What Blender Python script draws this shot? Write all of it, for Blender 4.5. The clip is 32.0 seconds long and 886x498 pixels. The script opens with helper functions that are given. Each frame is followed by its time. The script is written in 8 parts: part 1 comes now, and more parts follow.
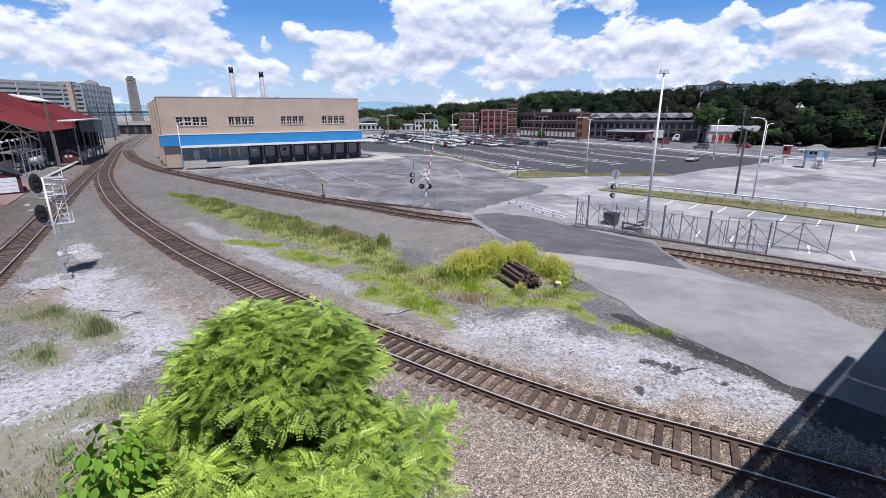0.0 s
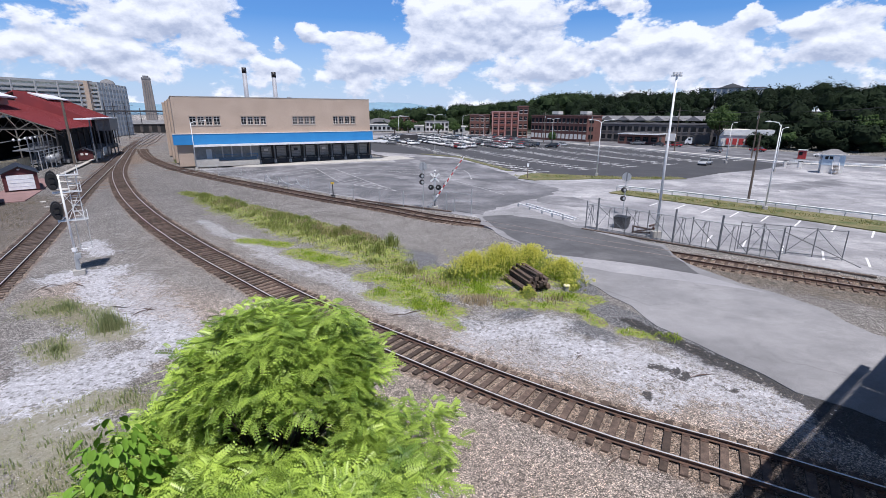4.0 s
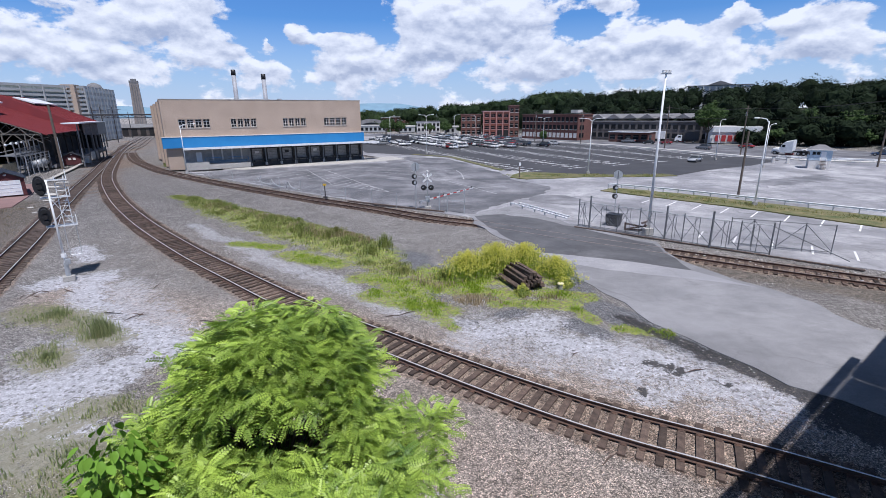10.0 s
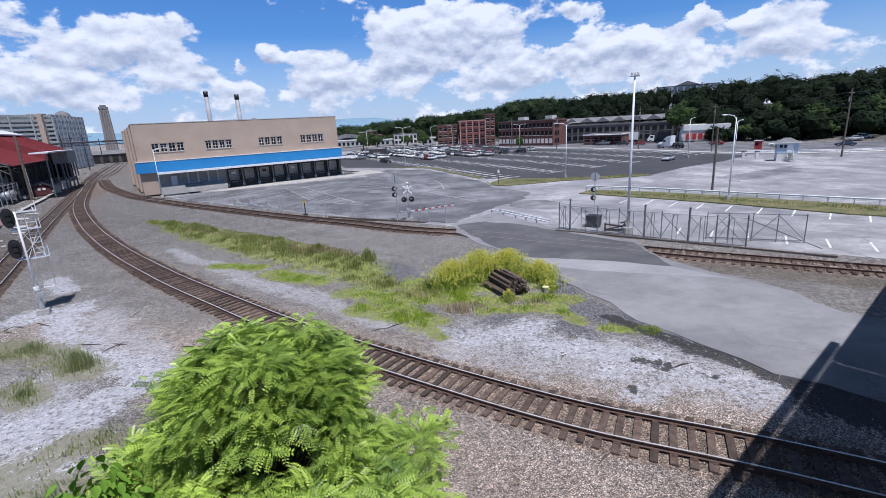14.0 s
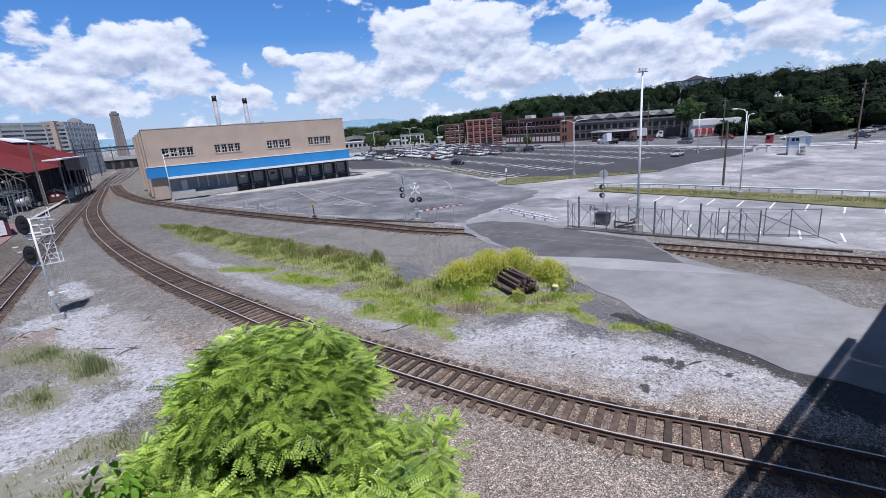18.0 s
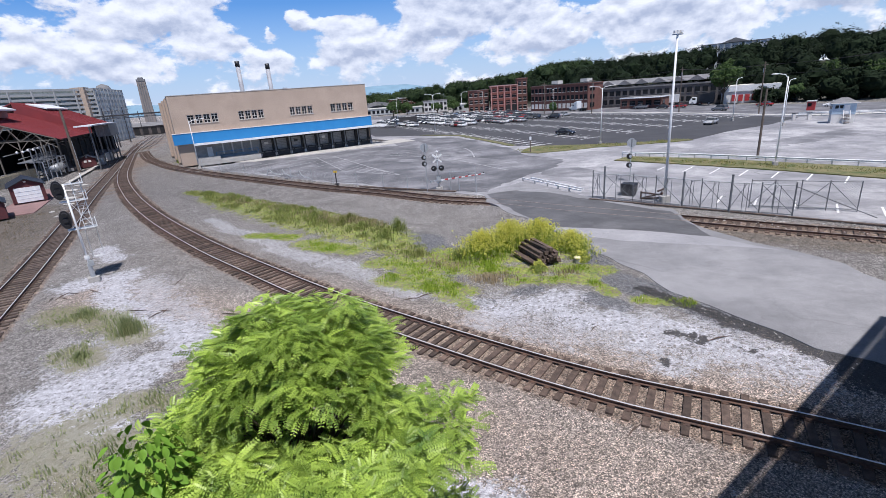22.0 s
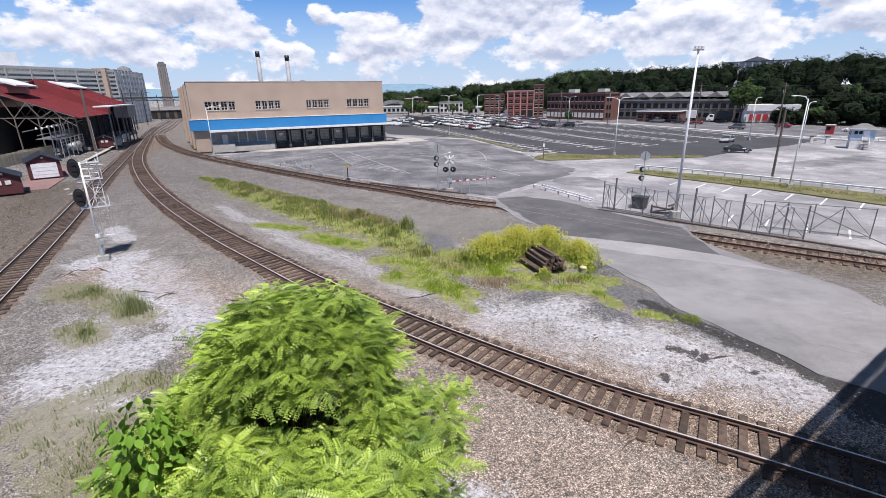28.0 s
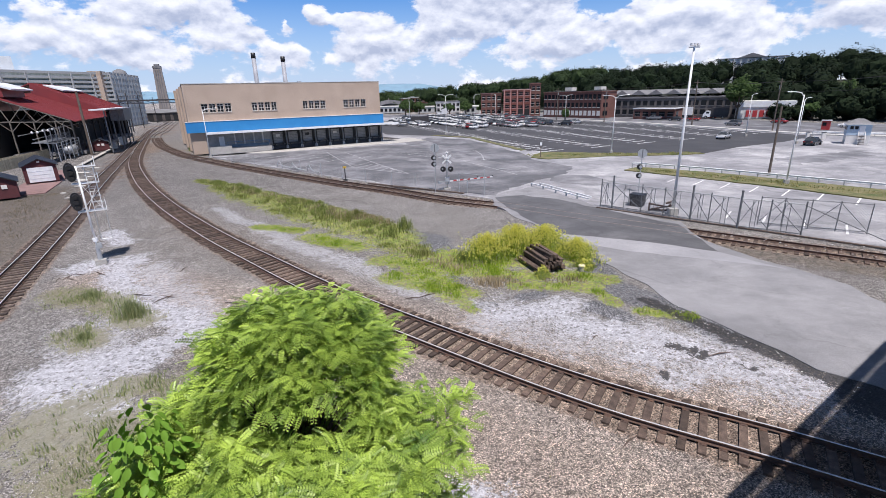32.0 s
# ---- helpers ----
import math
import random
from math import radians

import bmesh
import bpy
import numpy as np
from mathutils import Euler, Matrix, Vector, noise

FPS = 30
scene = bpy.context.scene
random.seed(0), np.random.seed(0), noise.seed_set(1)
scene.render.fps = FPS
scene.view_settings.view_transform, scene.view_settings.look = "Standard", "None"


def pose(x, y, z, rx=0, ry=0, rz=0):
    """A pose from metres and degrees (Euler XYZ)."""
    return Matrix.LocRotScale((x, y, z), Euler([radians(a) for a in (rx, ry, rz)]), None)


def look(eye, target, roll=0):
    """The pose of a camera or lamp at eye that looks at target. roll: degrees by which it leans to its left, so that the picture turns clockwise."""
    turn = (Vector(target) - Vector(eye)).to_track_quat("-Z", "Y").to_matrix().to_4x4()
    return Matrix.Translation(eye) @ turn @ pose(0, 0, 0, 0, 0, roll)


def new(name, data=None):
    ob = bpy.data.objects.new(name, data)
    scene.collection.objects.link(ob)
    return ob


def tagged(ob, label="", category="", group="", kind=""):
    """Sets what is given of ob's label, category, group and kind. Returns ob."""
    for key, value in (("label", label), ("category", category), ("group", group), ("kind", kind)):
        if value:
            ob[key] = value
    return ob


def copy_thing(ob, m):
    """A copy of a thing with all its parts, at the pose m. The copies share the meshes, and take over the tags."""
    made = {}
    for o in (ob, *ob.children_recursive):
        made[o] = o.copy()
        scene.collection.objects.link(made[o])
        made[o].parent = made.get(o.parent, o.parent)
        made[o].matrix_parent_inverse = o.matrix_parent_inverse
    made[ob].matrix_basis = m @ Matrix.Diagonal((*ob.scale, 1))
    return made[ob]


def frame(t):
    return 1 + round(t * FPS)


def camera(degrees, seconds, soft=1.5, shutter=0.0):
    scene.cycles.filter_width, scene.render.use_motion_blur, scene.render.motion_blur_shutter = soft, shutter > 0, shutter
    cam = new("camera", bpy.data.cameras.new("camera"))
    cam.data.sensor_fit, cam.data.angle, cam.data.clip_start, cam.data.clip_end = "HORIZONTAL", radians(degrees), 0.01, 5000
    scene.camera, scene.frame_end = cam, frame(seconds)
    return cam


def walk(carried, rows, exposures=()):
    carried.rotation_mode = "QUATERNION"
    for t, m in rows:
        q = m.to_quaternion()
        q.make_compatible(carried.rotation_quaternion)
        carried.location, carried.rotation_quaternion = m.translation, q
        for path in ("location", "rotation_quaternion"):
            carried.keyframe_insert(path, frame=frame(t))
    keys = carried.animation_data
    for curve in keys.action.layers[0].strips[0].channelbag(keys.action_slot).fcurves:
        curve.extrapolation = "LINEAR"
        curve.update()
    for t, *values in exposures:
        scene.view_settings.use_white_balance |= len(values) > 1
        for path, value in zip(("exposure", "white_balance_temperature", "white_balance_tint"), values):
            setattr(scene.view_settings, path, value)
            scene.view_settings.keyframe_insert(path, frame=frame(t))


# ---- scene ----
cam = camera(87.2, 32.0, soft=0.65)
EXPOSURES = [(0, 0.08, 5980, 14), (3, 0.08, 5980, 14), (6, 0.02, 5980, 14), (9, -0.04, 5830, 14), (13, -0.08, 5730, 14), (17, -0.06, 5730, 14), (20, -0.02, 5830, 14), (23, 0.08, 5980, 14), (25, 0.08, 6080, 14), (28, 0.14, 6280, 15), (32, 0.12, 6130, 15)]
PATH = [
    (0, (0.056, 0.016, 9.79), (0.065, 1.935, 9.226), -0.3),
    (0.5, (0.056, 0.01, 9.802), (0.063, 1.93, 9.241), -0.1),
    (1, (0.069, 0.024, 9.775), (0.069, 1.945, 9.219), 0.0),
    (1.5, (0.075, 0.002, 9.777), (0.068, 1.923, 9.221), -0.0),
    (2, (0.087, 0.036, 9.786), (0.072, 1.956, 9.226), -0.1),
    (2.5, (0.057, 0.01, 9.811), (0.035, 1.929, 9.247), -0.2),
    (3, (0.06, 0.028, 9.789), (0.033, 1.947, 9.225), -0.2),
    (3.5, (0.096, 0.03, 9.789), (0.065, 1.949, 9.226), 0.0),
    (5.5, (0.061, 0.01, 9.781), (0.038, 1.935, 9.236), 0.4),
    (6, (0.076, 0.017, 9.805), (0.053, 1.941, 9.259), 0.3),
    (6.5, (0.064, 0.017, 9.779), (0.043, 1.94, 9.23), 0.2),
    (7, (0.078, 0.019, 9.787), (0.059, 1.941, 9.234), 0.2),
    (7.5, (0.046, -0.009, 9.793), (0.034, 1.912, 9.235), 0.2),
    (8, (0.063, 0.009, 9.779), (0.056, 1.929, 9.216), 0.1),
    (8.5, (0.047, 0.024, 9.797), (0.043, 1.942, 9.23), -0.1),
    (9, (0.061, 0.022, 9.781), (0.059, 1.94, 9.213), -0.2),
    (9.5, (0.052, 0.025, 9.779), (0.052, 1.942, 9.211), -0.3),
    (10, (0.051, 0.03, 9.782), (0.051, 1.95, 9.224), -0.5),
    (10.5, (0.077, 0.002, 9.773), (0.074, 1.929, 9.236), -0.9),
    (11, (0.065, 0.027, 9.764), (0.062, 1.961, 9.253), -1.3),
    (11.5, (0.099, 0.053, 9.749), (0.101, 1.991, 9.258), -1.8),
    (12, (0.073, 0.028, 9.742), (0.09, 1.968, 9.255), -2.2),
    (12.5, (0.115, 0.071, 9.745), (0.151, 2.009, 9.252), -2.6),
    (13, (0.064, 0.053, 9.759), (0.12, 1.988, 9.253), -3.0),
    (13.5, (0.064, 0.045, 9.74), (0.132, 1.978, 9.228), -3.2),
    (14, (0.07, 0.029, 9.744), (0.141, 1.96, 9.227), -3.2),
    (14.5, (0.046, 0.046, 9.757), (0.119, 1.975, 9.234), -3.2),
    (16.5, (0.06, 0.031, 9.765), (0.118, 1.959, 9.24), -3.9),
    (17, (0.09, 0.082, 9.761), (0.14, 2.012, 9.239), -4.1),
    (17.5, (0.096, 0.082, 9.774), (0.138, 2.013, 9.255), -4.2),
    (18, (0.082, 0.068, 9.765), (0.116, 2.0, 9.249), -4.3),
    (18.5, (0.121, 0.08, 9.77), (0.143, 2.012, 9.255), -4.3),
    (19, (0.096, 0.071, 9.753), (0.103, 2.002, 9.235), -4.3),
    (19.5, (0.106, 0.076, 9.775), (0.087, 2.004, 9.242), -4.5),
    (20, (0.128, 0.079, 9.785), (0.072, 1.998, 9.224), -4.9),
    (20.5, (0.147, 0.103, 9.809), (0.067, 2.012, 9.217), -5.2),
    (21, (0.134, 0.137, 9.799), (0.046, 2.036, 9.179), -5.1),
    (21.5, (0.11, 0.118, 9.813), (0.03, 2.013, 9.178), -4.8),
    (22, (0.112, 0.128, 9.8), (0.044, 2.022, 9.163), -4.4),
    (22.5, (0.103, 0.087, 9.809), (0.037, 1.982, 9.171), -4.4),
    (23, (0.117, 0.11, 9.804), (0.035, 2.005, 9.168), -4.5),
    (23.5, (0.157, 0.143, 9.802), (0.053, 2.037, 9.168), -4.7),
    (24, (0.15, 0.133, 9.79), (0.031, 2.03, 9.167), -4.8),
    (24.5, (0.153, 0.121, 9.805), (0.031, 2.022, 9.196), -4.8),
    (25, (0.159, 0.114, 9.819), (0.047, 2.017, 9.214), -4.6),
    (25.5, (0.124, 0.086, 9.819), (0.032, 1.988, 9.206), -4.0),
    (27.5, (0.126, 0.079, 9.79), (0.044, 1.973, 9.154), -1.3),
    (28, (0.117, 0.074, 9.796), (0.021, 1.97, 9.165), -1.0),
    (28.5, (0.154, 0.108, 9.803), (0.047, 2.005, 9.176), -0.6),
    (29, (0.156, 0.117, 9.791), (0.046, 2.014, 9.168), -0.4),
    (29.5, (0.11, 0.073, 9.812), (0.002, 1.971, 9.191), -0.3),
    (30, (0.135, 0.086, 9.791), (0.029, 1.985, 9.173), -0.5),
    (30.5, (0.123, 0.095, 9.781), (0.022, 1.995, 9.165), -0.8),
    (31, (0.123, 0.076, 9.802), (0.028, 1.977, 9.188), -1.0),
    (31.5, (0.113, 0.086, 9.771), (0.024, 1.987, 9.155), -1.3),
    (32, (0.11, 0.09, 9.818), (0.021, 1.985, 9.185), -1.6),
]
walk(cam, [(t, look(eye, target, roll)) for t, eye, target, roll in PATH], EXPOSURES)

# ---- light ----
SUN_EL, SUN_AZ = 68.0, 158.0      # degrees; azimuth clockwise from +y
sun_way = Vector((math.sin(radians(SUN_AZ)) * math.cos(radians(SUN_EL)), math.cos(radians(SUN_AZ)) * math.cos(radians(SUN_EL)), math.sin(radians(SUN_EL))))
sun_data = bpy.data.lights.new("sun", "SUN")
sun_data.energy, sun_data.angle, sun_data.color = 5.4, radians(0.6), (1.0, 0.93, 0.84)
sun = new("sun", sun_data)
sun.matrix_world = look(sun_way * 200, (0, 0, 0))


class Graph:
    """Short hand for node trees."""

    def __init__(self, tree):
        self.tree = tree

    def node(self, kind):
        return self.tree.nodes.new(kind)

    def put(self, value, socket):
        if isinstance(value, bpy.types.NodeSocket):
            self.tree.links.new(value, socket)
        elif value is not None:
            socket.default_value = value

    def math(self, op, a, b=None, c=None, clamp=False):
        n = self.node("ShaderNodeMath")
        n.operation, n.use_clamp = op, clamp
        for value, socket in zip((a, b, c), n.inputs):
            self.put(value, socket)
        return n.outputs[0]

    def vec(self, op, a, b=None):
        n = self.node("ShaderNodeVectorMath")
        n.operation = op
        self.put(a, n.inputs[0])
        self.put(b, n.inputs[1])
        return n.outputs[0]

    def noise(self, vector, scale, detail=4.0, rough=0.55, distort=0.0):
        n = self.node("ShaderNodeTexNoise")
        self.put(vector, n.inputs["Vector"])
        n.inputs["Scale"].default_value, n.inputs["Detail"].default_value = scale, detail
        n.inputs["Roughness"].default_value, n.inputs["Distortion"].default_value = rough, distort
        return n.outputs["Fac"]

    def mix(self, fac, a, b, blend="MIX"):
        n = self.node("ShaderNodeMix")
        n.data_type, n.blend_type = "RGBA", blend
        for value, socket in ((fac, n.inputs[0]), (a, n.inputs[6]), (b, n.inputs[7])):
            self.put((*value, 1.0) if isinstance(value, tuple) and len(value) == 3 else value, socket)
        return n.outputs[2]

    def value_of(self, name):
        """A float attribute of the mesh."""
        n = self.node("ShaderNodeAttribute")
        n.attribute_name = name
        return n.outputs["Fac"]

    def cells(self, vector, scale, feature="F1"):
        n = self.node("ShaderNodeTexVoronoi")
        n.feature = feature
        self.put(vector, n.inputs["Vector"])
        n.inputs["Scale"].default_value = scale
        return n

    def grey(self, value):
        n = self.node("ShaderNodeCombineColor")
        for s in n.inputs:
            self.put(value, s)
        return n.outputs[0]

    def pair(self, value):
        n = self.node("ShaderNodeCombineXYZ")
        self.put(value, n.inputs[0])
        self.put(self.math("SUBTRACT", 1.0, value), n.inputs[1])
        return n.outputs[0]

    def span(self, value, lo, hi, to_lo=0.0, to_hi=1.0, smooth=False):
        n = self.node("ShaderNodeMapRange")
        n.interpolation_type = "SMOOTHSTEP" if smooth else "LINEAR"
        for v, socket in zip((value, lo, hi, to_lo, to_hi), n.inputs):
            self.put(v, socket)
        return n.outputs[0]


# the sky: summer blue with cumulus; azimuth, height, half widths (degrees) and weight of the larger clouds and gaps
CLOUDS = ((0.4, 9.6, 8.2, 2.8, 0.30), (7.0, 9.9, 3.7, 2.5, 0.24), (10.9, 7.2, 3.1, 1.4, 0.18), (21.7, 7.0, 4.8, 1.6, 0.34), (27.9, 6.9, 4.2, 1.6, 0.34), (37.4, 5.9, 3.2, 1.2, 0.34), (30.5, 8.8, 2.0, 0.9, 0.28), (35.4, 7.9, 2.2, 0.8, 0.28), (24.0, 4.6, 9.0, 1.4, 0.16),
          (18.5, 10.9, 2.7, 1.0, 0.26), (38.9, 8.4, 2.2, 1.0, 0.24), (16.7, 5.9, 3.5, 1.0, 0.16), (-28.8, 9.2, 5.1, 2.0, 0.22), (-37.2, 7.0, 5.7, 2.3, 0.22), (-25.5, 7.1, 3.2, 1.5, 0.20), (-15.9, 8.3, 1.0, 1.3, 0.20), (-10.9, 8.0, 2.4, 1.0, 0.22),
          (-19.0, 7.5, 0.6, 0.6, 0.16), (-22.4, 6.4, 1.7, 0.5, 0.14), (-9.3, 5.5, 6.4, 1.1, 0.12), (-15.0, 4.5, 5.6, 1.1, 0.12), (3.7, 4.3, 12.6, 1.1, 0.12), (32.0, 4.9, 5.2, 0.9, 0.14), (-32.7, 4.9, 5.9, 1.4, 0.16), (-0.9, 6.7, 7.1, 1.2, 0.16))
CLEAR = ((-19.8, 9.6, 2.6, 1.8, 0.20), (-13.0, 10.7, 3.4, 1.5, 0.18), (-8.4, 10.6, 2.2, 1.6, 0.16), (-6.6, 8.8, 1.1, 0.9, 0.12), (15.6, 8.8, 2.0, 1.4, 0.16), (26.1, 9.7, 2.5, 1.2, 0.18), (30.0, 11.6, 9.0, 1.3, 0.20), (32.9, 9.6, 1.5, 0.6, 0.10), (4.0, 15.2, 17.4, 2.0, 0.10), (-24.0, 13.5, 12.0, 1.6, 0.08))


def make_world():
    world = bpy.data.worlds.new("sky")
    scene.world = world
    world.use_nodes = True
    g = Graph(world.node_tree)
    world.node_tree.nodes.clear()
    sky = g.node("ShaderNodeTexSky")
    sky.sky_type, sky.sun_disc, sky.sun_elevation, sky.sun_rotation = "NISHITA", False, radians(SUN_EL), radians(SUN_AZ)
    sky.air_density, sky.dust_density, sky.ozone_density = 1.15, 0.6, 1.6
    way = g.node("ShaderNodeTexCoord").outputs["Generated"]
    split = g.node("ShaderNodeSeparateXYZ")
    g.put(way, split.inputs[0])
    az = g.math("MULTIPLY", g.math("ARCTAN2", split.outputs[0], split.outputs[1]), 57.2958)
    el = g.math("MULTIPLY", g.math("ARCSINE", split.outputs[2]), 57.2958)
    flat = g.vec("MULTIPLY", way, (1.0, 1.0, 1.7))
    lifted = g.vec("ADD", flat, (0.0, 0.0, 0.022))
    # ragged outlines: the clouds' places are shifted by a fine billow
    puff = g.noise(flat, 26.0, 6.0, 0.6, 0.15)
    az = g.math("MULTIPLY_ADD", g.math("SUBTRACT", puff, 0.5), 3.2, az)
    high = g.math("MULTIPLY_ADD", g.math("SUBTRACT", g.noise(flat, 21.0, 6.0, 0.6, 0.0), 0.5), 2.2, el)
    total, lit = None, None
    for sign, rows in ((1, CLOUDS), (-1, CLEAR)):
        for a, e, ra, re, w in rows:
            u = g.math("DIVIDE", g.math("SUBTRACT", az, a), ra)
            v = g.math("DIVIDE", g.math("SUBTRACT", high, e), re)
            bump = g.math("MULTIPLY", g.math("EXPONENT", g.math("MULTIPLY", g.math("MULTIPLY_ADD", u, u, g.math("MULTIPLY", v, v)), -1.0)), sign * w)
            total = bump if total is None else g.math("ADD", total, bump)
            if sign > 0:
                tilt = g.math("MULTIPLY", bump, v)
                lit = tilt if lit is None else g.math("ADD", lit, tilt)
    billow = g.math("MULTIPLY_ADD", g.noise(flat, 24.0, 7.0, 0.58, 0.1), 0.30, g.math("MULTIPLY", g.noise(flat, 8.0, 7.0, 0.56, 0.2), 0.70))
    above = g.math("MULTIPLY_ADD", g.noise(lifted, 24.0, 5.0, 0.5, 0.1), 0.30, g.math("MULTIPLY", g.noise(lifted, 8.0, 6.0, 0.5, 0.2), 0.70))
    density = g.math("ADD", billow, total)
    low = g.math("ADD", g.span(el, 1.0, 8.0, 0.07, 0.0), g.span(el, 16.0, 40.0, 0.0, -0.12))
    cover = g.span(g.math("ADD", density, low), 0.555, 0.630, smooth=True)
    rim = g.span(g.math("SUBTRACT", billow, above), -0.10, 0.10, -0.5, 0.5)
    shade = g.math("ADD", g.math("MULTIPLY_ADD", lit, 2.4, 0.62), rim, clamp=True)
    cloud = g.mix(shade, (0.44, 0.49, 0.61), (0.96, 0.97, 0.99))
    blue = g.mix(1.0, sky.outputs[0], (0.046, 0.076, 0.118), "MULTIPLY")
    blue = g.mix(g.span(el, 15.0, 38.0), blue, g.mix(1.0, blue, (1.05, 0.62, 0.37), "MULTIPLY"))
    haze = g.span(el, 0.0, 10.0, 0.8, 0.0)
    blue = g.mix(haze, blue, (0.62, 0.71, 0.87))
    back = g.node("ShaderNodeBackground")
    g.put(g.mix(g.math("MULTIPLY", cover, 0.95), blue, cloud), back.inputs[0])
    back.inputs[1].default_value = 1.0
    g.put(back.outputs[0], g.node("ShaderNodeOutputWorld").inputs[0])


make_world()

# ---- materials ----
def surface(name, a, b, scale=3.0, rough=0.8, bump=0.15, fine=45.0, metal=0.0, spread=0.0, speck=0.25, relief=0.01):
    """A worn surface: two colours in broad patches, fine grain in colour and relief; spread: how far pieces differ."""
    m = bpy.data.materials.new(name)
    m.use_nodes = True
    g = Graph(m.node_tree)
    bsdf = m.node_tree.nodes["Principled BSDF"]
    info = g.node("ShaderNodeObjectInfo").outputs["Random"]
    place = g.vec("ADD", g.node("ShaderNodeTexCoord").outputs["Object"], g.math("MULTIPLY", info, 57.0))
    broad = g.span(g.noise(place, scale, 5.0, 0.6), 0.34, 0.66)
    grain = g.noise(place, fine, 4.0, 0.65)
    colour = g.mix(broad, a, b)
    colour = g.mix(speck, colour, g.mix(g.span(grain, 0.3, 0.7), (0.0, 0.0, 0.0), (1.0, 1.0, 1.0)), "OVERLAY")
    if spread:
        hue = g.node("ShaderNodeHueSaturation")
        g.put(g.span(info, 0.0, 1.0, 1 - spread, 1 + spread), hue.inputs["Value"])
        g.put(colour, hue.inputs["Color"])
        colour = hue.outputs[0]
    g.put(colour, bsdf.inputs["Base Color"])
    g.put(g.span(grain, 0.2, 0.8, max(rough - 0.12, 0.03), min(rough + 0.12, 1.0)), bsdf.inputs["Roughness"])
    bsdf.inputs["Metallic"].default_value = metal
    if bump:
        n = g.node("ShaderNodeBump")
        n.inputs["Strength"].default_value, n.inputs["Distance"].default_value = bump, relief
        g.put(grain, n.inputs["Height"])
        g.put(n.outputs[0], bsdf.inputs["Normal"])
    return m


def glass(name, tint=(0.012, 0.014, 0.017), rough=0.08):
    m = surface(name, tint, tuple(c * 1.6 for c in tint), 0.6, rough, 0.02, 6.0, speck=0.05)
    m.node_tree.nodes["Principled BSDF"].inputs["Specular IOR Level"].default_value = 0.18
    return m


RUST = surface("rusty_steel", (0.11, 0.06, 0.04), (0.06, 0.04, 0.035), 5, 0.8, 0.2, 60)
RAILTOP = surface("polished_rail", (0.86, 0.84, 0.83), (0.74, 0.72, 0.71), 2, 0.38, 0.02, 30, metal=0.55, speck=0.05)
TIE = surface("creosote_timber", (0.055, 0.039, 0.032), (0.13, 0.092, 0.073), 4, 0.9, 0.5, 30, spread=0.5, speck=0.4)
TIE_PALE = surface("weathered_timber", (0.13, 0.10, 0.085), (0.07, 0.052, 0.045), 4, 0.92, 0.5, 30, spread=0.35, speck=0.4)
GALV = surface("galvanised_steel", (0.50, 0.52, 0.54), (0.38, 0.40, 0.42), 3, 0.5, 0.05, 50, metal=0.5, speck=0.15)
FENCE_GREY = surface("dull_fence_steel", (0.22, 0.23, 0.25), (0.15, 0.16, 0.17), 3, 0.6, 0.05, 50, metal=0.4, speck=0.15)
WHITE_METAL = surface("white_enamel", (0.78, 0.79, 0.80), (0.66, 0.67, 0.68), 2, 0.45, 0.03, 40, speck=0.08)
BLACK = surface("black_paint", (0.012, 0.012, 0.014), (0.02, 0.02, 0.022), 3, 0.5, 0.05, 40)
DARK_STEEL = surface("dark_steel", (0.045, 0.045, 0.05), (0.07, 0.065, 0.065), 3, 0.6, 0.1, 40, metal=0.3)
RED_STRIPE = surface("red_sheeting", (0.42, 0.04, 0.04), (0.34, 0.035, 0.035), 3, 0.4, 0.02, 40, speck=0.05)
TAN_BRICK = surface("tan_brick", (0.45, 0.355, 0.285), (0.395, 0.31, 0.245), 0.35, 0.9, 0.3, 9, speck=0.22)
BLUE_PAINT = surface("blue_fascia", (0.022, 0.19, 0.46), (0.03, 0.22, 0.50), 0.5, 0.5, 0.03, 20, speck=0.08)
CONCRETE = surface("concrete", (0.46, 0.44, 0.41), (0.34, 0.33, 0.31), 0.8, 0.9, 0.2, 25)
PALE_CONCRETE = surface("pale_concrete", (0.60, 0.58, 0.54), (0.46, 0.45, 0.43), 0.6, 0.9, 0.2, 20)
DOCK_DARK = surface("dock_rubber", (0.018, 0.018, 0.02), (0.03, 0.03, 0.032), 2, 0.8, 0.2, 20)
DOOR_GREY = surface("dock_door_paint", (0.36, 0.355, 0.34), (0.26, 0.255, 0.25), 1.5, 0.6, 0.1, 20)
PANE = glass("window_glass")
WOOD_POLE = surface("weathered_pole", (0.15, 0.12, 0.10), (0.10, 0.08, 0.065), 2, 0.9, 0.4, 25)
RED_BRICK = surface("red_brick", (0.23, 0.075, 0.055), (0.17, 0.06, 0.048), 0.4, 0.9, 0.3, 7, speck=0.3)
DARK_BRICK = surface("dark_brick", (0.18, 0.082, 0.066), (0.14, 0.066, 0.055), 0.4, 0.9, 0.3, 7, speck=0.3)
WHITE_TRIM = surface("white_trim", (0.70, 0.68, 0.65), (0.58, 0.56, 0.54), 1, 0.7, 0.05, 20)
PINK_TRIM = surface("pale_red_trim", (0.52, 0.30, 0.27), (0.45, 0.24, 0.22), 1, 0.7, 0.05, 20)
GREY_ROOF = surface("grey_roof", (0.20, 0.20, 0.21), (0.14, 0.14, 0.145), 0.4, 0.85, 0.2, 8)
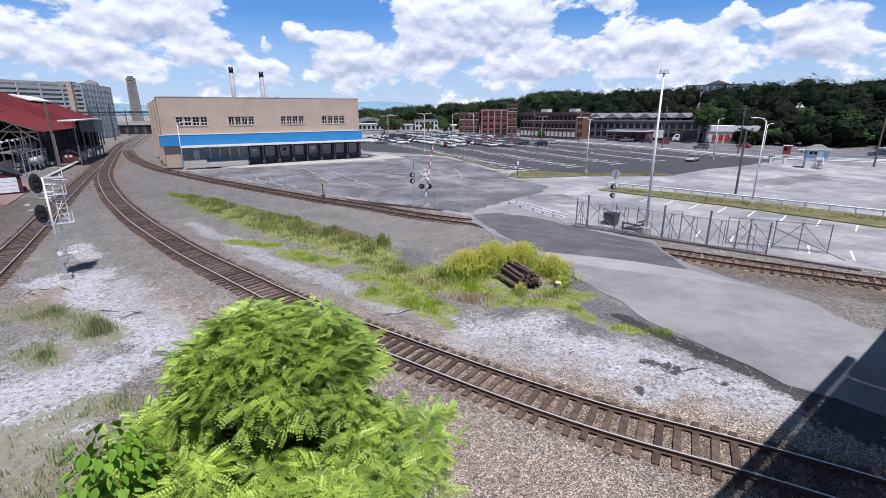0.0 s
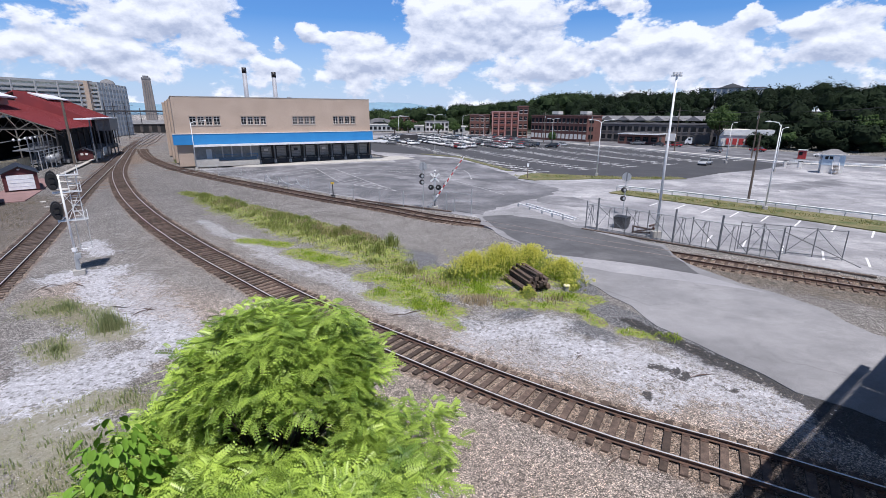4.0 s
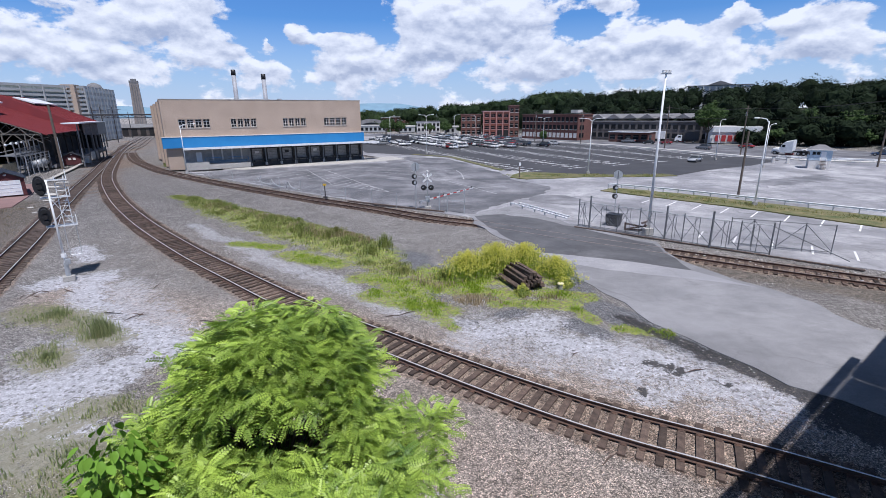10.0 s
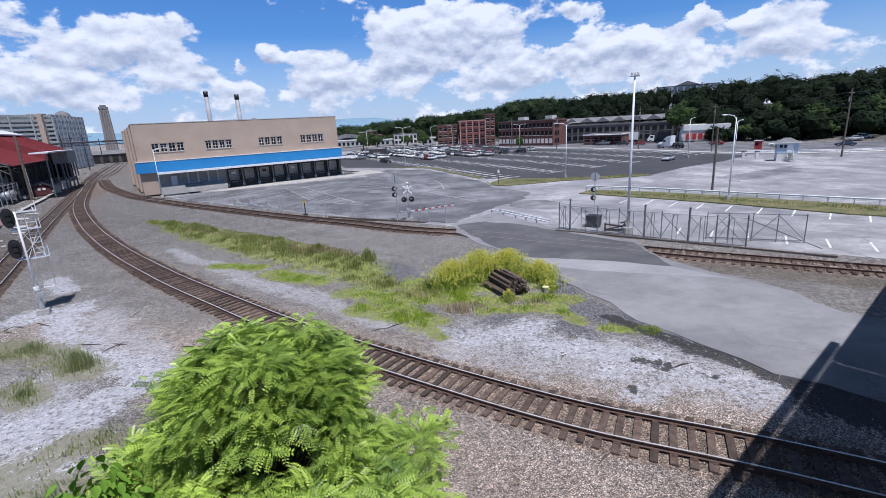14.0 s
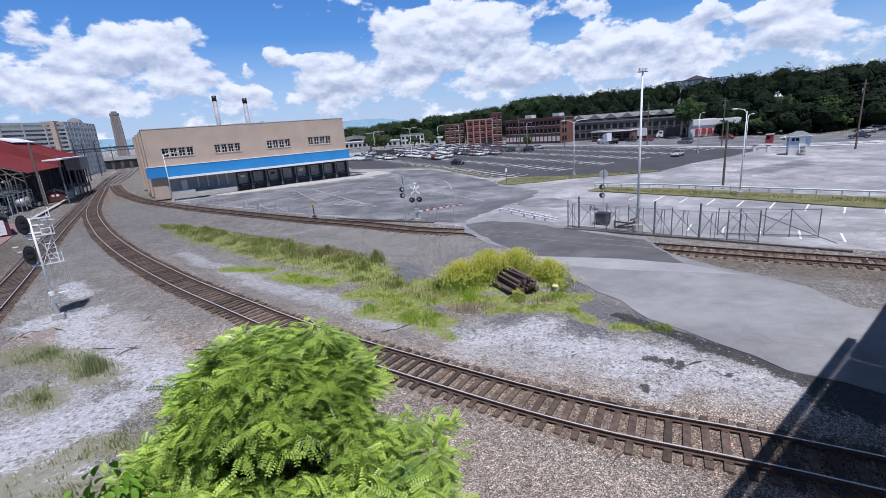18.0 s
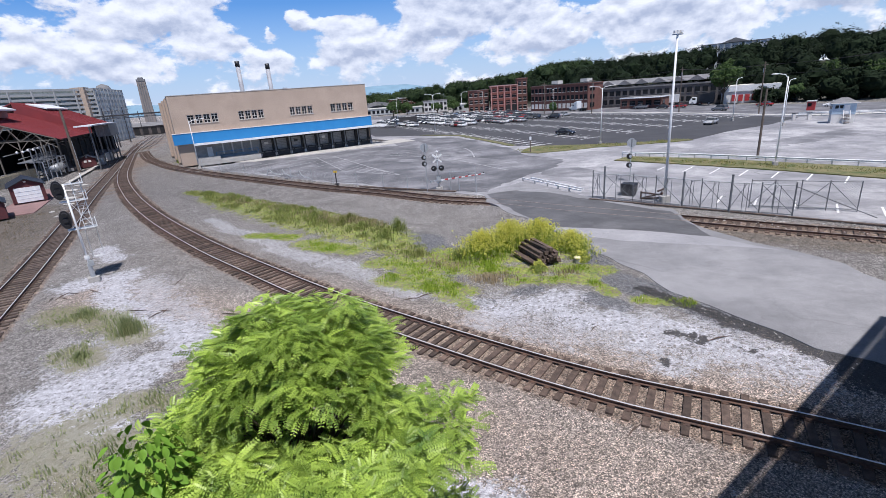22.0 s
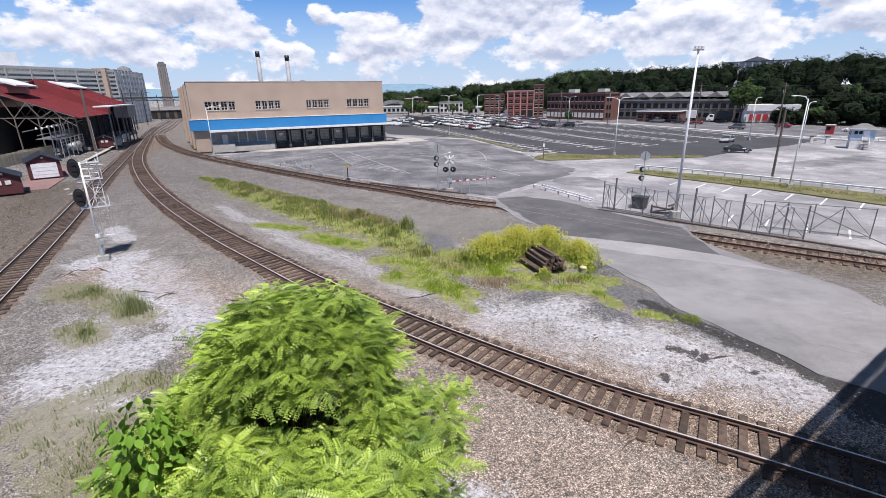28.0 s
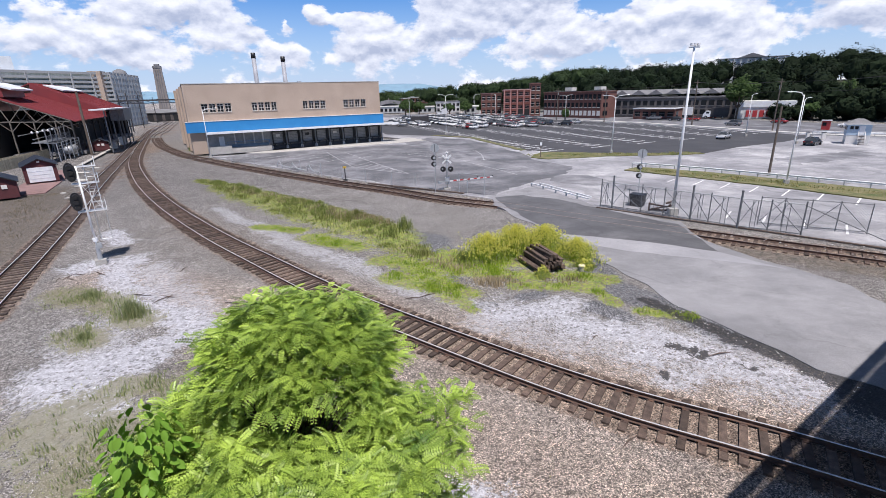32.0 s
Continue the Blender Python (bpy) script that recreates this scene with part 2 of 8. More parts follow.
RED_ROOF = surface("red_metal_roof", (0.22, 0.032, 0.034), (0.17, 0.027, 0.03), 0.3, 0.6, 0.05, 12, speck=0.15)
MAROON = surface("maroon_boards", (0.10, 0.025, 0.028), (0.075, 0.022, 0.025), 2, 0.8, 0.2, 20)
PALE_ROOF = surface("pale_metal_roof", (0.72, 0.74, 0.77), (0.60, 0.62, 0.65), 0.4, 0.5, 0.05, 12)
GARAGE = surface("garage_concrete", (0.42, 0.43, 0.43), (0.34, 0.35, 0.36), 0.1, 0.9, 0.1, 3, speck=0.12)
# shade put into the colour: near-black for insides and openings
SHADE = surface("shade_black", (0.012, 0.012, 0.014), (0.02, 0.02, 0.022), 0.3, 0.9, 0.0, 5)
CREAM = surface("cream_boards", (0.60, 0.53, 0.38), (0.46, 0.40, 0.28), 1, 0.85, 0.1, 20, spread=0.12)
BARK = surface("bark", (0.11, 0.085, 0.06), (0.07, 0.055, 0.04), 5, 0.95, 0.6, 30)


# ---- mesh tools ----
class Shape:
    """Vertices and faces of one mesh, gathered piece by piece."""

    def __init__(self):
        self.v, self.f = [], []

    def add(self, verts, faces):
        k = len(self.v)
        self.v += [tuple(p) for p in verts]
        self.f += [tuple(i + k for i in face) for face in faces]
        return self

    def box(self, c, s, rz=0.0, bevel=0.0):
        """A box round c with sides s, its upright edges cut by bevel."""
        x, y, z = s[0] / 2, s[1] / 2, s[2] / 2
        b = min(bevel, x * 0.9, y * 0.9)
        ring = [(-x, -y), (x, -y), (x, y), (-x, y)] if not b else [(-x + b, -y), (x - b, -y), (x, -y + b), (x, y - b), (x - b, y), (-x + b, y), (-x, y - b), (-x, -y + b)]
        co, si = math.cos(rz), math.sin(rz)
        ring = [(c[0] + px * co - py * si, c[1] + px * si + py * co) for px, py in ring]
        return self.prism(ring, c[2] - z, c[2] + z)

    def prism(self, ring, z0, z1):
        n = len(ring)
        faces = [tuple(range(n))[::-1], tuple(range(n, 2 * n))] + [(i, (i + 1) % n, n + (i + 1) % n, n + i) for i in range(n)]
        return self.add([(x, y, z0) for x, y in ring] + [(x, y, z1) for x, y in ring], faces)

    def loft(self, rings, cap=True):
        n = len(rings[0])
        faces = [(k * n + i, k * n + (i + 1) % n, (k + 1) * n + (i + 1) % n, (k + 1) * n + i) for k in range(len(rings) - 1) for i in range(n)]
        if cap:
            faces += [tuple(range(n))[::-1], tuple(range((len(rings) - 1) * n, len(rings) * n))]
        return self.add([p for r in rings for p in r], faces)

    def tube(self, path, radii, n=8, cap=True):
        """A round bar through the points of path."""
        path = [Vector(p) for p in path]
        if not isinstance(radii, (list, tuple)):
            radii = [radii] * len(path)
        rings = []
        for k, p in enumerate(path):
            way = (path[min(k + 1, len(path) - 1)] - path[max(k - 1, 0)]).normalized()
            side = way.cross(Vector((0, 0, 1)) if abs(way.z) < 0.9 else Vector((1, 0, 0))).normalized()
            up = side.cross(way)
            rings.append([p + radii[k] * (math.cos(a) * side + math.sin(a) * up) for a in (2 * math.pi * i / n for i in range(n))])
        return self.loft(rings, cap)

    def beam(self, p, q, w, h):
        """A bar of section w by h from p to q."""
        p, q = Vector(p), Vector(q)
        way = (q - p).normalized()
        side = way.cross(Vector((0, 0, 1)) if abs(way.z) < 0.95 else Vector((0, 1, 0))).normalized()
        up = side.cross(way)
        corners = [(-w / 2, -h / 2), (w / 2, -h / 2), (w / 2, h / 2), (-w / 2, h / 2)]
        return self.loft([[e + a * side + b * up for a, b in corners] for e in (p, q)])

    def slab(self, corners, thick):
        """A plate under four or more given corners."""
        a = [Vector(c) for c in corners]
        down = (a[1] - a[0]).cross(a[2] - a[0]).normalized() * thick
        n = len(a)
        return self.add([*a, *[c - down for c in a]], [tuple(range(n)), tuple(range(n, 2 * n))[::-1]] + [(i, n + i, n + (i + 1) % n, (i + 1) % n) for i in range(n)])

    def ball(self, c, r, seg=8, rows=5):
        rings = [[(c[0] + r[0] * math.sin(b) * math.cos(a), c[1] + r[1] * math.sin(b) * math.sin(a), c[2] - r[2] * math.cos(b)) for a in (2 * math.pi * i / seg for i in range(seg))]
                 for b in (0.15 + (math.pi - 0.3) * k / (rows - 1) for k in range(rows))]
        return self.loft(rings)

    def mesh(self, name, smooth=False):
        m = bpy.data.meshes.new(name)
        m.from_pydata([tuple(p) for p in self.v], [], self.f)
        if smooth:
            m.polygons.foreach_set("use_smooth", [True] * len(m.polygons))
        m.update()
        return m


def part(name, shape, material, parent=None, label="", smooth=False):
    """One mesh object under a thing or a part."""
    data = shape if isinstance(shape, bpy.types.Mesh) else shape.mesh(name, smooth)
    if material and not data.materials:
        data.materials.append(material)
    ob = new(name, data)
    ob.parent = parent
    return tagged(ob, label)


def thing(name, m, label, category, group="", kind=""):
    ob = new(name)
    ob.empty_display_size = 0.3
    ob.matrix_basis = m
    return tagged(ob, label, category, group, kind)


def structure(name, shape, material, label, category, smooth=False):
    ob = part(name, shape, material, None, label, smooth)
    return tagged(ob, "", category, "", "structure")


def spline(points, step):
    """Points every step metres along a smooth line through the given ones, with their headings."""
    p = [Vector((*q, 0)) for q in points]
    p = [2 * p[0] - p[1], *p, 2 * p[-1] - p[-2]]
    fine = []
    for k in range(1, len(p) - 2):
        for i in range(24):
            t = i / 24
            a, b, c, d = p[k - 1 : k + 3]
            fine.append(0.5 * (2 * b + t * (c - a) + t * t * (2 * a - 5 * b + 4 * c - d) + t * t * t * (3 * b - a - 3 * c + d)))
    fine.append(p[-2])
    out, run, due = [], 0.0, 0.0
    for a, b in zip(fine, fine[1:]):
        far = (b - a).length
        while due <= run + far and far > 0:
            q = a + (b - a) * ((due - run) / far)
            out.append((q.x, q.y, math.atan2(b.y - a.y, b.x - a.x)))
            due += step
        run += far
    return out

# ---- ground ----
# centre lines of the three tracks
TRACK_A = [(22.0, 3.6), (10.8, 10.5), (5.0, 13.6), (-0.2, 17.2), (-6.5, 22.1), (-12.6, 27.6), (-20.0, 34.6), (-30.8, 46.0), (-43.3, 61.0), (-58.4, 81.6), (-78.0, 112.8), (-93.0, 137.6), (-110.0, 168.6), (-133.0, 211.5), (-152.0, 247.0)]
TRACK_B = [(-24.0, 19.5), (-30.0, 29.9), (-36.5, 40.8), (-49.2, 61.6), (-66.0, 90.0), (-83.5, 119.0), (-97.0, 142.5), (-114.0, 171.8), (-137.0, 214.5), (-156.0, 250.0)]
TRACK_C = [(46.0, 12.6), (34.0, 21.0), (26.2, 26.1), (21.2, 29.4), (16.1, 33.0), (9.6, 37.6), (3.8, 42.1), (-1.5, 45.3), (-7.8, 50.4), (-15.5, 56.1), (-25.4, 64.1), (-38.0, 74.7), (-52.2, 88.0), (-63.0, 100.2), (-72.4, 111.8), (-87.2, 133.2), (-96.8, 149.6), (-105.0, 166.6), (-122.0, 198.0), (-148.0, 246.0)]


def near_line(x, y, line):
    """Distance of grid points to a broken line."""
    best = np.full(x.shape, 1e9)
    for (ax, ay), (bx, by) in zip(line, line[1:]):
        dx, dy = bx - ax, by - ay
        t = np.clip(((x - ax) * dx + (y - ay) * dy) / (dx * dx + dy * dy), 0, 1)
        best = np.minimum(best, np.hypot(x - ax - t * dx, y - ay - t * dy))
    return best


def strokes(x, y, rows):
    """1 inside broad strokes (x0, y0, x1, y1, half width), falling off outside them."""
    out = np.zeros(x.shape)
    for ax, ay, bx, by, r in rows:
        out = np.maximum(out, np.clip(1.25 - 0.75 * near_line(x, y, [(ax, ay), (bx, by)]) / r, 0, 1))
    return out


LIME = ((-24.9, 27.8, -22.2, 28.5, 1.2), (-29, 36, -26, 33, 0.9), (-24.4, 27, -22.5, 29.4, 1.0), (-22.5, 28, -20, 24.5, 1.2), (-20, 24.5, -15.8, 21.2, 1.1), (-15.8, 21.2, -12.2, 19.2, 1.2), (-12.4, 18.6, -14.1, 16.8, 1.1), (-13.4, 16.6, -16.4, 15.4, 1.3), (-15.5, 14.6, -12.6, 13.4, 1.1),
        (1.9, 20.4, 5.2, 21.4, 0.95), (4.9, 19, 6.5, 19, 0.95), (6.8, 18.6, 8.6, 17.6, 0.8), (7.3, 16.6, 9.2, 16.9, 0.8), (8.4, 15, 7.4, 14.8, 0.5), (9.5, 16, 12, 14.4, 0.9), (-2.5, 10.5, 0.8, 9.0, 0.9))
DUST = ((-20.3, 39.5, -16.5, 37, 0.9), (-17, 36.5, -13.6, 33.8, 0.9), (-13.5, 33, -9, 29.2, 1.1), (-9, 29.2, -6.3, 27.4, 1.1), (-6.3, 27, -2.5, 22.9, 0.9), (-3, 24, 2, 20.4, 0.9), (-24, 44, -20, 39.5, 0.7), (-20, 27, -13, 20, 1.7), (-17, 19, -13, 12, 2.2), (2, 20, 12, 15, 2.4))
GRASS = ((-35, 61, -29, 55, 0.9), (-29, 55, -24, 50, 1.6), (-24, 50, -18, 45.2, 2.0), (-18, 44.9, -12.5, 39.9, 2.3), (-12.5, 39.9, -8, 36.0, 2.2), (-8, 36.0, -4.8, 32.2, 1.8), (-4.8, 32.5, -3.2, 29, 1.2),
         (-17, 37.0, -13, 35.6, 0.8), (-11.6, 33.6, -7.5, 31.4, 1.1), (-5.2, 28.4, -1.5, 26.8, 1.0), (-4.3, 25.4, 0.2, 23, 0.9), (-2.9, 26.8, -0.5, 22.7, 1.0), (-0.3, 22.6, 0.5, 20.9, 0.4), (-1.2, 26.6, 2, 25.8, 0.9), (3, 24, 7, 23.2, 0.6), (0.5, 27.5, 6.5, 27.6, 1.2), (7, 23.1, 7.5, 21.2, 0.4), (8.4, 20.3, 10.3, 19.5, 0.45), (-1.2, 28.6, 1.6, 26.6, 1.0), (2.0, 25.8, 4.2, 25.0, 0.7), (5.8, 25.0, 8.0, 24.0, 0.7),
         (-22.4, 23.2, -18.6, 22.0, 1.3), (-17.6, 21.2, -15.6, 19.8, 1.0), (-18.0, 18.8, -16.6, 17.8, 1.0), (-12.9, 14.3, -11.2, 14.7, 0.9), (-13.6, 12.4, -10.5, 10.6, 2.0), (-6, 9, -11, 8, 1.6))
SOOT = ((9.0, 21.4, 11.2, 17.6, 0.4), (11.2, 17.6, 13.0, 15.2, 0.6), (13.0, 15.2, 15.5, 12.4, 0.9), (8.5, 17.2, 9.0, 16.8, 0.30), (9.1, 16.5, 9.4, 16.2, 0.24), (9.1, 17.0, 9.6, 16.6, 0.12), (7.3, 15.6, 7.5, 15.2, 0.15), (6.7, 17.4, 6.9, 17.3, 0.12), (5.6, 18.6, 5.7, 18.5, 0.1), (10.4, 15.6, 10.9, 15.3, 0.15), (13.2, 13.4, 16, 11, 1.0), (15, 11.5, 19, 8, 1.6))
COARSE = ((7.7, 28.5, 8.0, 23, 0.9), (8.0, 23, 9.6, 20.6, 1.0), (9.6, 20.6, 11.2, 17.4, 0.8), (6.4, 21, 7.4, 19.8, 0.6), (3.2, 22.4, 4.0, 22.6, 0.5), (0.6, 21.2, 1.4, 21.4, 0.5), (-6.4, 34.0, -2.4, 31.0, 1.6), (-12, 41.5, -6, 36.5, 0.9), (-2.2, 30.8, -0.6, 28.4, 0.9), (-1.2, 24.8, -0.4, 25.0, 0.45), (2.6, 25.2, 3.2, 24.6, 0.5))
TAN = ((26, 2, -1, 18, 3.0), (-1, 18, -9, 24, 2.0), (-9, 24, -16, 31, 0.9), (6, 8, -4, 13, 4.0), (-4, 14, -10, 20, 3.0), (-9, 20, -22, 26, 2.2))


ROAD_EDGE = [(3.2, 41.2), (5.3, 35.5), (6.7, 32.6), (7.9, 29.4), (9.1, 24.4), (10.3, 20.6), (11.6, 17.6), (13.0, 15.4), (15.0, 13.0), (22.0, 6.0)]
LOT_EDGE = [(-46.0, 84.6), (-38.5, 78.0), (-24.0, 65.8), (-14.8, 58.2), (-2.2, 48.6), (4.5, 43.6), (12.0, 41.2), (17.5, 36.2), (24.0, 30.6), (35.0, 23.0), (60.0, 8.0)]


def ground_height(x, y):
    track = np.minimum(near_line(x, y, TRACK_A), np.minimum(near_line(x, y, TRACK_B), near_line(x, y, TRACK_C)))
    z = -0.235 - 0.09 * np.clip((track - 1.5) / 1.8, 0, 1)
    edge = np.minimum(near_line(x, y, ROAD_EDGE), near_line(x, y, LOT_EDGE))
    z = np.where(track > 1.45, np.maximum(z, -0.035 - 0.10 * np.clip(edge / 2.0, 0, 4)), z)
    z = z + 0.4 * strokes(x, y, ((-30, 56, -14, 42.5, 2.2), (-14, 42.5, -4, 34, 2.6), (-4, 34, 0, 30, 2.4), (0, 30, 5.5, 28.5, 2.4))) ** 2
    # the wooded hill behind the street
    along = (x * 0.87 + y * 0.49) - 150
    rise = np.clip(along / 85, 0, 1)
    right = np.clip((x + 60) / 200, 0, 0.66)
    z = z + 17 * rise * rise * (3 - 2 * rise) * right
    return z


def track_gap(x, y):
    return np.minimum(near_line(x, y, TRACK_A), np.minimum(near_line(x, y, TRACK_B), near_line(x, y, TRACK_C)))


def axis(lo, hi, a, b, step):
    """Coordinates with an even step from a to b that widen outwards to lo and hi."""
    out = list(np.arange(a, b + step, step))
    gap = step
    while out[-1] < hi:
        gap = min(gap * 1.14, 160)
        out.append(out[-1] + gap)
    gap = step
    while out[0] > lo:
        gap = min(gap * 1.14, 160)
        out.insert(0, out[0] - gap)
    return np.array(out)


def ground_material():
    m = bpy.data.materials.new("yard_ground")
    m.use_nodes = True
    g = Graph(m.node_tree)
    bsdf = m.node_tree.nodes["Principled BSDF"]
    place = g.node("ShaderNodeTexCoord").outputs["Object"]

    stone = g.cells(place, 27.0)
    tone = g.node("ShaderNodeSeparateColor")
    g.put(stone.outputs["Color"], tone.inputs[0])
    clump = g.cells(g.vec("ADD", place, g.vec("MULTIPLY", g.pair(g.noise(place, 6.0, 3.0, 0.7)), (0.12, 0.12, 0.0))), 9.0)
    heap = g.node("ShaderNodeSeparateColor")
    g.put(clump.outputs["Color"], heap.inputs[0])
    wave = g.noise(place, 0.5, 7.0, 0.62)
    tufts = g.noise(place, 2.6, 6.0, 0.7)

    def zone(name, most=1.0, soft=0.5, sharp=0.3, swing=0.5, pick=0):
        """How much of a stretch a deposit covers, stone by stone."""
        a = g.value_of(name)
        a = g.math("MULTIPLY_ADD", g.math("SUBTRACT", wave, 0.5), 1.5 * swing, a)
        a = g.math("MULTIPLY_ADD", g.math("SUBTRACT", tufts, 0.5), 1.6 * swing, a)
        dens = g.math("MULTIPLY", g.span(a, soft - sharp, soft + sharp, smooth=True), most)
        luck = g.math("MULTIPLY_ADD", heap.outputs[pick], 0.45, g.math("MULTIPLY", tone.outputs[2], 0.55))
        dens = g.math("MULTIPLY_ADD", dens, 1.3, -0.15)
        return g.span(g.math("SUBTRACT", dens, luck), -0.10, 0.10)

    broad = g.span(g.noise(place, 0.35, 6.0, 0.65), 0.3, 0.7)
    fade = g.span(g.math("MULTIPLY_ADD", g.math("SUBTRACT", wave, 0.5), 0.6, g.value_of("tan")), 0.1, 0.9)
    dull = g.mix(broad, (0.222, 0.208, 0.198), (0.365, 0.345, 0.330))
    warm = g.mix(broad, (0.36, 0.295, 0.25), (0.52, 0.44, 0.385))
    gravel = g.mix(fade, dull, warm)
    shade = g.math("MULTIPLY", g.span(g.math("POWER", tone.outputs[0], 1.3), 0.0, 1.0, 0.25, 2.2), g.math("MULTIPLY", g.span(heap.outputs[1], 0.0, 1.0, 0.74, 1.26), g.span(tufts, 0.3, 0.7, 0.8, 1.15)))
    gravel = g.mix(1.0, gravel, g.grey(shade), "MULTIPLY")
    # crevice shade put into the colour: stones darken towards their cell edges
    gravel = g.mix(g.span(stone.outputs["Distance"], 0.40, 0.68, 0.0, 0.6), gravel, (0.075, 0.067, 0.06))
    chips = g.mix(g.span(tone.outputs[1], 0.55, 0.75), (0.07, 0.072, 0.08), (0.36, 0.36, 0.38))
    gravel = g.mix(zone("coarse", 0.95, 0.5, 0.3, 0.3, 2), gravel, chips)
    lime_c = g.mix(g.span(g.noise(place, 5.0, 5.0, 0.7), 0.35, 0.65), (0.42, 0.42, 0.46), (0.78, 0.78, 0.83))
    lime_c = g.mix(1.0, lime_c, g.grey(g.span(tone.outputs[0], 0.0, 1.0, 0.72, 1.14)), "MULTIPLY")
    lime_c = g.mix(g.span(heap.outputs[2], 0.86, 0.92, 0.0, 0.7), lime_c, (0.13, 0.125, 0.12))
    colour = g.mix(g.math("MULTIPLY", zone("dust", 0.7, 0.55, 0.5, 0.8, 1), 0.7), gravel, lime_c)
    colour = g.mix(g.math("MULTIPLY", zone("lime", 0.84, 0.5, 0.55, 1.0, 0), 0.9), colour, lime_c)
    green = g.mix(g.span(tufts, 0.35, 0.65), (0.15, 0.25, 0.025), (0.44, 0.47, 0.085))
    straw = g.mix(tone.outputs[1], (0.30, 0.24, 0.15), (0.20, 0.15, 0.11))
    green = g.mix(g.span(heap.outputs[0], 0.68, 0.82), green, straw)
    colour = g.mix(g.math("MULTIPLY", zone("grass", 0.95, 0.5, 0.5, 0.8, 2), 0.85), colour, green)
    colour = g.mix(g.math("MULTIPLY", zone("dry", 0.9, 0.6, 0.55, 1.0, 1), 0.75), colour, g.mix(tufts, (0.17, 0.18, 0.09), (0.36, 0.32, 0.22)))
    colour = g.mix(g.math("MULTIPLY", zone("soot", 0.9, 0.55, 0.3, 1.0, 1), 0.9), colour, (0.03, 0.029, 0.03))
    earth = g.mix(g.span(tufts, 0.35, 0.65), (0.22, 0.18, 0.14), (0.075, 0.065, 0.052))
    earth = g.mix(1.0, earth, g.grey(shade), "MULTIPLY")
    colour = g.mix(g.math("MULTIPLY", zone("earth", 0.9, 0.5, 0.4, 0.5, 0), 0.8), colour, earth)
    bed = g.mix(g.span(g.noise(place, 2.5, 4.0), 0.35, 0.65), (0.15, 0.108, 0.085), (0.32, 0.245, 0.19))
    bed = g.mix(1.0, bed, g.grey(shade), "MULTIPLY")
    colour = g.mix(g.math("MULTIPLY", zone("bed", 0.95, 0.5, 0.35, 0.35, 1), 0.88), colour, bed)
    grime = g.span(g.math("MULTIPLY_ADD", g.math("SUBTRACT", wave, 0.5), 0.7, g.value_of("grime")), 0.0, 1.0, 0.0, 0.5)
    colour = g.mix(grime, colour, g.mix(1.0, colour, (0.46, 0.46, 0.48), "MULTIPLY"))
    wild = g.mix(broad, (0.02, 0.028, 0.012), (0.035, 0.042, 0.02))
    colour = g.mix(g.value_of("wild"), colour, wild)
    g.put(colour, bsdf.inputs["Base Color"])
    bsdf.inputs["Roughness"].default_value = 0.92
    bump = g.node("ShaderNodeBump")
    bump.inputs["Strength"].default_value, bump.inputs["Distance"].default_value = 0.9, 0.055
    g.put(g.math("MULTIPLY_ADD", tone.outputs[1], 0.6, g.math("SUBTRACT", 0.6, stone.outputs["Distance"])), bump.inputs["Height"])
    g.put(bump.outputs[0], bsdf.inputs["Normal"])
    return m




def make_ground():
    xs, ys = axis(-3200, 3200, -36, 26, 0.3), axis(-1500, 3900, 7, 62, 0.3)
    x, y = np.meshgrid(xs, ys)
    z = ground_height(x, y)
    rough = np.array([noise.noise((a * 0.7, b * 0.7, 0)) for a, b in zip(x.ravel(), y.ravel())]).reshape(x.shape)
    z = z + 0.02 * rough * (np.hypot(x, y) < 140)
    n, k = x.shape
    i = np.arange((n - 1) * (k - 1))
    i = i // (k - 1) * k + i % (k - 1)
    m = bpy.data.meshes.new("ground")
    m.from_pydata(np.stack([x, y, z], -1).reshape(-1, 3).tolist(), [], np.stack([i, i + 1, i + 1 + k, i + k], -1).tolist())
    left = np.clip(1.3 - 0.8 * near_line(x, y, [(-52, 54), (-36, 31), (-30, 20)]) / 4.5, 0, 1)
    left = np.maximum(left, 1.0 * strokes(x, y, ((18, 30, 36, 17.5, 2.0), (36, 17.5, 46, 10, 2.5))))
    zones = {"lime": strokes(x, y, LIME), "grass": strokes(x, y, GRASS[:21]), "dry": strokes(x, y, GRASS[21:]), "soot": strokes(x, y, SOOT), "tan": strokes(x, y, TAN), "dust": strokes(x, y, DUST), "coarse": strokes(x, y, COARSE), "earth": left,
             "grime": np.clip(1.25 - near_line(x, y, [(-34, 47), (-62, 88), (-100, 152), (-150, 245)]) / 24, 0, 1) * np.clip((y - 30) / 30, 0, 1),
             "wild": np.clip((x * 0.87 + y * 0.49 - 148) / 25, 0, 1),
             "bed": np.clip(2.2 - 1.15 * track_gap(x, y), 0, 1)}
    for name, value in zones.items():
        m.attributes.new(name, "FLOAT", "POINT").data.foreach_set("value", np.ascontiguousarray(value.ravel(), dtype=np.float32))
    m.polygons.foreach_set("use_smooth", [True] * len(m.polygons))
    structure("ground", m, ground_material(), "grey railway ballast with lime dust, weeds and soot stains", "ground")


make_ground()


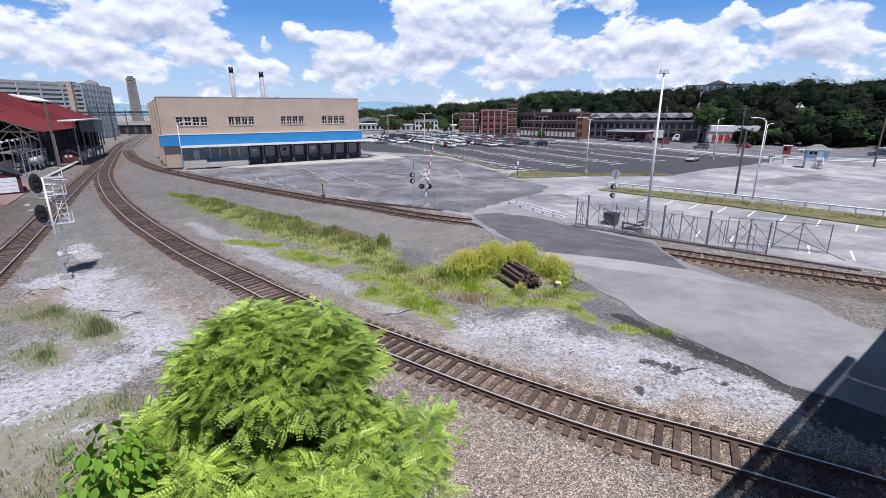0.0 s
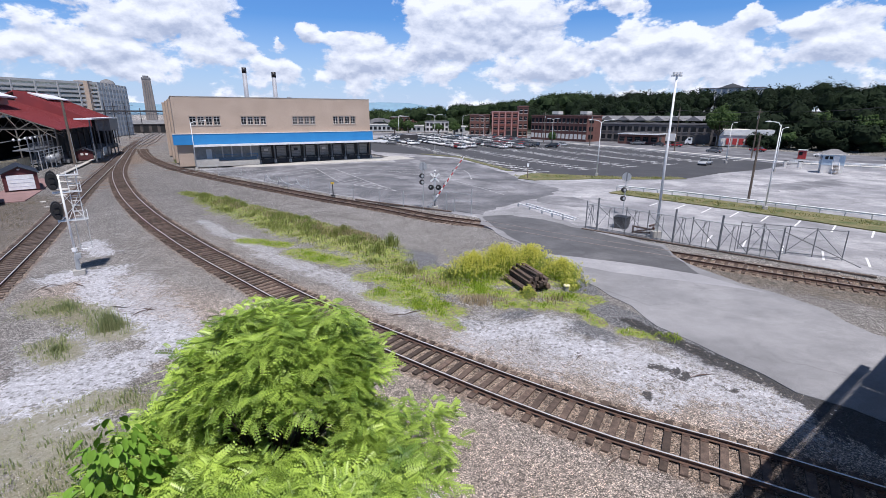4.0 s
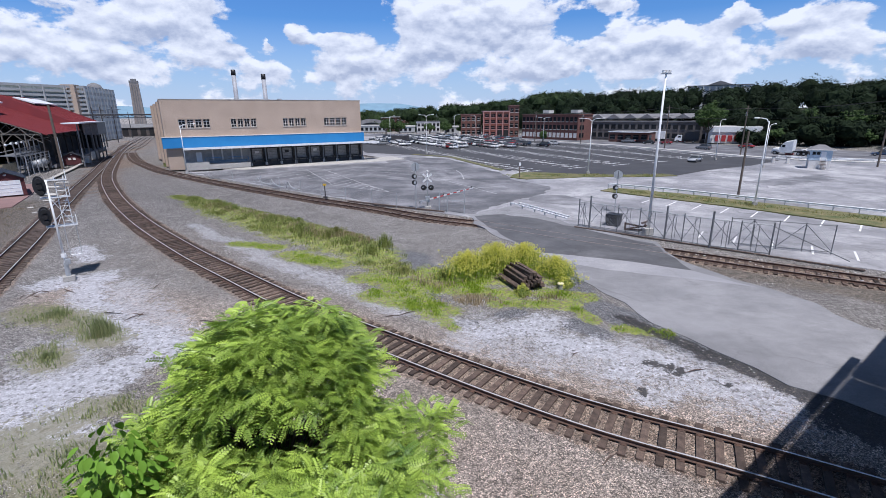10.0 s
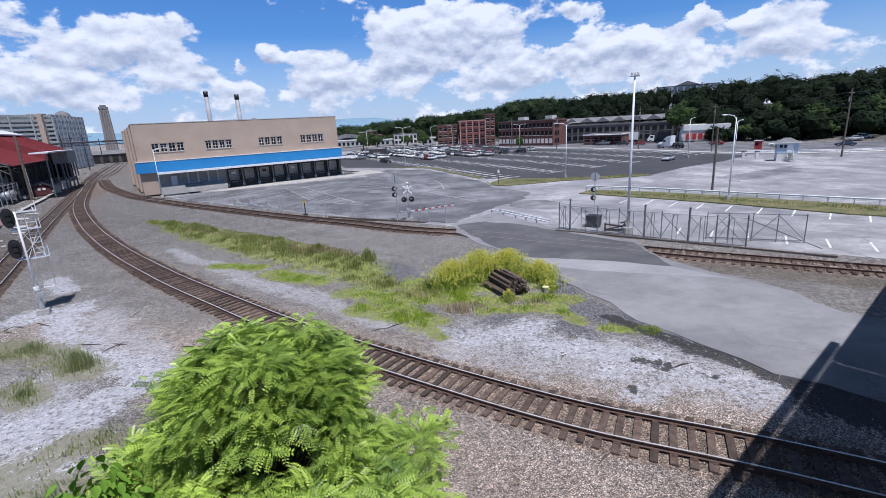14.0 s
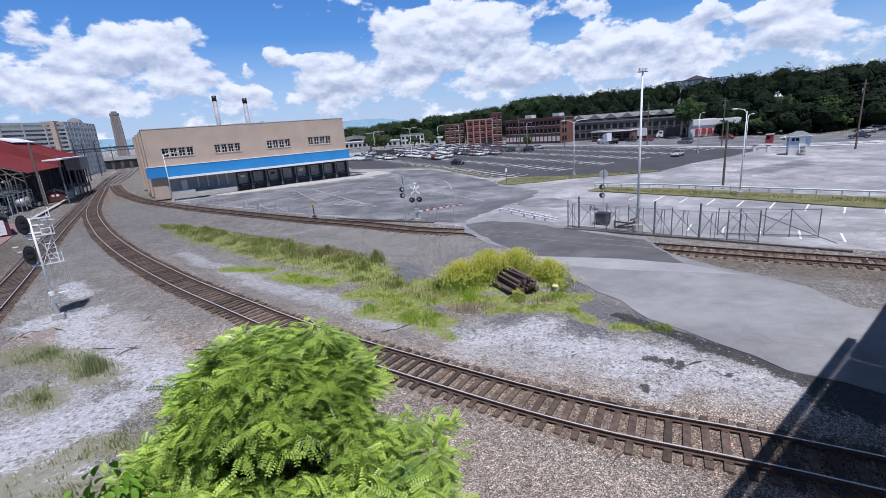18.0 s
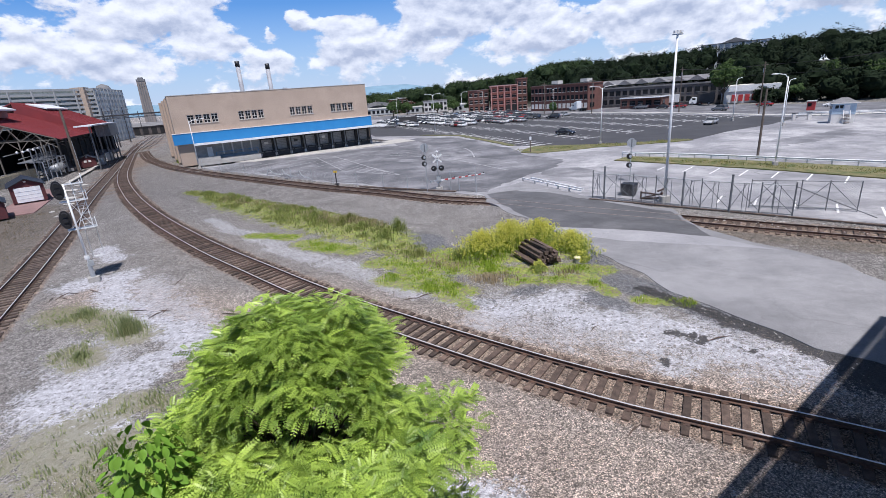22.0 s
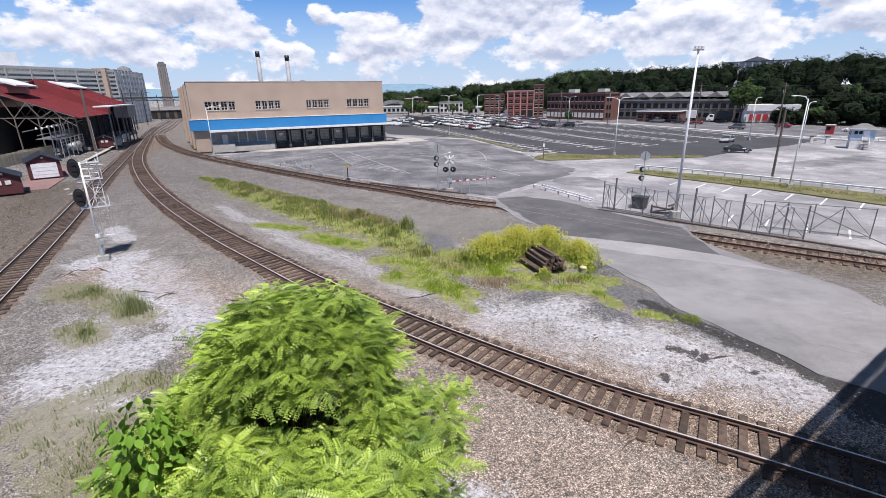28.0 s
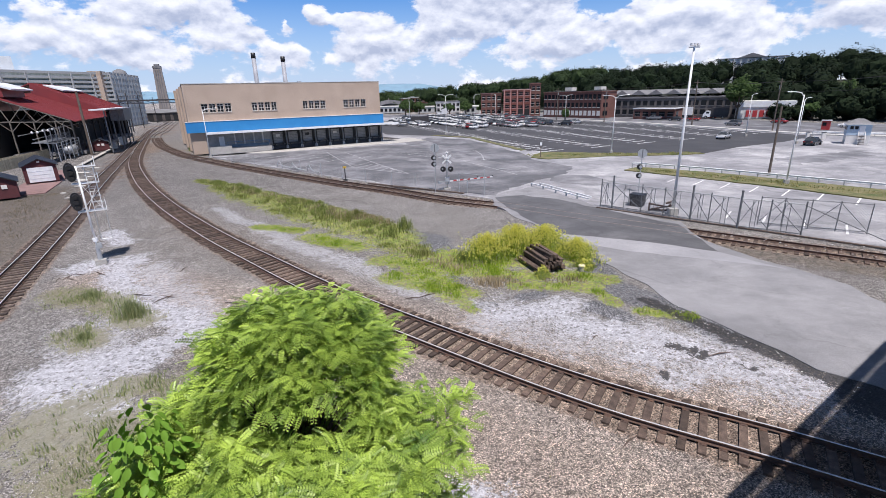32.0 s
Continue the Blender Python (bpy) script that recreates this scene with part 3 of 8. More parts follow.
def asphalt(name, dark, light, crack=0.5, scale=0.16):
    m = surface(name, dark, light, scale, 0.9, 0.25, 22, speck=0.3)
    g = Graph(m.node_tree)
    bsdf = m.node_tree.nodes["Principled BSDF"]
    place = g.node("ShaderNodeTexCoord").outputs["Object"]
    bent = g.vec("ADD", place, g.vec("MULTIPLY", g.pair(g.noise(place, 0.9, 5.0, 0.7)), (2.5, 2.5, 0.0)))
    cells = g.cells(bent, 0.22, "DISTANCE_TO_EDGE")
    line = g.math("MULTIPLY", g.span(cells.outputs["Distance"], 0.0, 0.012, 1.0, 0.0), g.math("MULTIPLY", g.span(g.noise(place, 0.12, 3.0), 0.4, 0.6), crack))
    streak = g.span(g.noise(g.vec("MULTIPLY", place, (0.7, 1.2, 1.0)), 0.55, 8.0, 0.75), 0.46, 0.72, 0.0, 0.5)
    was = bsdf.inputs["Base Color"].links[0].from_socket
    worn = g.span(g.noise(bent, 0.16, 9.0, 0.72, 0.6), 0.44, 0.60, 0.0, 0.8 * min(1.0, crack + 0.3))
    colour = g.mix(worn, was, tuple(c * 0.72 for c in dark))
    colour = g.mix(streak, colour, tuple(c * 0.62 for c in dark))
    g.put(g.mix(line, colour, (0.03, 0.03, 0.032)), bsdf.inputs["Base Color"])
    return m


OLD_ASPHALT = asphalt("old_asphalt", (0.22, 0.22, 0.24), (0.46, 0.455, 0.47), 0.6, 0.13)
NEW_ASPHALT = asphalt("new_asphalt", (0.047, 0.048, 0.054), (0.066, 0.066, 0.072), 0.15)
MID_ASPHALT = asphalt("mid_asphalt", (0.105, 0.107, 0.118), (0.26, 0.258, 0.278), 0.7, 0.2)
REPAIR_ASPHALT = asphalt("repair_asphalt", (0.15, 0.152, 0.165), (0.32, 0.316, 0.335), 0.5, 0.3)
ROAD_ASPHALT = asphalt("road_asphalt", (0.20, 0.20, 0.212), (0.29, 0.288, 0.302), 0.35, 0.25)
PALE_ASPHALT = asphalt("pale_asphalt", (0.30, 0.30, 0.32), (0.40, 0.395, 0.41), 0.3)
PAINT = surface("road_paint", (0.80, 0.80, 0.80), (0.58, 0.58, 0.59), 1.2, 0.7, 0.1, 12, speck=0.4)
WORN_PAINT = surface("worn_road_paint", (0.46, 0.46, 0.47), (0.20, 0.20, 0.215), 0.9, 0.8, 0.1, 6, speck=0.6)
LAWN = surface("dry_lawn", (0.07, 0.095, 0.028), (0.20, 0.17, 0.085), 0.9, 0.95, 0.6, 14, speck=0.4, relief=0.05)


def sheet(name, ring, top, material, label, category, thick=0.12, wobble=0.0):
    """A flat sheet of ground with a slightly uneven outline."""
    out = []
    for (ax, ay), (bx, by) in zip(ring, ring[1:] + ring[:1]):
        steps = max(1, int(math.hypot(bx - ax, by - ay) / 1.2)) if wobble else 1
        for s in range(steps):
            x, y = ax + (bx - ax) * s / steps, ay + (by - ay) * s / steps
            out.append((x + wobble * noise.noise((x, y, 3)), y + wobble * noise.noise((x, y, 9))))
    return structure(name, Shape().prism(out, top - thick, top), material, label, category)


sheet("pavement_lot", [(-46.0, 84.6), (-38.5, 78.0), (-24.0, 65.8), (-14.8, 58.2), (-2.2, 48.6), (4.5, 43.6), (12.0, 41.2), (17.5, 36.2), (24.0, 30.6), (35.0, 23.0), (60.0, 8.0), (150.0, 8.0), (150.0, 60.0), (84.5, 89.5), (61.6, 124.4), (42.2, 165.0), (20.0, 203.0), (-40.0, 230.0), (-60.0, 170.0), (-14.0, 112.0), (-18.0, 104.0)], -0.018, OLD_ASPHALT, "pale weathered asphalt of the old parking lot", "pavement", 0.25, 0.25)
sheet("pavement_new_lot", [(-36.0, 178.0), (-20.0, 126.0), (-7.0, 117.5), (2.1, 109.5), (11.5, 83.0), (16.0, 80.6), (23.5, 77.6), (31.0, 75.4), (38.0, 75.0), (47.0, 82.0), (58.0, 88.0), (69.5, 97.0), (64.5, 110.0), (58.0, 126.0), (50.0, 146.0), (40.0, 163.0), (24.0, 190.0), (-20.0, 215.0)], 0.01, NEW_ASPHALT, "fresh dark asphalt of the striped parking lot", "pavement")
sheet("pavement_yard", [(-44.5, 84.0), (-37.5, 77.6), (-24.0, 66.2), (-14.0, 58.0), (-3.0, 49.6), (3.5, 47.0), (7.0, 52.0), (12.5, 58.0), (15.0, 64.0), (11.0, 71.0), (10.0, 80.0), (5.0, 96.0), (0.5, 108.0), (-8.0, 112.0), (-13.0, 104.5), (-11.0, 99.0), (-18.0, 97.0), (-36.0, 88.5)], 0.004, MID_ASPHALT, "patched grey asphalt of the loading yard", "pavement", 0.1, 1.3)
sheet("road_access", [(8.0, 51.0), (2.6, 46.0), (3.2, 41.2), (5.3, 35.5), (6.7, 32.6), (7.9, 29.4), (9.1, 24.4), (10.3, 20.6), (11.6, 17.6), (13.0, 15.4), (15.0, 13.0), (22.0, 6.0), (34.0, -4.0), (48.0, 2.0), (30.0, 10.5), (22.5, 16.6), (19.9, 20.0), (19.6, 23.0), (18.4, 25.4), (17.2, 28.0), (16.4, 31.0), (16.6, 35.0), (12.3, 40.6), (10.0, 46.0)], -0.012, ROAD_ASPHALT, "grey asphalt access road over the track", "road", 0.2, 0.6)
CROSSING = asphalt("crossing_asphalt", (0.085, 0.086, 0.094), (0.135, 0.134, 0.142), 0.6, 0.3)
sheet("road_crossing", [(3.4, 45.2), (4.2, 40.6), (5.6, 35.6), (6.9, 32.7), (9.2, 31.8), (12.6, 30.3), (16.0, 28.1), (16.2, 31.0), (16.2, 34.6), (12.0, 40.2), (9.0, 44.2), (6.0, 46.4)], -0.0085, CROSSING, "dark asphalt of the level crossing", "road", 0.05, 0.5)
sheet("road_patch", [(7.0, 32.6), (9.2, 31.9), (12.6, 30.4), (16.0, 28.2), (18.2, 25.2), (16.8, 26.0), (14.0, 27.2), (10.6, 28.6), (8.2, 30.2)], -0.007, PALE_ASPHALT, "paler strip of older road surface", "road", 0.05, 0.2)

# ---- tracks ----
RAIL_PROFILE = ((-0.075, -0.155), (0.075, -0.155), (0.075, -0.14), (0.012, -0.125), (0.010, -0.04), (0.036, -0.032), (0.036, -0.004), (-0.036, -0.004), (-0.036, -0.032), (-0.010, -0.04), (-0.012, -0.125), (-0.075, -0.14))


def make_track(name, line, label, low=0.0, spacing=0.53, timber=None, skip=(), head=RAILTOP):
    """Rails, sleepers and plates along a centre line; skip: stretches (from, to) in metres with paving instead of sleepers."""
    track = thing(name, Matrix(), label, "railway track", kind="structure")
    path = spline(line, 1.0)
    for side in (-1, 1):
        rings, tops = [], []
        for x, y, h in path:
            nx, ny = -math.sin(h), math.cos(h)
            rings.append([(x + nx * (side * 0.753 + a), y + ny * (side * 0.753 + a), b + low) for a, b in RAIL_PROFILE])
            tops.append([(x + nx * (side * 0.753 + a), y + ny * (side * 0.753 + a), low + b) for a, b in ((-0.027 - side * 0.005, -0.006), (0.027 - side * 0.005, -0.006), (0.025 - side * 0.005, 0.002), (-0.025 - side * 0.005, 0.002))])
        rail = part("rail", Shape().loft(rings), RUST, track, "rusty steel rail")
        part("rail_head", Shape().loft(tops), head, rail, "worn running surface")
    tie = Shape().box((0, 0, -0.245), (0.23, 2.6, 0.17), 0, 0.012).mesh("sleeper")
    tie.materials.append(timber or TIE)
    plates = Shape()
    rng = random.Random(name)
    count = 0
    for x, y, h in spline(line, spacing):
        run = count * spacing
        count += 1
        if any(a < run < b for a, b in skip) or (count > 330):
            continue
        ob = part("sleeper", tie, None, track)
        shift, turn = rng.uniform(-0.07, 0.07), h + radians(rng.uniform(-2.2, 2.2))
        ob.location, ob.rotation_euler = (x - math.sin(h) * shift, y + math.cos(h) * shift, low + rng.uniform(-0.012, 0.008)), (0, 0, turn)
        for side in (-1, 1):
            px, py = x - math.sin(h) * side * 0.753, y + math.cos(h) * side * 0.753
            plates.box((px, py, low - 0.157), (0.19, 0.34, 0.02), h)
            for a, b in ((0.06, 0.11), (-0.06, -0.11)):
                plates.box((px + a * math.cos(h) - b * math.sin(h), py + a * math.sin(h) + b * math.cos(h), low - 0.14), (0.03, 0.035, 0.03), h)
    tagged(part("tie_plates", plates, RUST, track, "rusty tie plates with spikes"), kind="stuff")
    return track


make_track("track_1", TRACK_A, "curved main track on dark wooden sleepers")
make_track("track_2", TRACK_B, "straight track on weathered wooden sleepers", 0.0, 0.55, TIE_PALE)
make_track("track_3", TRACK_C, "rusty curved siding on dark sleepers", 0.0, 0.56, None, ((36.5, 53.5),), surface("dull_rail_head", (0.34, 0.29, 0.26), (0.24, 0.20, 0.18), 2, 0.6, 0.05, 30))

# ---- warehouse ----
WH = Matrix(((0.857, -0.515, 0, -51.0), (0.515, 0.857, 0, 88.1), (0, 0, 1, 0), (0, 0, 0, 1)))   # x along the front, y into the building


SCREEN = surface("dull_blue_screen", (0.07, 0.12, 0.18), (0.05, 0.085, 0.13), 1.0, 0.7, 0.05, 14)


def make_warehouse():
    w = thing("warehouse", WH, "tan brick warehouse with a blue fascia and loading docks", "warehouse")
    length, deep, top = 38.4, 46.0, 12.7
    body = Shape()
    # side and back walls, front wall above the docks, and the plain front corner
    body.box((0.2, deep / 2, top / 2), (0.4, deep, top)).box((length - 0.2, deep / 2, top / 2), (0.4, deep - 0.01, top)).box((length / 2, deep - 0.2, top / 2), (length - 0.82, 0.4, top))
    body.box((1.45, 0.2, 2.0), (2.09, 0.4, 4.0))
    groups = (2.6, 11.6, 21.5, 30.1)
    widths = (5.5, 4.9, 4.9, 5.2)
    # front wall pierced by four rows of four windows
    z0, z1 = 7.6, 9.2
    body.box((length / 2, 0.2, (4.0 + z0) / 2), (length - 0.82, 0.4, z0 - 4.0)).box((length / 2, 0.2, (z1 + top) / 2), (length - 0.82, 0.4, top - z1))
    edges = [0.41]
    for s, wide in zip(groups, widths):
        step = wide / 4
        for k in range(4):
            a = s + k * step
            edges += [a, a + step * 0.84]
    edges.append(length - 0.41)
    for a, b in zip(edges[::2], edges[1::2]):
        body.box(((a + b) / 2, 0.2, (z0 + z1) / 2), (b - a, 0.4, z1 - z0))
    part("wall", body, TAN_BRICK, w)
    for x, y, h in ((-0.4, 8.0, 12.45), (-0.85, 17.0, 12.3), (-1.4, 28.0, 12.15)):
        part("side_wing", Shape().box((x / 2, (y + deep) / 2, h / 2), (-x + 0.02, deep - y - 0.02, h)), TAN_BRICK, w, "stepped brick side wing")
    part("roof", Shape().box((length / 2, deep / 2, top - 0.45), (length - 0.82, deep - 0.82, 0.2)), GREY_ROOF, w, "flat grey roof behind the parapet")
    part("coping", Shape().box((length / 2, 0.2, top + 0.06), (length + 0.1, 0.5, 0.11)).box((0.2, deep / 2 + 0.3, top + 0.06), (0.5, deep - 0.3, 0.11)), CONCRETE, w, "thin concrete coping")
    part("floor_slab", Shape().box((length / 2, deep / 2, 0.55), (length - 0.82, deep - 0.82, 0.1)), CONCRETE, w)
    # ceiling takes the near-black shade colour
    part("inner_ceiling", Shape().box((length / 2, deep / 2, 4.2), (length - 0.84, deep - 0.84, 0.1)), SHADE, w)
    for a, b in zip(edges[1:-1:2], edges[2::2]):
        win = part("window", Shape().box(((a + b) / 2, 0.28, (z0 + z1) / 2), (b - a - 0.01, 0.04, z1 - z0 - 0.01)), PANE, w, "small dark window with white bars")
        frame_shape = Shape()
        for x in (a + 0.04, (a + b) / 2, b - 0.04):
            frame_shape.box((x, 0.22, (z0 + z1) / 2), (0.075, 0.05, z1 - z0 - 0.02))
        for z in (z0 + 0.04, z0 + 0.55, z1 - 0.42, z1 - 0.04):
            frame_shape.box(((a + b) / 2, 0.215, z), (b - a - 0.02, 0.04, 0.07))
        part("window_frame", frame_shape, WHITE_TRIM, win)
        part("window_sill", Shape().box(((a + b) / 2, -0.04, z0 - 0.05), (b - a + 0.1, 0.12, 0.08)), CONCRETE, win)
    # blue fascia and canopy
    part("fascia", Shape().box((length / 2 - 0.1, -0.33, 5.0), (length + 0.9, 0.6, 1.95)), BLUE_PAINT, w, "broad blue metal fascia")
    part("fascia_cap", Shape().box((length / 2 - 0.1, -0.36, 6.03), (length + 1.0, 0.68, 0.1)), WHITE_TRIM, w, "thin white top edge")
    part("canopy", Shape().box((length / 2 + 2.6, -1.75, 3.95), (length, 3.4, 0.14)), PALE_CONCRETE, w, "projecting canopy with a white edge")
    part("canopy_edge", Shape().box((length / 2 + 2.6, -3.5, 3.96), (length + 0.1, 0.1, 0.36)), WHITE_METAL, w, "white metal edge of the canopy")
    # dock front, recessed under the canopy
    docks = [14.3 + k * 2.98 for k in range(9)]
    back = Shape().box(((2.5 + 14.3) / 2, 0.25, 2.0), (11.79, 0.3, 4.0))
    part("dock_wall", back, DOOR_GREY, w, "dark grey wall under the canopy")
    for k, (a, b) in enumerate(zip(docks, docks[1:])):
        d = part("dock_door", Shape().box(((a + b) / 2, 0.42, 2.15), (b - a - 0.3, 0.06, 2.7)), DOOR_GREY, w, "grey roll-up dock door")
        slats = Shape()
        for z in np.arange(1.0, 3.45, 0.32):
            slats.box(((a + b) / 2, 0.375, z), (b - a - 0.34, 0.03, 0.035))
        part("door_rib", slats, DARK_STEEL, d)
        if k in (0, 2, 4):
            part("door_window", Shape().box(((a + b) / 2, 0.36, 2.6), (0.8, 0.05, 0.5)), WHITE_TRIM if k != 2 else BLACK, d)
        part("dock_seal", Shape().box((a + 0.3, 0.1, 2.3), (0.36, 0.55, 2.7)).box((b - 0.3, 0.1, 2.3), (0.36, 0.55, 2.7)).box(((a + b) / 2, 0.1, 3.62), (b - a - 0.2, 0.56, 0.6)), DOCK_DARK, d, "black rubber dock seal")
        part("leveller", Shape().box(((a + b) / 2, -0.35, 1.12), (b - a - 0.9, 0.34, 0.2)).box((a + 0.75, -0.3, 0.75), (0.2, 0.24, 0.7)).box((b - 0.75, -0.3, 0.75), (0.2, 0.24, 0.7)), BLACK, d, "black dock leveller")
        part("dock_sill", Shape().box(((a + b) / 2, 0.0, 0.4), (b - a - 0.02, 0.4, 0.8)), DARK_STEEL, d)
        part("dock_light", Shape().box(((a + b) / 2, -0.7, 3.8), (0.3, 0.2, 0.12)), WHITE_METAL, d, "small white lamp")
    for a in docks:
        col = part("canopy_post", Shape().beam((a, -0.62, 0), (a, -0.62, 3.87), 0.2, 0.26), FENCE_GREY, w, "grey steel post with a white foot")
        part("post_foot", Shape().box((a - 0.14, -0.66, 0.33), (0.12, 0.34, 0.66)).box((a + 0.14, -0.66, 0.33), (0.12, 0.34, 0.66)), WHITE_TRIM, col)
    # raised platform with a low wall at the recess
    part("platform", Shape().box((8.2, -1.2, 0.5), (11.2, 2.4, 1.0)), CONCRETE, w)
    part("platform_wall", Shape().box((4.6, -2.5, 0.75), (4.0, 0.18, 1.5)).add([(6.6, -2.59, 0), (13.9, -2.59, 0), (13.9, -2.59, 0.95), (6.6, -2.59, 0.55), (6.6, -2.41, 0), (13.9, -2.41, 0), (13.9, -2.41, 0.95), (6.6, -2.41, 0.55)], [(0, 1, 2, 3), (7, 6, 5, 4), (3, 2, 6, 7), (1, 0, 4, 5), (1, 5, 6, 2), (0, 3, 7, 4)]), CONCRETE, w, "low grey concrete wall beside a ramp")
    part("door", Shape().box((5.2, 0.06, 2.05), (0.95, 0.06, 2.05)), WHITE_METAL, w, "white personnel door")
    for x in (7.6, 9.3, 11.1, 12.8):
        part("wall_pier", Shape().box((x, 0.0, 2.4), (0.24, 0.3, 2.8)), WHITE_TRIM, w)
    part("ramp_screen", Shape().box((9.9, -2.3, 1.35), (7.0, 0.05, 0.55)), SCREEN, w, "dull blue screen behind the rail")
    part("handrail", Shape().tube([(6.0, -2.45, 2.15), (13.6, -2.45, 2.15)], 0.03, 6).tube([(6.0, -2.45, 1.5), (6.0, -2.45, 2.15)], 0.03, 6).tube([(13.6, -2.45, 1.5), (13.6, -2.45, 2.15)], 0.03, 6), BLUE_PAINT, w, "thin blue handrail")
    # roof plant
    for x, y, sx, sy, sz in ((20.5, 20, 6.5, 4, 1.0), (13.2, 14, 0.8, 0.8, 0.8), (14.4, 14.5, 0.6, 0.6, 0.75), (24.6, 15, 0.9, 0.9, 1.0)):
        part("roof_unit", Shape().box((x, y, top - 0.35 + sz / 2), (sx, sy, sz), 0, 0.06).box((x, y, top - 0.35 + sz + 0.06), (sx * 0.8, sy * 0.8, 0.1)), GALV, w, "grey rooftop ventilation unit")
    return w


make_warehouse()
sheet("pavement_dock_apron", [(-41.5, 89.2), (-37.0, 87.9), (-14.8, 101.2), (-8.0, 106.4), (-12.0, 113.5), (-18.0, 109.0), (-20.0, 106.0)], 0.05, CONCRETE, "pale concrete apron before the docks", "pavement")

# ---- bridge under the camera ----
def make_bridge():
    turn = radians(37.0)
    b = thing("footbridge", pose(0, 0, 0, 0, 0, math.degrees(turn)), "grey concrete bridge with solid parapets", "bridge", kind="structure")
    part("deck", Shape().box((-9.5, -8.05, 7.75), (61, 16.0, 0.8)), CONCRETE, b)
    part("deck_far", Shape().box((36.1, -8.06, 7.74), (30, 15.98, 0.8)), CONCRETE, b)
    part("hand_rail", Shape().box((-8.6, -0.24, 9.38), (63, 0.3, 0.1)), GALV, b, "broad steel hand rail")
    infill = Shape()
    for k in range(890):
        infill.box((22.6 - 0.07 * k, -0.24, 8.75), (0.044, 0.03, 1.16))
    tagged(part("infill_bars", infill, GALV, b, "close-set thin upright bars"), kind="stuff")
    for k in range(26):
        part("rail_post", Shape().box((22.6 - 2.4 * k, -0.24, 8.75), (0.09, 0.09, 1.2)), GALV, b)
    part("parapet_far", Shape().box((36.1, -0.62, 8.8), (29.9, 0.26, 1.28)), CONCRETE, b)
    part("parapet_back", Shape().box((5.5, -15.95, 8.8), (91, 0.2, 1.28)), CONCRETE, b)
    for x in (-36.0, 34.0):
        part("pier", Shape().box((x, -8.0, 3.5), (1.2, 12.0, 7.7), 0, 0.15), CONCRETE, b)


make_bridge()


# ---- station side ----
def along(p, a, b):
    """A place a metres along the tracks from p and b metres away from them, at p's height."""
    return (p[0] - 0.456 * a - 0.89 * b, p[1] + 0.89 * a - 0.456 * b)


WEATHERED = surface("weathered_truss_paint", (0.20, 0.185, 0.16), (0.12, 0.11, 0.095), 1.5, 0.8, 0.15, 12, speck=0.35)


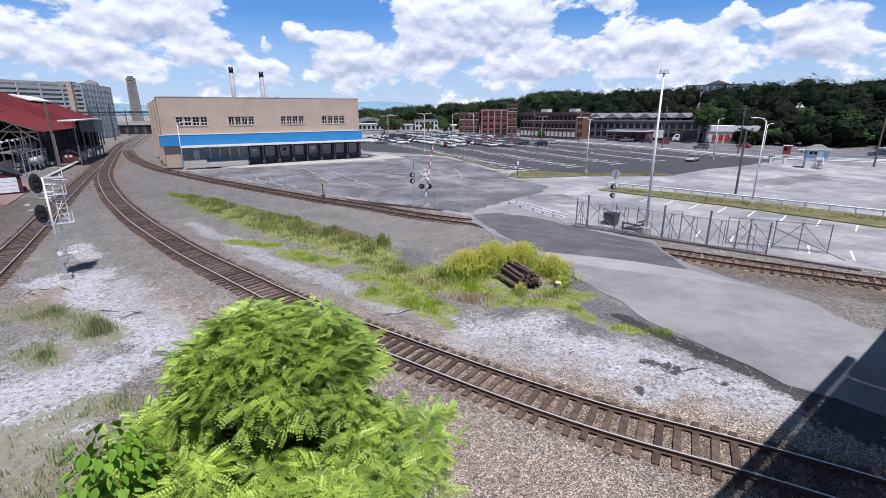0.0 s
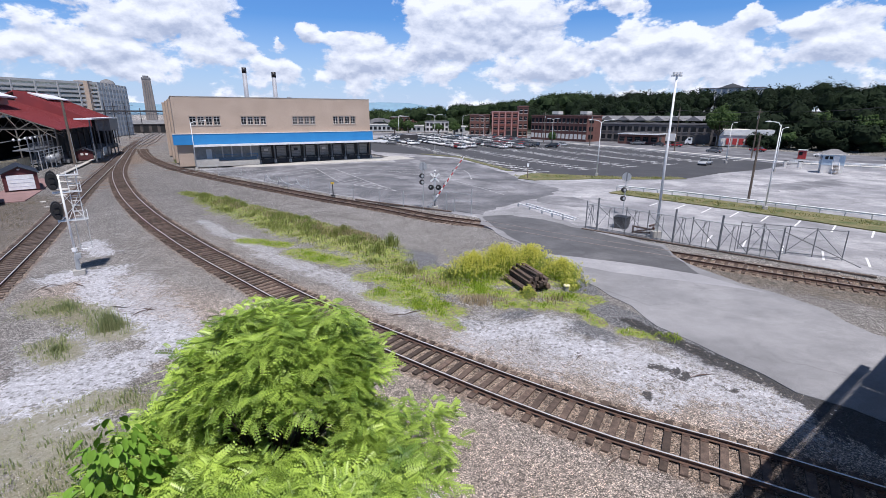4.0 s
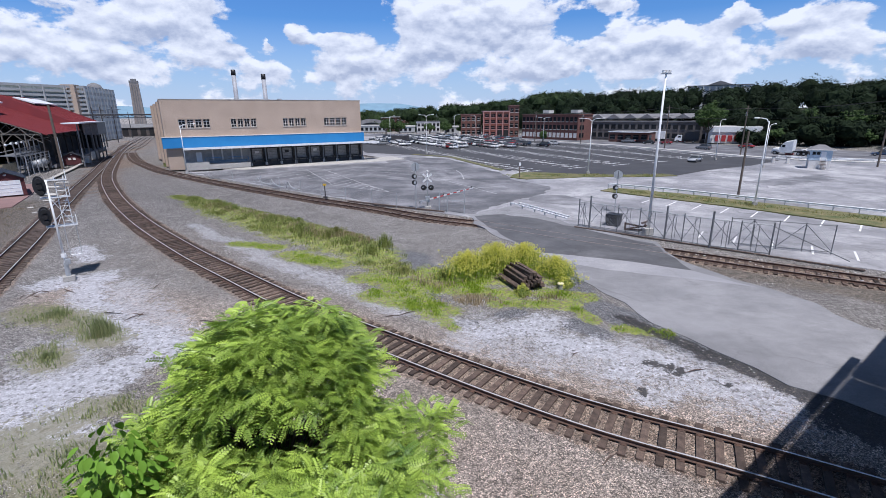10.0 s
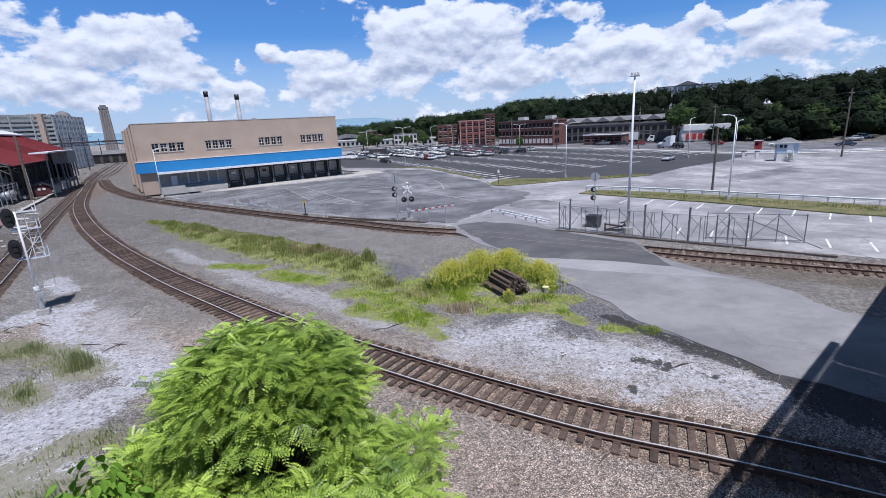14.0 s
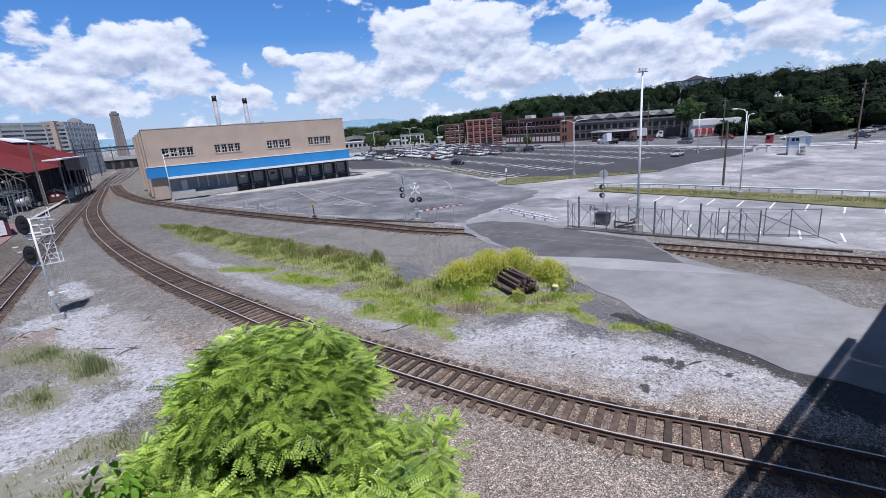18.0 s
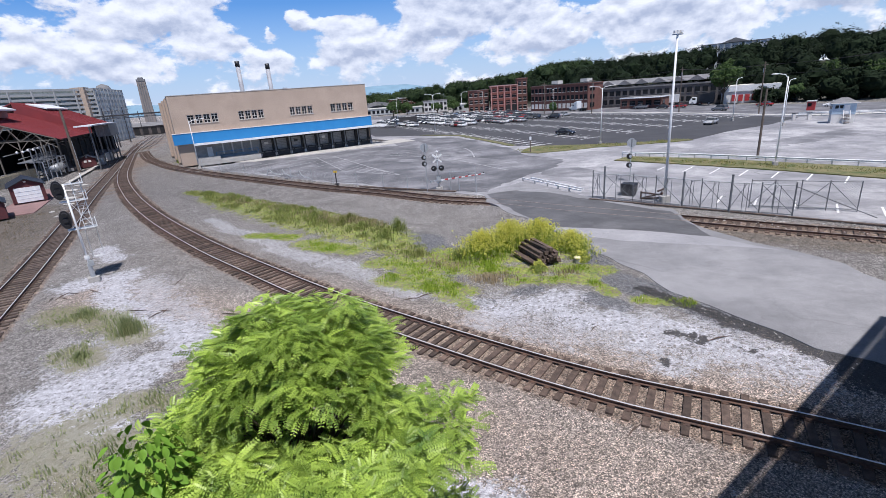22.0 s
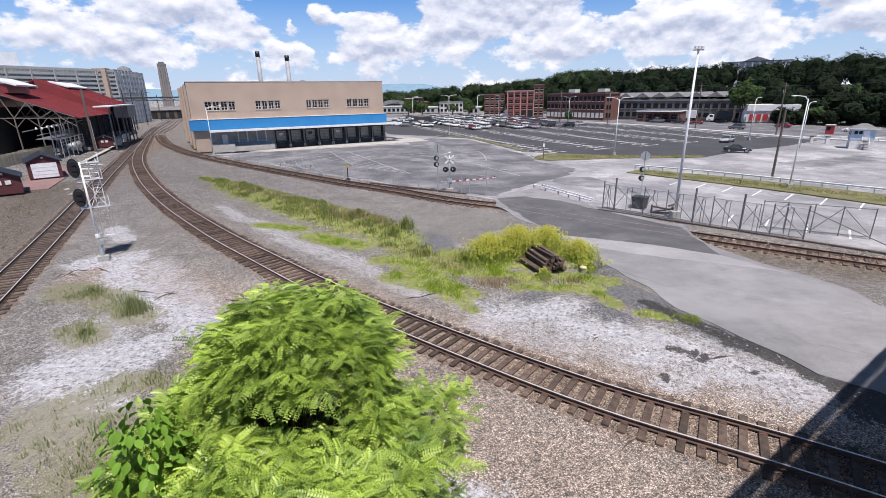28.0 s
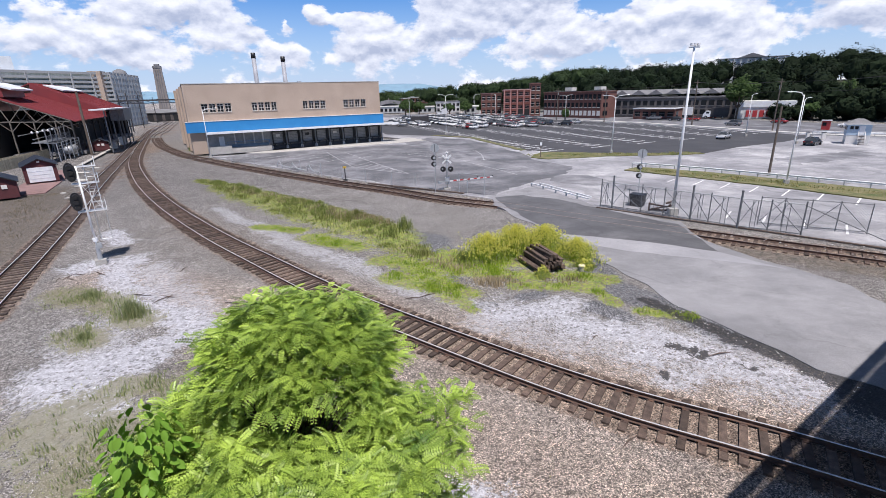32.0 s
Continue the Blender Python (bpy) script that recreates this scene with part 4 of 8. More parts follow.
def make_station():
    st = thing("station_shed", Matrix(), "open railway shed with red metal roofs and dark trusses", "railway station")
    e = (-73.5, 86.6)

    def at(a, b, z):
        return (*along(e, a, b), z)

    for a0, a1, z, deep, rise, name in ((8, 38.4, 6.6, 14, 5.9, "near_roof"), (38.5, 70, 8.3, 14, 6.6, "far_roof")):
        roof = part(name, Shape().slab([at(a0, 0, z), at(a1, 0, z), at(a1, deep, z + rise), at(a0, deep, z + rise)], 0.22), RED_ROOF, st, "red standing-seam metal roof")
        part("back_slope", Shape().slab([at(a0, deep, z + rise), at(a1, deep, z + rise), at(a1, 2 * deep, z), at(a0, 2 * deep, z)], 0.22), RED_ROOF, roof)
        part("gutter", Shape().beam(at(a0, -0.1, z - 0.1), at(a1, -0.1, z - 0.1), 0.16, 0.16), MAROON, roof, "dark red eaves gutter")
        for k in range(int((a1 - a0) / 1.3)):
            a = a0 + 0.6 + 1.3 * k
            part("roof_seam", Shape().beam(at(a, 0.05, z + 0.05), at(a, deep, z + rise + 0.05), 0.06, 0.08), RED_ROOF, roof)
    part("step_wall", Shape().slab([at(38.45, 0, 6.5), at(38.45, 14, 12.3), at(38.45, 14, 15.0), at(38.45, 0, 8.3)], 0.15), RED_ROOF, st, "red boarded wall between the two roofs")
    # pale monitors on the ridges
    for a, b, la in ((8.5, 10.4, 12.5), (45, 10.6, 22)):
        z = 12.9 if a < 30 else 13.3
        part("monitor_wall", Shape().beam(at(a + 0.3, b + 0.8, z - 0.7), at(a + la - 0.3, b + 0.8, z - 0.7), 1.6, 1.6), RED_ROOF, st, "red boarded monitor wall")
        part("roof_monitor", Shape().slab([at(a, b - 1.6, z), at(a + la, b - 1.6, z), at(a + la, b + 2.4, z + 1.4), at(a, b + 2.4, z + 1.4)], 0.3), PALE_ROOF, st, "pale sheet-metal roof monitor")
    # near-black walls and a darkened floor, standing in for shade under the roofs
    part("back_wall", Shape().beam(at(2, 13.5, 4.4), at(72, 13.5, 4.4), 0.4, 8.8), SHADE, st, "back wall coloured near-black for the shed's shade")
    # inner and end walls are added so the open shed looks dark
    part("inner_wall", Shape().beam(at(15, 6.0, 3.2), at(72, 6.0, 3.2), 0.3, 6.4), SHADE, st, "added wall coloured near-black for the shed's shade")
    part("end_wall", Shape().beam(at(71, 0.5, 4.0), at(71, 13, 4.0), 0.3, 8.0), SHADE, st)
    part("platform", Shape().beam(at(10, 6.0, 0.25), at(72, 6.0, 0.25), 12.0, 0.6), GREY_ROOF, st, "concrete station platform")
    for a in range(8, 73, 6):
        post = part("post", Shape().beam(at(a, 0.8, 0), at(a, 0.8, 6.8), 0.24, 0.24), DARK_STEEL, st, "dark steel post")
        for b0, z0, b1, z1 in ((0.8, 6.5, 14, 6.9), (0.8, 6.7, 14, 12.1), (3, 6.6, 4.2, 8.1), (4.2, 8.1, 6.4, 6.7), (6.4, 6.7, 8.0, 9.6), (8.0, 9.6, 10.4, 6.8), (10.4, 6.8, 12, 11.2), (0.8, 4.9, 3.0, 6.5)):
            part("truss_bar", Shape().beam(at(a, b0, z0), at(a, b1, z1), 0.14, 0.14), WEATHERED if a <= 20 else DARK_STEEL, post)
    for b, z in ((2.5, 7.2), (5.0, 8.2), (7.5, 9.25), (10.0, 10.3), (12.5, 11.35)):
        part("purlin", Shape().beam(at(8, b, z), at(38, b, z), 0.12, 0.16), WEATHERED, st, "weathered roof purlin")
    for b in (3.4, 6.8, 10.4):
        part("inner_post", Shape().beam(at(8, b, 0), at(8, b, 6.8), 0.18, 0.18), WEATHERED, st, "weathered steel post")
        part("knee_brace", Shape().beam(at(8, b, 5.0), at(8, b + 1.6, 6.7), 0.1, 0.1).beam(at(8, b, 5.0), at(8, b - 1.6, 6.7), 0.1, 0.1), WEATHERED, st)
    for z, b in ((5.0, 5.2), (3.6, 6.5), (4.4, 8.5)):
        part("hanging_pipe", Shape().tube([at(4, b, z), at(34, b, z + 0.3)], 0.09, 6), GALV, st, "pale pipe under the roof")
    # two-level steel gallery with stairs before the shed
    gallery = part("gallery", Shape().beam(at(-4, 3.4, 3.4), at(11, 3.4, 3.4), 2.4, 0.16), FENCE_GREY, st, "grey steel gallery")
    for a in (-4, -1, 2, 5, 8, 11):
        part("gallery_post", Shape().beam(at(a, 2.3, 0), at(a, 2.3, 5.8), 0.14, 0.14), FENCE_GREY, gallery)
        part("gallery_brace", Shape().beam(at(a, 2.3, 0.4), at(a + 2.6, 2.3, 3.2), 0.09, 0.09), FENCE_GREY, gallery)
    for z in (3.9, 4.5, 1.3, 5.7):
        part("gallery_rail", Shape().beam(at(-4, 2.2, z), at(11, 2.2, z), 0.07, 0.08), FENCE_GREY, gallery)
    for k in range(31):
        part("baluster", Shape().beam(at(-4 + k * 0.5, 2.2, 3.4), at(-4 + k * 0.5, 2.2, 4.5), 0.04, 0.04), FENCE_GREY, gallery)
    for a in (-6, -3, 0, 3, 6, 9):
        frame_leg = part("frame_leg", Shape().beam(at(a, 0.6, 0), at(a, 0.6, 3.4), 0.12, 0.12), GALV, gallery)
        part("cross_tie", Shape().beam(at(a, 0.6, 3.3), at(a, 2.3, 3.4), 0.1, 0.1), FENCE_GREY, frame_leg)
    for z in (2.3, 2.8, 3.35):
        part("gallery_rail", Shape().beam(at(-6, 0.6, z), at(9, 0.6, z), 0.06, 0.08), GALV, gallery)
    part("tank", Shape().tube([at(3, 1.4, 1.4), at(9, 1.4, 1.4)], 0.75, 12), GALV, gallery, "pale horizontal tank", True)
    for a, z in ((-3, 5.2), (0, 5.1), (3, 5.2), (6, 5.1), (9, 5.2), (12, 5.1)):
        part("lamp_globe", Shape().ball(at(a, 4.4, z), (0.2, 0.2, 0.24)), WHITE_METAL, gallery, "white globe", True)
    # lower canopy and signal cabin at the far end
    part("canopy_roof", Shape().beam(at(6, -4.4, 8.6), at(37, -4.4, 8.6), 3.0, 0.25), PALE_ROOF, st, "flat pale canopy")
    part("cabin", Shape().beam(at(25, -4.4, 7.1), at(36.5, -4.4, 7.1), 2.8, 2.6), FENCE_GREY, st, "grey boarded cabin")
    for a in (8, 15, 22, 26, 31, 36):
        part("canopy_post", Shape().beam(at(a, -5.0, 0), at(a, -5.0, 8.5), 0.2, 0.2), FENCE_GREY, st)
    tagged(part("machinery", Shape().beam(at(28, -3.6, 0.9), at(31, -3.6, 0.9), 1.0, 1.8).beam(at(18, -3.6, 0.7), at(19.5, -3.6, 0.7), 1.0, 1.4), GALV, st), kind="stuff")
    return st


make_station()


def make_garage():
    g = thing("parking_garage", Matrix(), "pale concrete multi-storey garage with open decks", "parking garage")
    a, b, c, d = Vector((-160, 138, 0)), Vector((-141, 194, 0)), Vector((-152, 228, 0)), Vector((-60, -30, 0))
    inner = Shape().prism([(a.x - 1, a.y), (b.x - 1, b.y), (b.x - 60, b.y + 20), (a.x - 60, a.y + 20)], 0, 21.2)
    part("core", inner, DECK_GLASS, g, "glazed decks behind the parapets")
    for k in range(13):
        z = 0.6 + 1.62 * k
        part("spandrel", Shape().beam((a.x, a.y, z + 0.9), (b.x, b.y, z + 0.9), 0.5, 0.85), GARAGE, g, "pale concrete parapet band")
    for k in range(9):
        p = a.lerp(b, k / 8)
        part("column", Shape().beam((p.x + 0.25, p.y, 0), (p.x + 0.25, p.y, 20.8), 0.35, 0.6), GARAGE, g)
    part("brick_tower", Shape().box((b.x - 3.0, b.y - 3, 10.9), (4.5, 5, 21.8), 0.3), TAN_BRICK, g, "tan brick stair tower")
    wing = part("office_wing", Shape().prism([(b.x, b.y), (c.x, c.y), (c.x - 40, c.y), (b.x - 40, b.y)], 0, 21.6), GARAGE, g, "glazed office wing")
    face = (c - b).normalized()
    for k in range(9):
        z = 1.6 + 2.3 * k
        part("window_band", Shape().beam((b.x + 0.06, b.y, z), (c.x + 0.06, c.y, z), 0.12, 1.15), surface_pane, wing, "long window band")
    for k in range(1, 9):
        p = b.lerp(c, k / 9)
        part("mullion", Shape().beam((p.x + 0.15, p.y, 0), (p.x + 0.15, p.y, 21.6), 0.2, 0.35), GARAGE, wing)
    part("dark_bay", Shape().beam((c.x + 0.25, c.y - 8, 5), (c.x + 0.25, c.y - 2, 5), 0.3, 9), SHADE, wing)
    part("rooftop_dome", Shape().ball((c.x - 3, c.y - 8, 21.8), (3.2, 3.2, 2.6)), GREY_ROOF, wing, "dark rooftop turret", True)
    part("upper_storey", Shape().box((-176.5, 174.0, 23.6), (22, 17, 6.4), 0.78), PALE_ROOF, g, "pale upper block set back on the roof")
    return g


DECK_GLASS = surface("deck_glazing", (0.34, 0.38, 0.38), (0.16, 0.20, 0.20), 0.09, 0.5, 0.0, 1.5, speck=0.3)
surface_pane = surface("pale_glazing", (0.42, 0.45, 0.47), (0.34, 0.37, 0.40), 0.1, 0.4, 0.0, 2, speck=0.1)
make_garage()


TOWER_STONE = surface("tower_stone", (0.27, 0.24, 0.225), (0.21, 0.19, 0.18), 0.2, 0.9, 0.1, 3)


def make_tower():
    t = thing("clock_tower", pose(-174.5, 280, 0, 0, 0, 28), "tall slim concrete tower far off", "tower")
    part("shaft", Shape().loft([[(-2.9, -2.9, 0), (2.9, -2.9, 0), (2.9, 2.9, 0), (-2.9, 2.9, 0)], [(-2.1, -2.1, 28.0), (2.1, -2.1, 28.0), (2.1, 2.1, 28.0), (-2.1, 2.1, 28.0)]]), TOWER_STONE, t)
    part("cap", Shape().box((0, 0, 28.6), (4.5, 4.5, 1.2), 0, 0.5).box((0, 0, 29.7), (2.8, 2.8, 1.0), 0, 0.4), GREY_ROOF, t)
    for x in (-1.1, 0, 1.1):
        part("tower_slot", Shape().box((x, -2.4, 15), (0.45, 0.9, 24)), GREY_ROOF, t)


make_tower()
FLUE = surface("grey_flue", (0.36, 0.37, 0.40), (0.28, 0.29, 0.32), 0.5, 0.6, 0.05, 10)
for x, y, top in ((-65.8, 157.0, 23.7), (-57.6, 160.2, 22.6)):
    s = thing("chimney", pose(x, y, 0), "slim pale metal chimney with a dark rim", "chimney", "pair of chimneys")
    part("flue", Shape().tube([(0, 0, 0), (0, 0, top - 1.6)], [0.74, 0.66], 14), FLUE, s, "", True)
    part("dark_rim", Shape().tube([(0, 0, top - 1.6), (0, 0, top)], 0.7, 14), BLACK, s, "sooty dark rim", True)


SHED_WALL = surface("sooty_shed_wall", (0.12, 0.10, 0.095), (0.075, 0.065, 0.062), 0.5, 0.9, 0.2, 8, speck=0.3)


def make_far_sheds():
    """Dark low sheds and a road bridge where the tracks run out of sight."""
    for x, y, w, d, h, rz, label in ((-150, 262, 40, 12, 4.2, 22, "dark low freight shed far along the tracks"), (-118, 270, 22, 10, 3.6, 10, "small dark shed far along the tracks")):
        s = thing("freight_shed", pose(x, y, 0, 0, 0, rz), label, "shed")
        part("wall", Shape().box((0, 0, h / 2), (w, d, h)), SHED_WALL, s)
        part("roof", Shape().add([(-w / 2 - 0.5, -d / 2 - 0.5, h), (w / 2 + 0.5, -d / 2 - 0.5, h), (w / 2 + 0.5, d / 2 + 0.5, h), (-w / 2 - 0.5, d / 2 + 0.5, h), (-w / 2 - 0.5, 0, h + 1.8), (w / 2 + 0.5, 0, h + 1.8)], [(0, 1, 5, 4), (2, 3, 4, 5), (1, 2, 5), (3, 0, 4), (3, 2, 1, 0)]), GREY_ROOF, s, "grey pitched roof")
        for k in range(int(w / 4)):
            part("door", Shape().box((-w / 2 + 2 + 4 * k, -d / 2 - 0.05, 1.8), (2.6, 0.12, 3.4)), SHADE, s, "dark loading door")


make_far_sheds()


def make_gantry():
    g = thing("signal_bridge", Matrix(), "dark steel gantry over the tracks", "gantry")
    p, q = Vector((-126, 168, 10.4)), Vector((-103, 176, 10.4))
    part("girder", Shape().beam(p, q, 0.7, 0.5), DARK_STEEL, g)
    part("lower_chord", Shape().beam(p - Vector((0, 0, 1)), q - Vector((0, 0, 1)), 0.4, 0.2), DARK_STEEL, g)
    for k in range(9):
        a = p.lerp(q, k / 8)
        part("web", Shape().beam(a, p.lerp(q, min(k + 1, 8) / 8) - Vector((0, 0, 1)), 0.12, 0.12), DARK_STEEL, g)
    for e in (p, q):
        part("leg", Shape().beam((e.x, e.y, 0), (e.x, e.y, 10.4), 0.5, 0.5), DARK_STEEL, g)


make_gantry()
for x, y, h in ((-108.0, 150.0, 12.8), (-114.9, 163.7, 13.0), (-130.2, 192.2, 13.5), (-150.0, 232.0, 12.0)):
    c = thing("catenary_pole", pose(x, y, 0), "dark steel pole beside the tracks", "pole", "poles along the tracks")
    part("shaft", Shape().tube([(0, 0, -0.2), (0, 0, h)], [0.2, 0.14], 8), DARK_STEEL, c)
    part("bracket", Shape().beam((0, 0, h - 1.2), (2.6, 1.2, h - 0.9), 0.12, 0.12), DARK_STEEL, c)
c = thing("utility_pole", pose(-76.6, 95.0, 0), "dark wooden pole before the station roof", "pole")
part("shaft", Shape().tube([(0, 0, -0.3), (0, 0, 12.2)], [0.3, 0.2], 9), WOOD_POLE, c)
part("conduit", Shape().tube([(0.33, 0, 0), (0.28, 0, 6.0)], 0.06, 6), GALV, c)


def make_shed(name, m, w, d, h, label, door):
    """A gabled timber shed; its front looks along -y."""
    s = thing(name, m, label, "shed")
    eave = h * 0.72
    ring = [(-w / 2, eave), (0, h), (w / 2, eave)]
    part("wall", Shape().loft([[(-w / 2, y, 0), (w / 2, y, 0), (w / 2, y, eave), (0, y, h - 0.06), (-w / 2, y, eave)] for y in (0, d)]), MAROON, s, "maroon boarded walls")
    for side in (-1, 1):
        part("roof_slope", Shape().slab([(0, -0.25, h + 0.06), (side * (w / 2 + 0.25), -0.25, eave - 0.06), (side * (w / 2 + 0.25), d + 0.2, eave - 0.06), (0, d + 0.2, h + 0.06)][::side], 0.1), BLACK, s, "black shingled roof")
    if door:
        part("door", Shape().box((0, -0.04, eave * 0.47), (w * 0.76, 0.06, eave * 0.86), 0, 0), WHITE_METAL, s, "white roll-up door")
        for k in range(1, 4):
            part("door_panel", Shape().box((0, -0.08, eave * 0.86 * k / 4 + 0.06), (w * 0.74, 0.03, 0.03)), PALE_ROOF, s)
        part("trim_board", Shape().box((-w / 2 + 0.08, -0.05, eave / 2), (0.12, 0.05, eave)).box((w / 2 - 0.08, -0.05, eave / 2), (0.12, 0.05, eave)), MAROON, s)
    else:
        for x in (-0.4, 0.4):
            part("window", Shape().box((x, -0.04, eave * 0.7), (0.5, 0.05, 0.45)), WHITE_TRIM, s, "small white window")
    part("vent", Shape().box((0, -0.05, h * 0.88), (0.3, 0.06, 0.2)), WHITE_TRIM, s)
    return s


make_shed("garden_shed", pose(-56.6, 60.6, -0.1, 0, 0, 44), 3.6, 6.8, 3.1, "maroon shed with a white door and black roof", True)
make_shed("track_hut", pose(-79.5, 101.6, -0.1, 0, 0, 36), 3.0, 3.4, 2.5, "small maroon hut beside the platform", False)
make_shed("store_hut", pose(-51.5, 49.5, -0.1, 0, 0, 44), 3.0, 4.5, 2.6, "dark maroon hut with a black roof", False)
PAVERS = surface("red_pavers", (0.25, 0.155, 0.15), (0.19, 0.12, 0.115), 0.6, 0.9, 0.3, 12)
sheet("pavement_brick", [(-52.5, 52.0), (-50.2, 53.6), (-54.6, 61.0), (-63.0, 74.0), (-66.0, 72.0), (-58.0, 58.0)], -0.22, PAVERS, "faded red brick paving by the shed", "pavement")
sheet("pavement_platform_edge", [(-64.4, 76.0), (-63.9, 76.4), (-84.4, 115.0), (-85.2, 114.4)], 0.06, CONCRETE, "pale concrete edge of the platform", "pavement")


def make_board_fence():
    f = thing("board_fence", pose(-77.2, 85.4, 0, 0, 0, -71.8), "cream board fence beside the shed", "fence")
    board = Shape().box((0, 0, 1.0), (0.3, 0.05, 2.0)).mesh("board")
    board.materials.append(CREAM)
    for k in range(84):
        part("board", board, None, f).location = (k * 0.34, 0, 0)
    part("fence_rail", Shape().beam((0, 0.06, 1.7), (28.5, 0.06, 1.7), 0.06, 0.1), CREAM, f)


make_board_fence()


# ---- signal mast ----
def make_signal():
    s = thing("signal_mast", pose(-24.0, 28.3, -0.25, 0, 0, 40), "aluminium signal mast with two black heads and a ladder", "railway signal")
    part("foundation", Shape().box((0, 0, 0.1), (0.66, 0.56, 0.3), 0, 0.06), CONCRETE, s, "concrete base")
    part("base_case", Shape().tube([(0, 0, 0.2), (0, 0, 1.15)], [0.15, 0.12], 10).box((0.12, -0.1, 1.2), (0.3, 0.22, 0.34), 0, 0.03), GALV, s, "grey mast foot with a small case")
    part("collar", Shape().tube([(0, 0, 1.5), (0, 0, 1.72)], 0.15, 10), WHITE_METAL, s, "pale flange")
    part("mast", Shape().tube([(0, 0, 1.1), (0, 0, 6.4)], [0.068, 0.055], 10), WHITE_METAL, s, "pale aluminium mast", True)
    for x, z, tilt in ((-0.34, 6.05, 0.0), (-0.42, 4.2, 0.0)):
        head = part("signal_head", Shape().loft([[(x + 0.32 * math.cos(a) * k, y, z + 0.6 * math.sin(a) * k) for a in (2 * math.pi * i / 18 for i in range(18))] for y, k in ((-0.06, 0.97), (-0.03, 1.0), (0.03, 1.0), (0.06, 0.97))]), BLACK, s, "black oval signal backing")
        part("lamp_case", Shape().box((x, 0.22, z), (0.34, 0.34, 1.0), 0, 0.05), BLACK, head)
        for dz in (-0.36, 0, 0.36):
            part("hood", Shape().tube([(x, -0.05, z + dz), (x, -0.32, z + dz - 0.03)], 0.14, 10), BLACK, head)
        part("head_arm", Shape().beam((x, 0.1, z - 0.5), (0, 0.1, z - 0.5), 0.08, 0.08), GALV, s)
    for z, x0, x1, y0, y1 in ((6.3, -0.05, 1.0, 0.1, 0.85), (5.25, -0.45, 1.0, 0.1, 0.85), (3.45, -0.5, 1.05, 0.1, 0.85)):
        plat = part("platform", Shape().beam((x0, (y0 + y1) / 2, z), (x1, (y0 + y1) / 2, z), y1 - y0, 0.025), GALV, s, "small grating platform")
        part("edge", Shape().beam((x0, y0, z + 0.02), (x1, y0, z + 0.02), 0.03, 0.06).beam((x1, y0, z + 0.02), (x1, y1, z + 0.02), 0.03, 0.06), WHITE_METAL, plat)
        part("guard_bar", Shape().tube([(x1, y0, z), (x1, y0, z + 0.55), (x1, y1, z + 0.55), (x1, y1, z)], 0.02, 5), WHITE_METAL, plat)
    for x in (0.4, 0.86):
        part("ladder_rail", Shape().tube([(x, 0.3, 3.35), (x, 0.3, 6.5)], 0.024, 6), WHITE_METAL, s)
        part("cage_post", Shape().tube([(x, 0.85, 3.4), (x, 0.85, 6.5)], 0.024, 6), WHITE_METAL, s)
    for k in range(10):
        part("rung", Shape().tube([(0.4, 0.3, 3.4 + 0.32 * k), (0.86, 0.3, 3.4 + 0.32 * k)], 0.014, 5), WHITE_METAL, s)
    for z in (3.9, 4.35, 4.8, 5.25, 5.7, 6.15):
        part("cage_ring", Shape().tube([(0.4, 0.3, z), (0.34, 0.62, z), (0.4, 0.85, z), (0.86, 0.85, z), (0.95, 0.6, z), (0.86, 0.3, z)], 0.018, 5), WHITE_METAL, s)
    part("brace", Shape().tube([(0.05, 0, 3.5), (0.86, 0.3, 5.2)], 0.018, 5).tube([(0.05, 0, 5.2), (0.86, 0.3, 3.5)], 0.018, 5), WHITE_METAL, s)
    part("ladder_foot", Shape().tube([(0.35, 0.3, 1.5), (0.95, 0.3, 1.5)], 0.022, 5).tube([(0.35, 0.3, 1.5), (0.35, 0.3, 3.4)], 0.018, 5).tube([(0.95, 0.3, 1.5), (0.95, 0.3, 3.4)], 0.018, 5), GALV, s)


make_signal()
for x0, y0, turn in ((-23.6, 66.4, 150), (-20.6, 64.0, 140), (-26.5, 69.0, 155)):
    t = thing("bent_pipe", pose(x0, y0, -0.05, 0, 0, turn), "bent pale pipe lying beside the siding", "pipe", "scrap beside the siding")
    part("pipe", Shape().tube([(-1.6, 0, 0.08), (-0.4, 0.1, 0.1), (0.6, 0, 0.5), (1.0, 0, 1.0), (1.3, 0.05, 0.5), (1.35, 0.1, 0.06)], 0.05, 7), GALV, t, "", True)
    part("strut", Shape().tube([(-0.9, -0.3, 0.06), (0.9, 0.3, 0.5)], 0.035, 6), GALV, t)
for x, y, w, d, rz in ((-53.0, 62.5, 1.6, 1.2, 20), (-49.0, 57.6, 1.4, 0.3, 40), (-58.5, 69.5, 2.0, 1.3, 30), (-60.5, 74.5, 1.8, 0.7, 35), (-47.5, 53.0, 0.6, 0.4, 10), (-44.5, 50.0, 0.5, 0.3, 60)):
    t = thing("debris_sheet", pose(x, y, -0.26, 0, 4, rz), "pale scrap sheet lying on the ballast", "debris", "scrap along the platform")
    part("panel", Shape().box((0, 0, 0.05), (w, d, 0.06), 0, 0.15).box((0.1, 0.05, 0.1), (w * 0.6, d * 0.5, 0.06), 0.2, 0.1), PALE_CONCRETE, t)

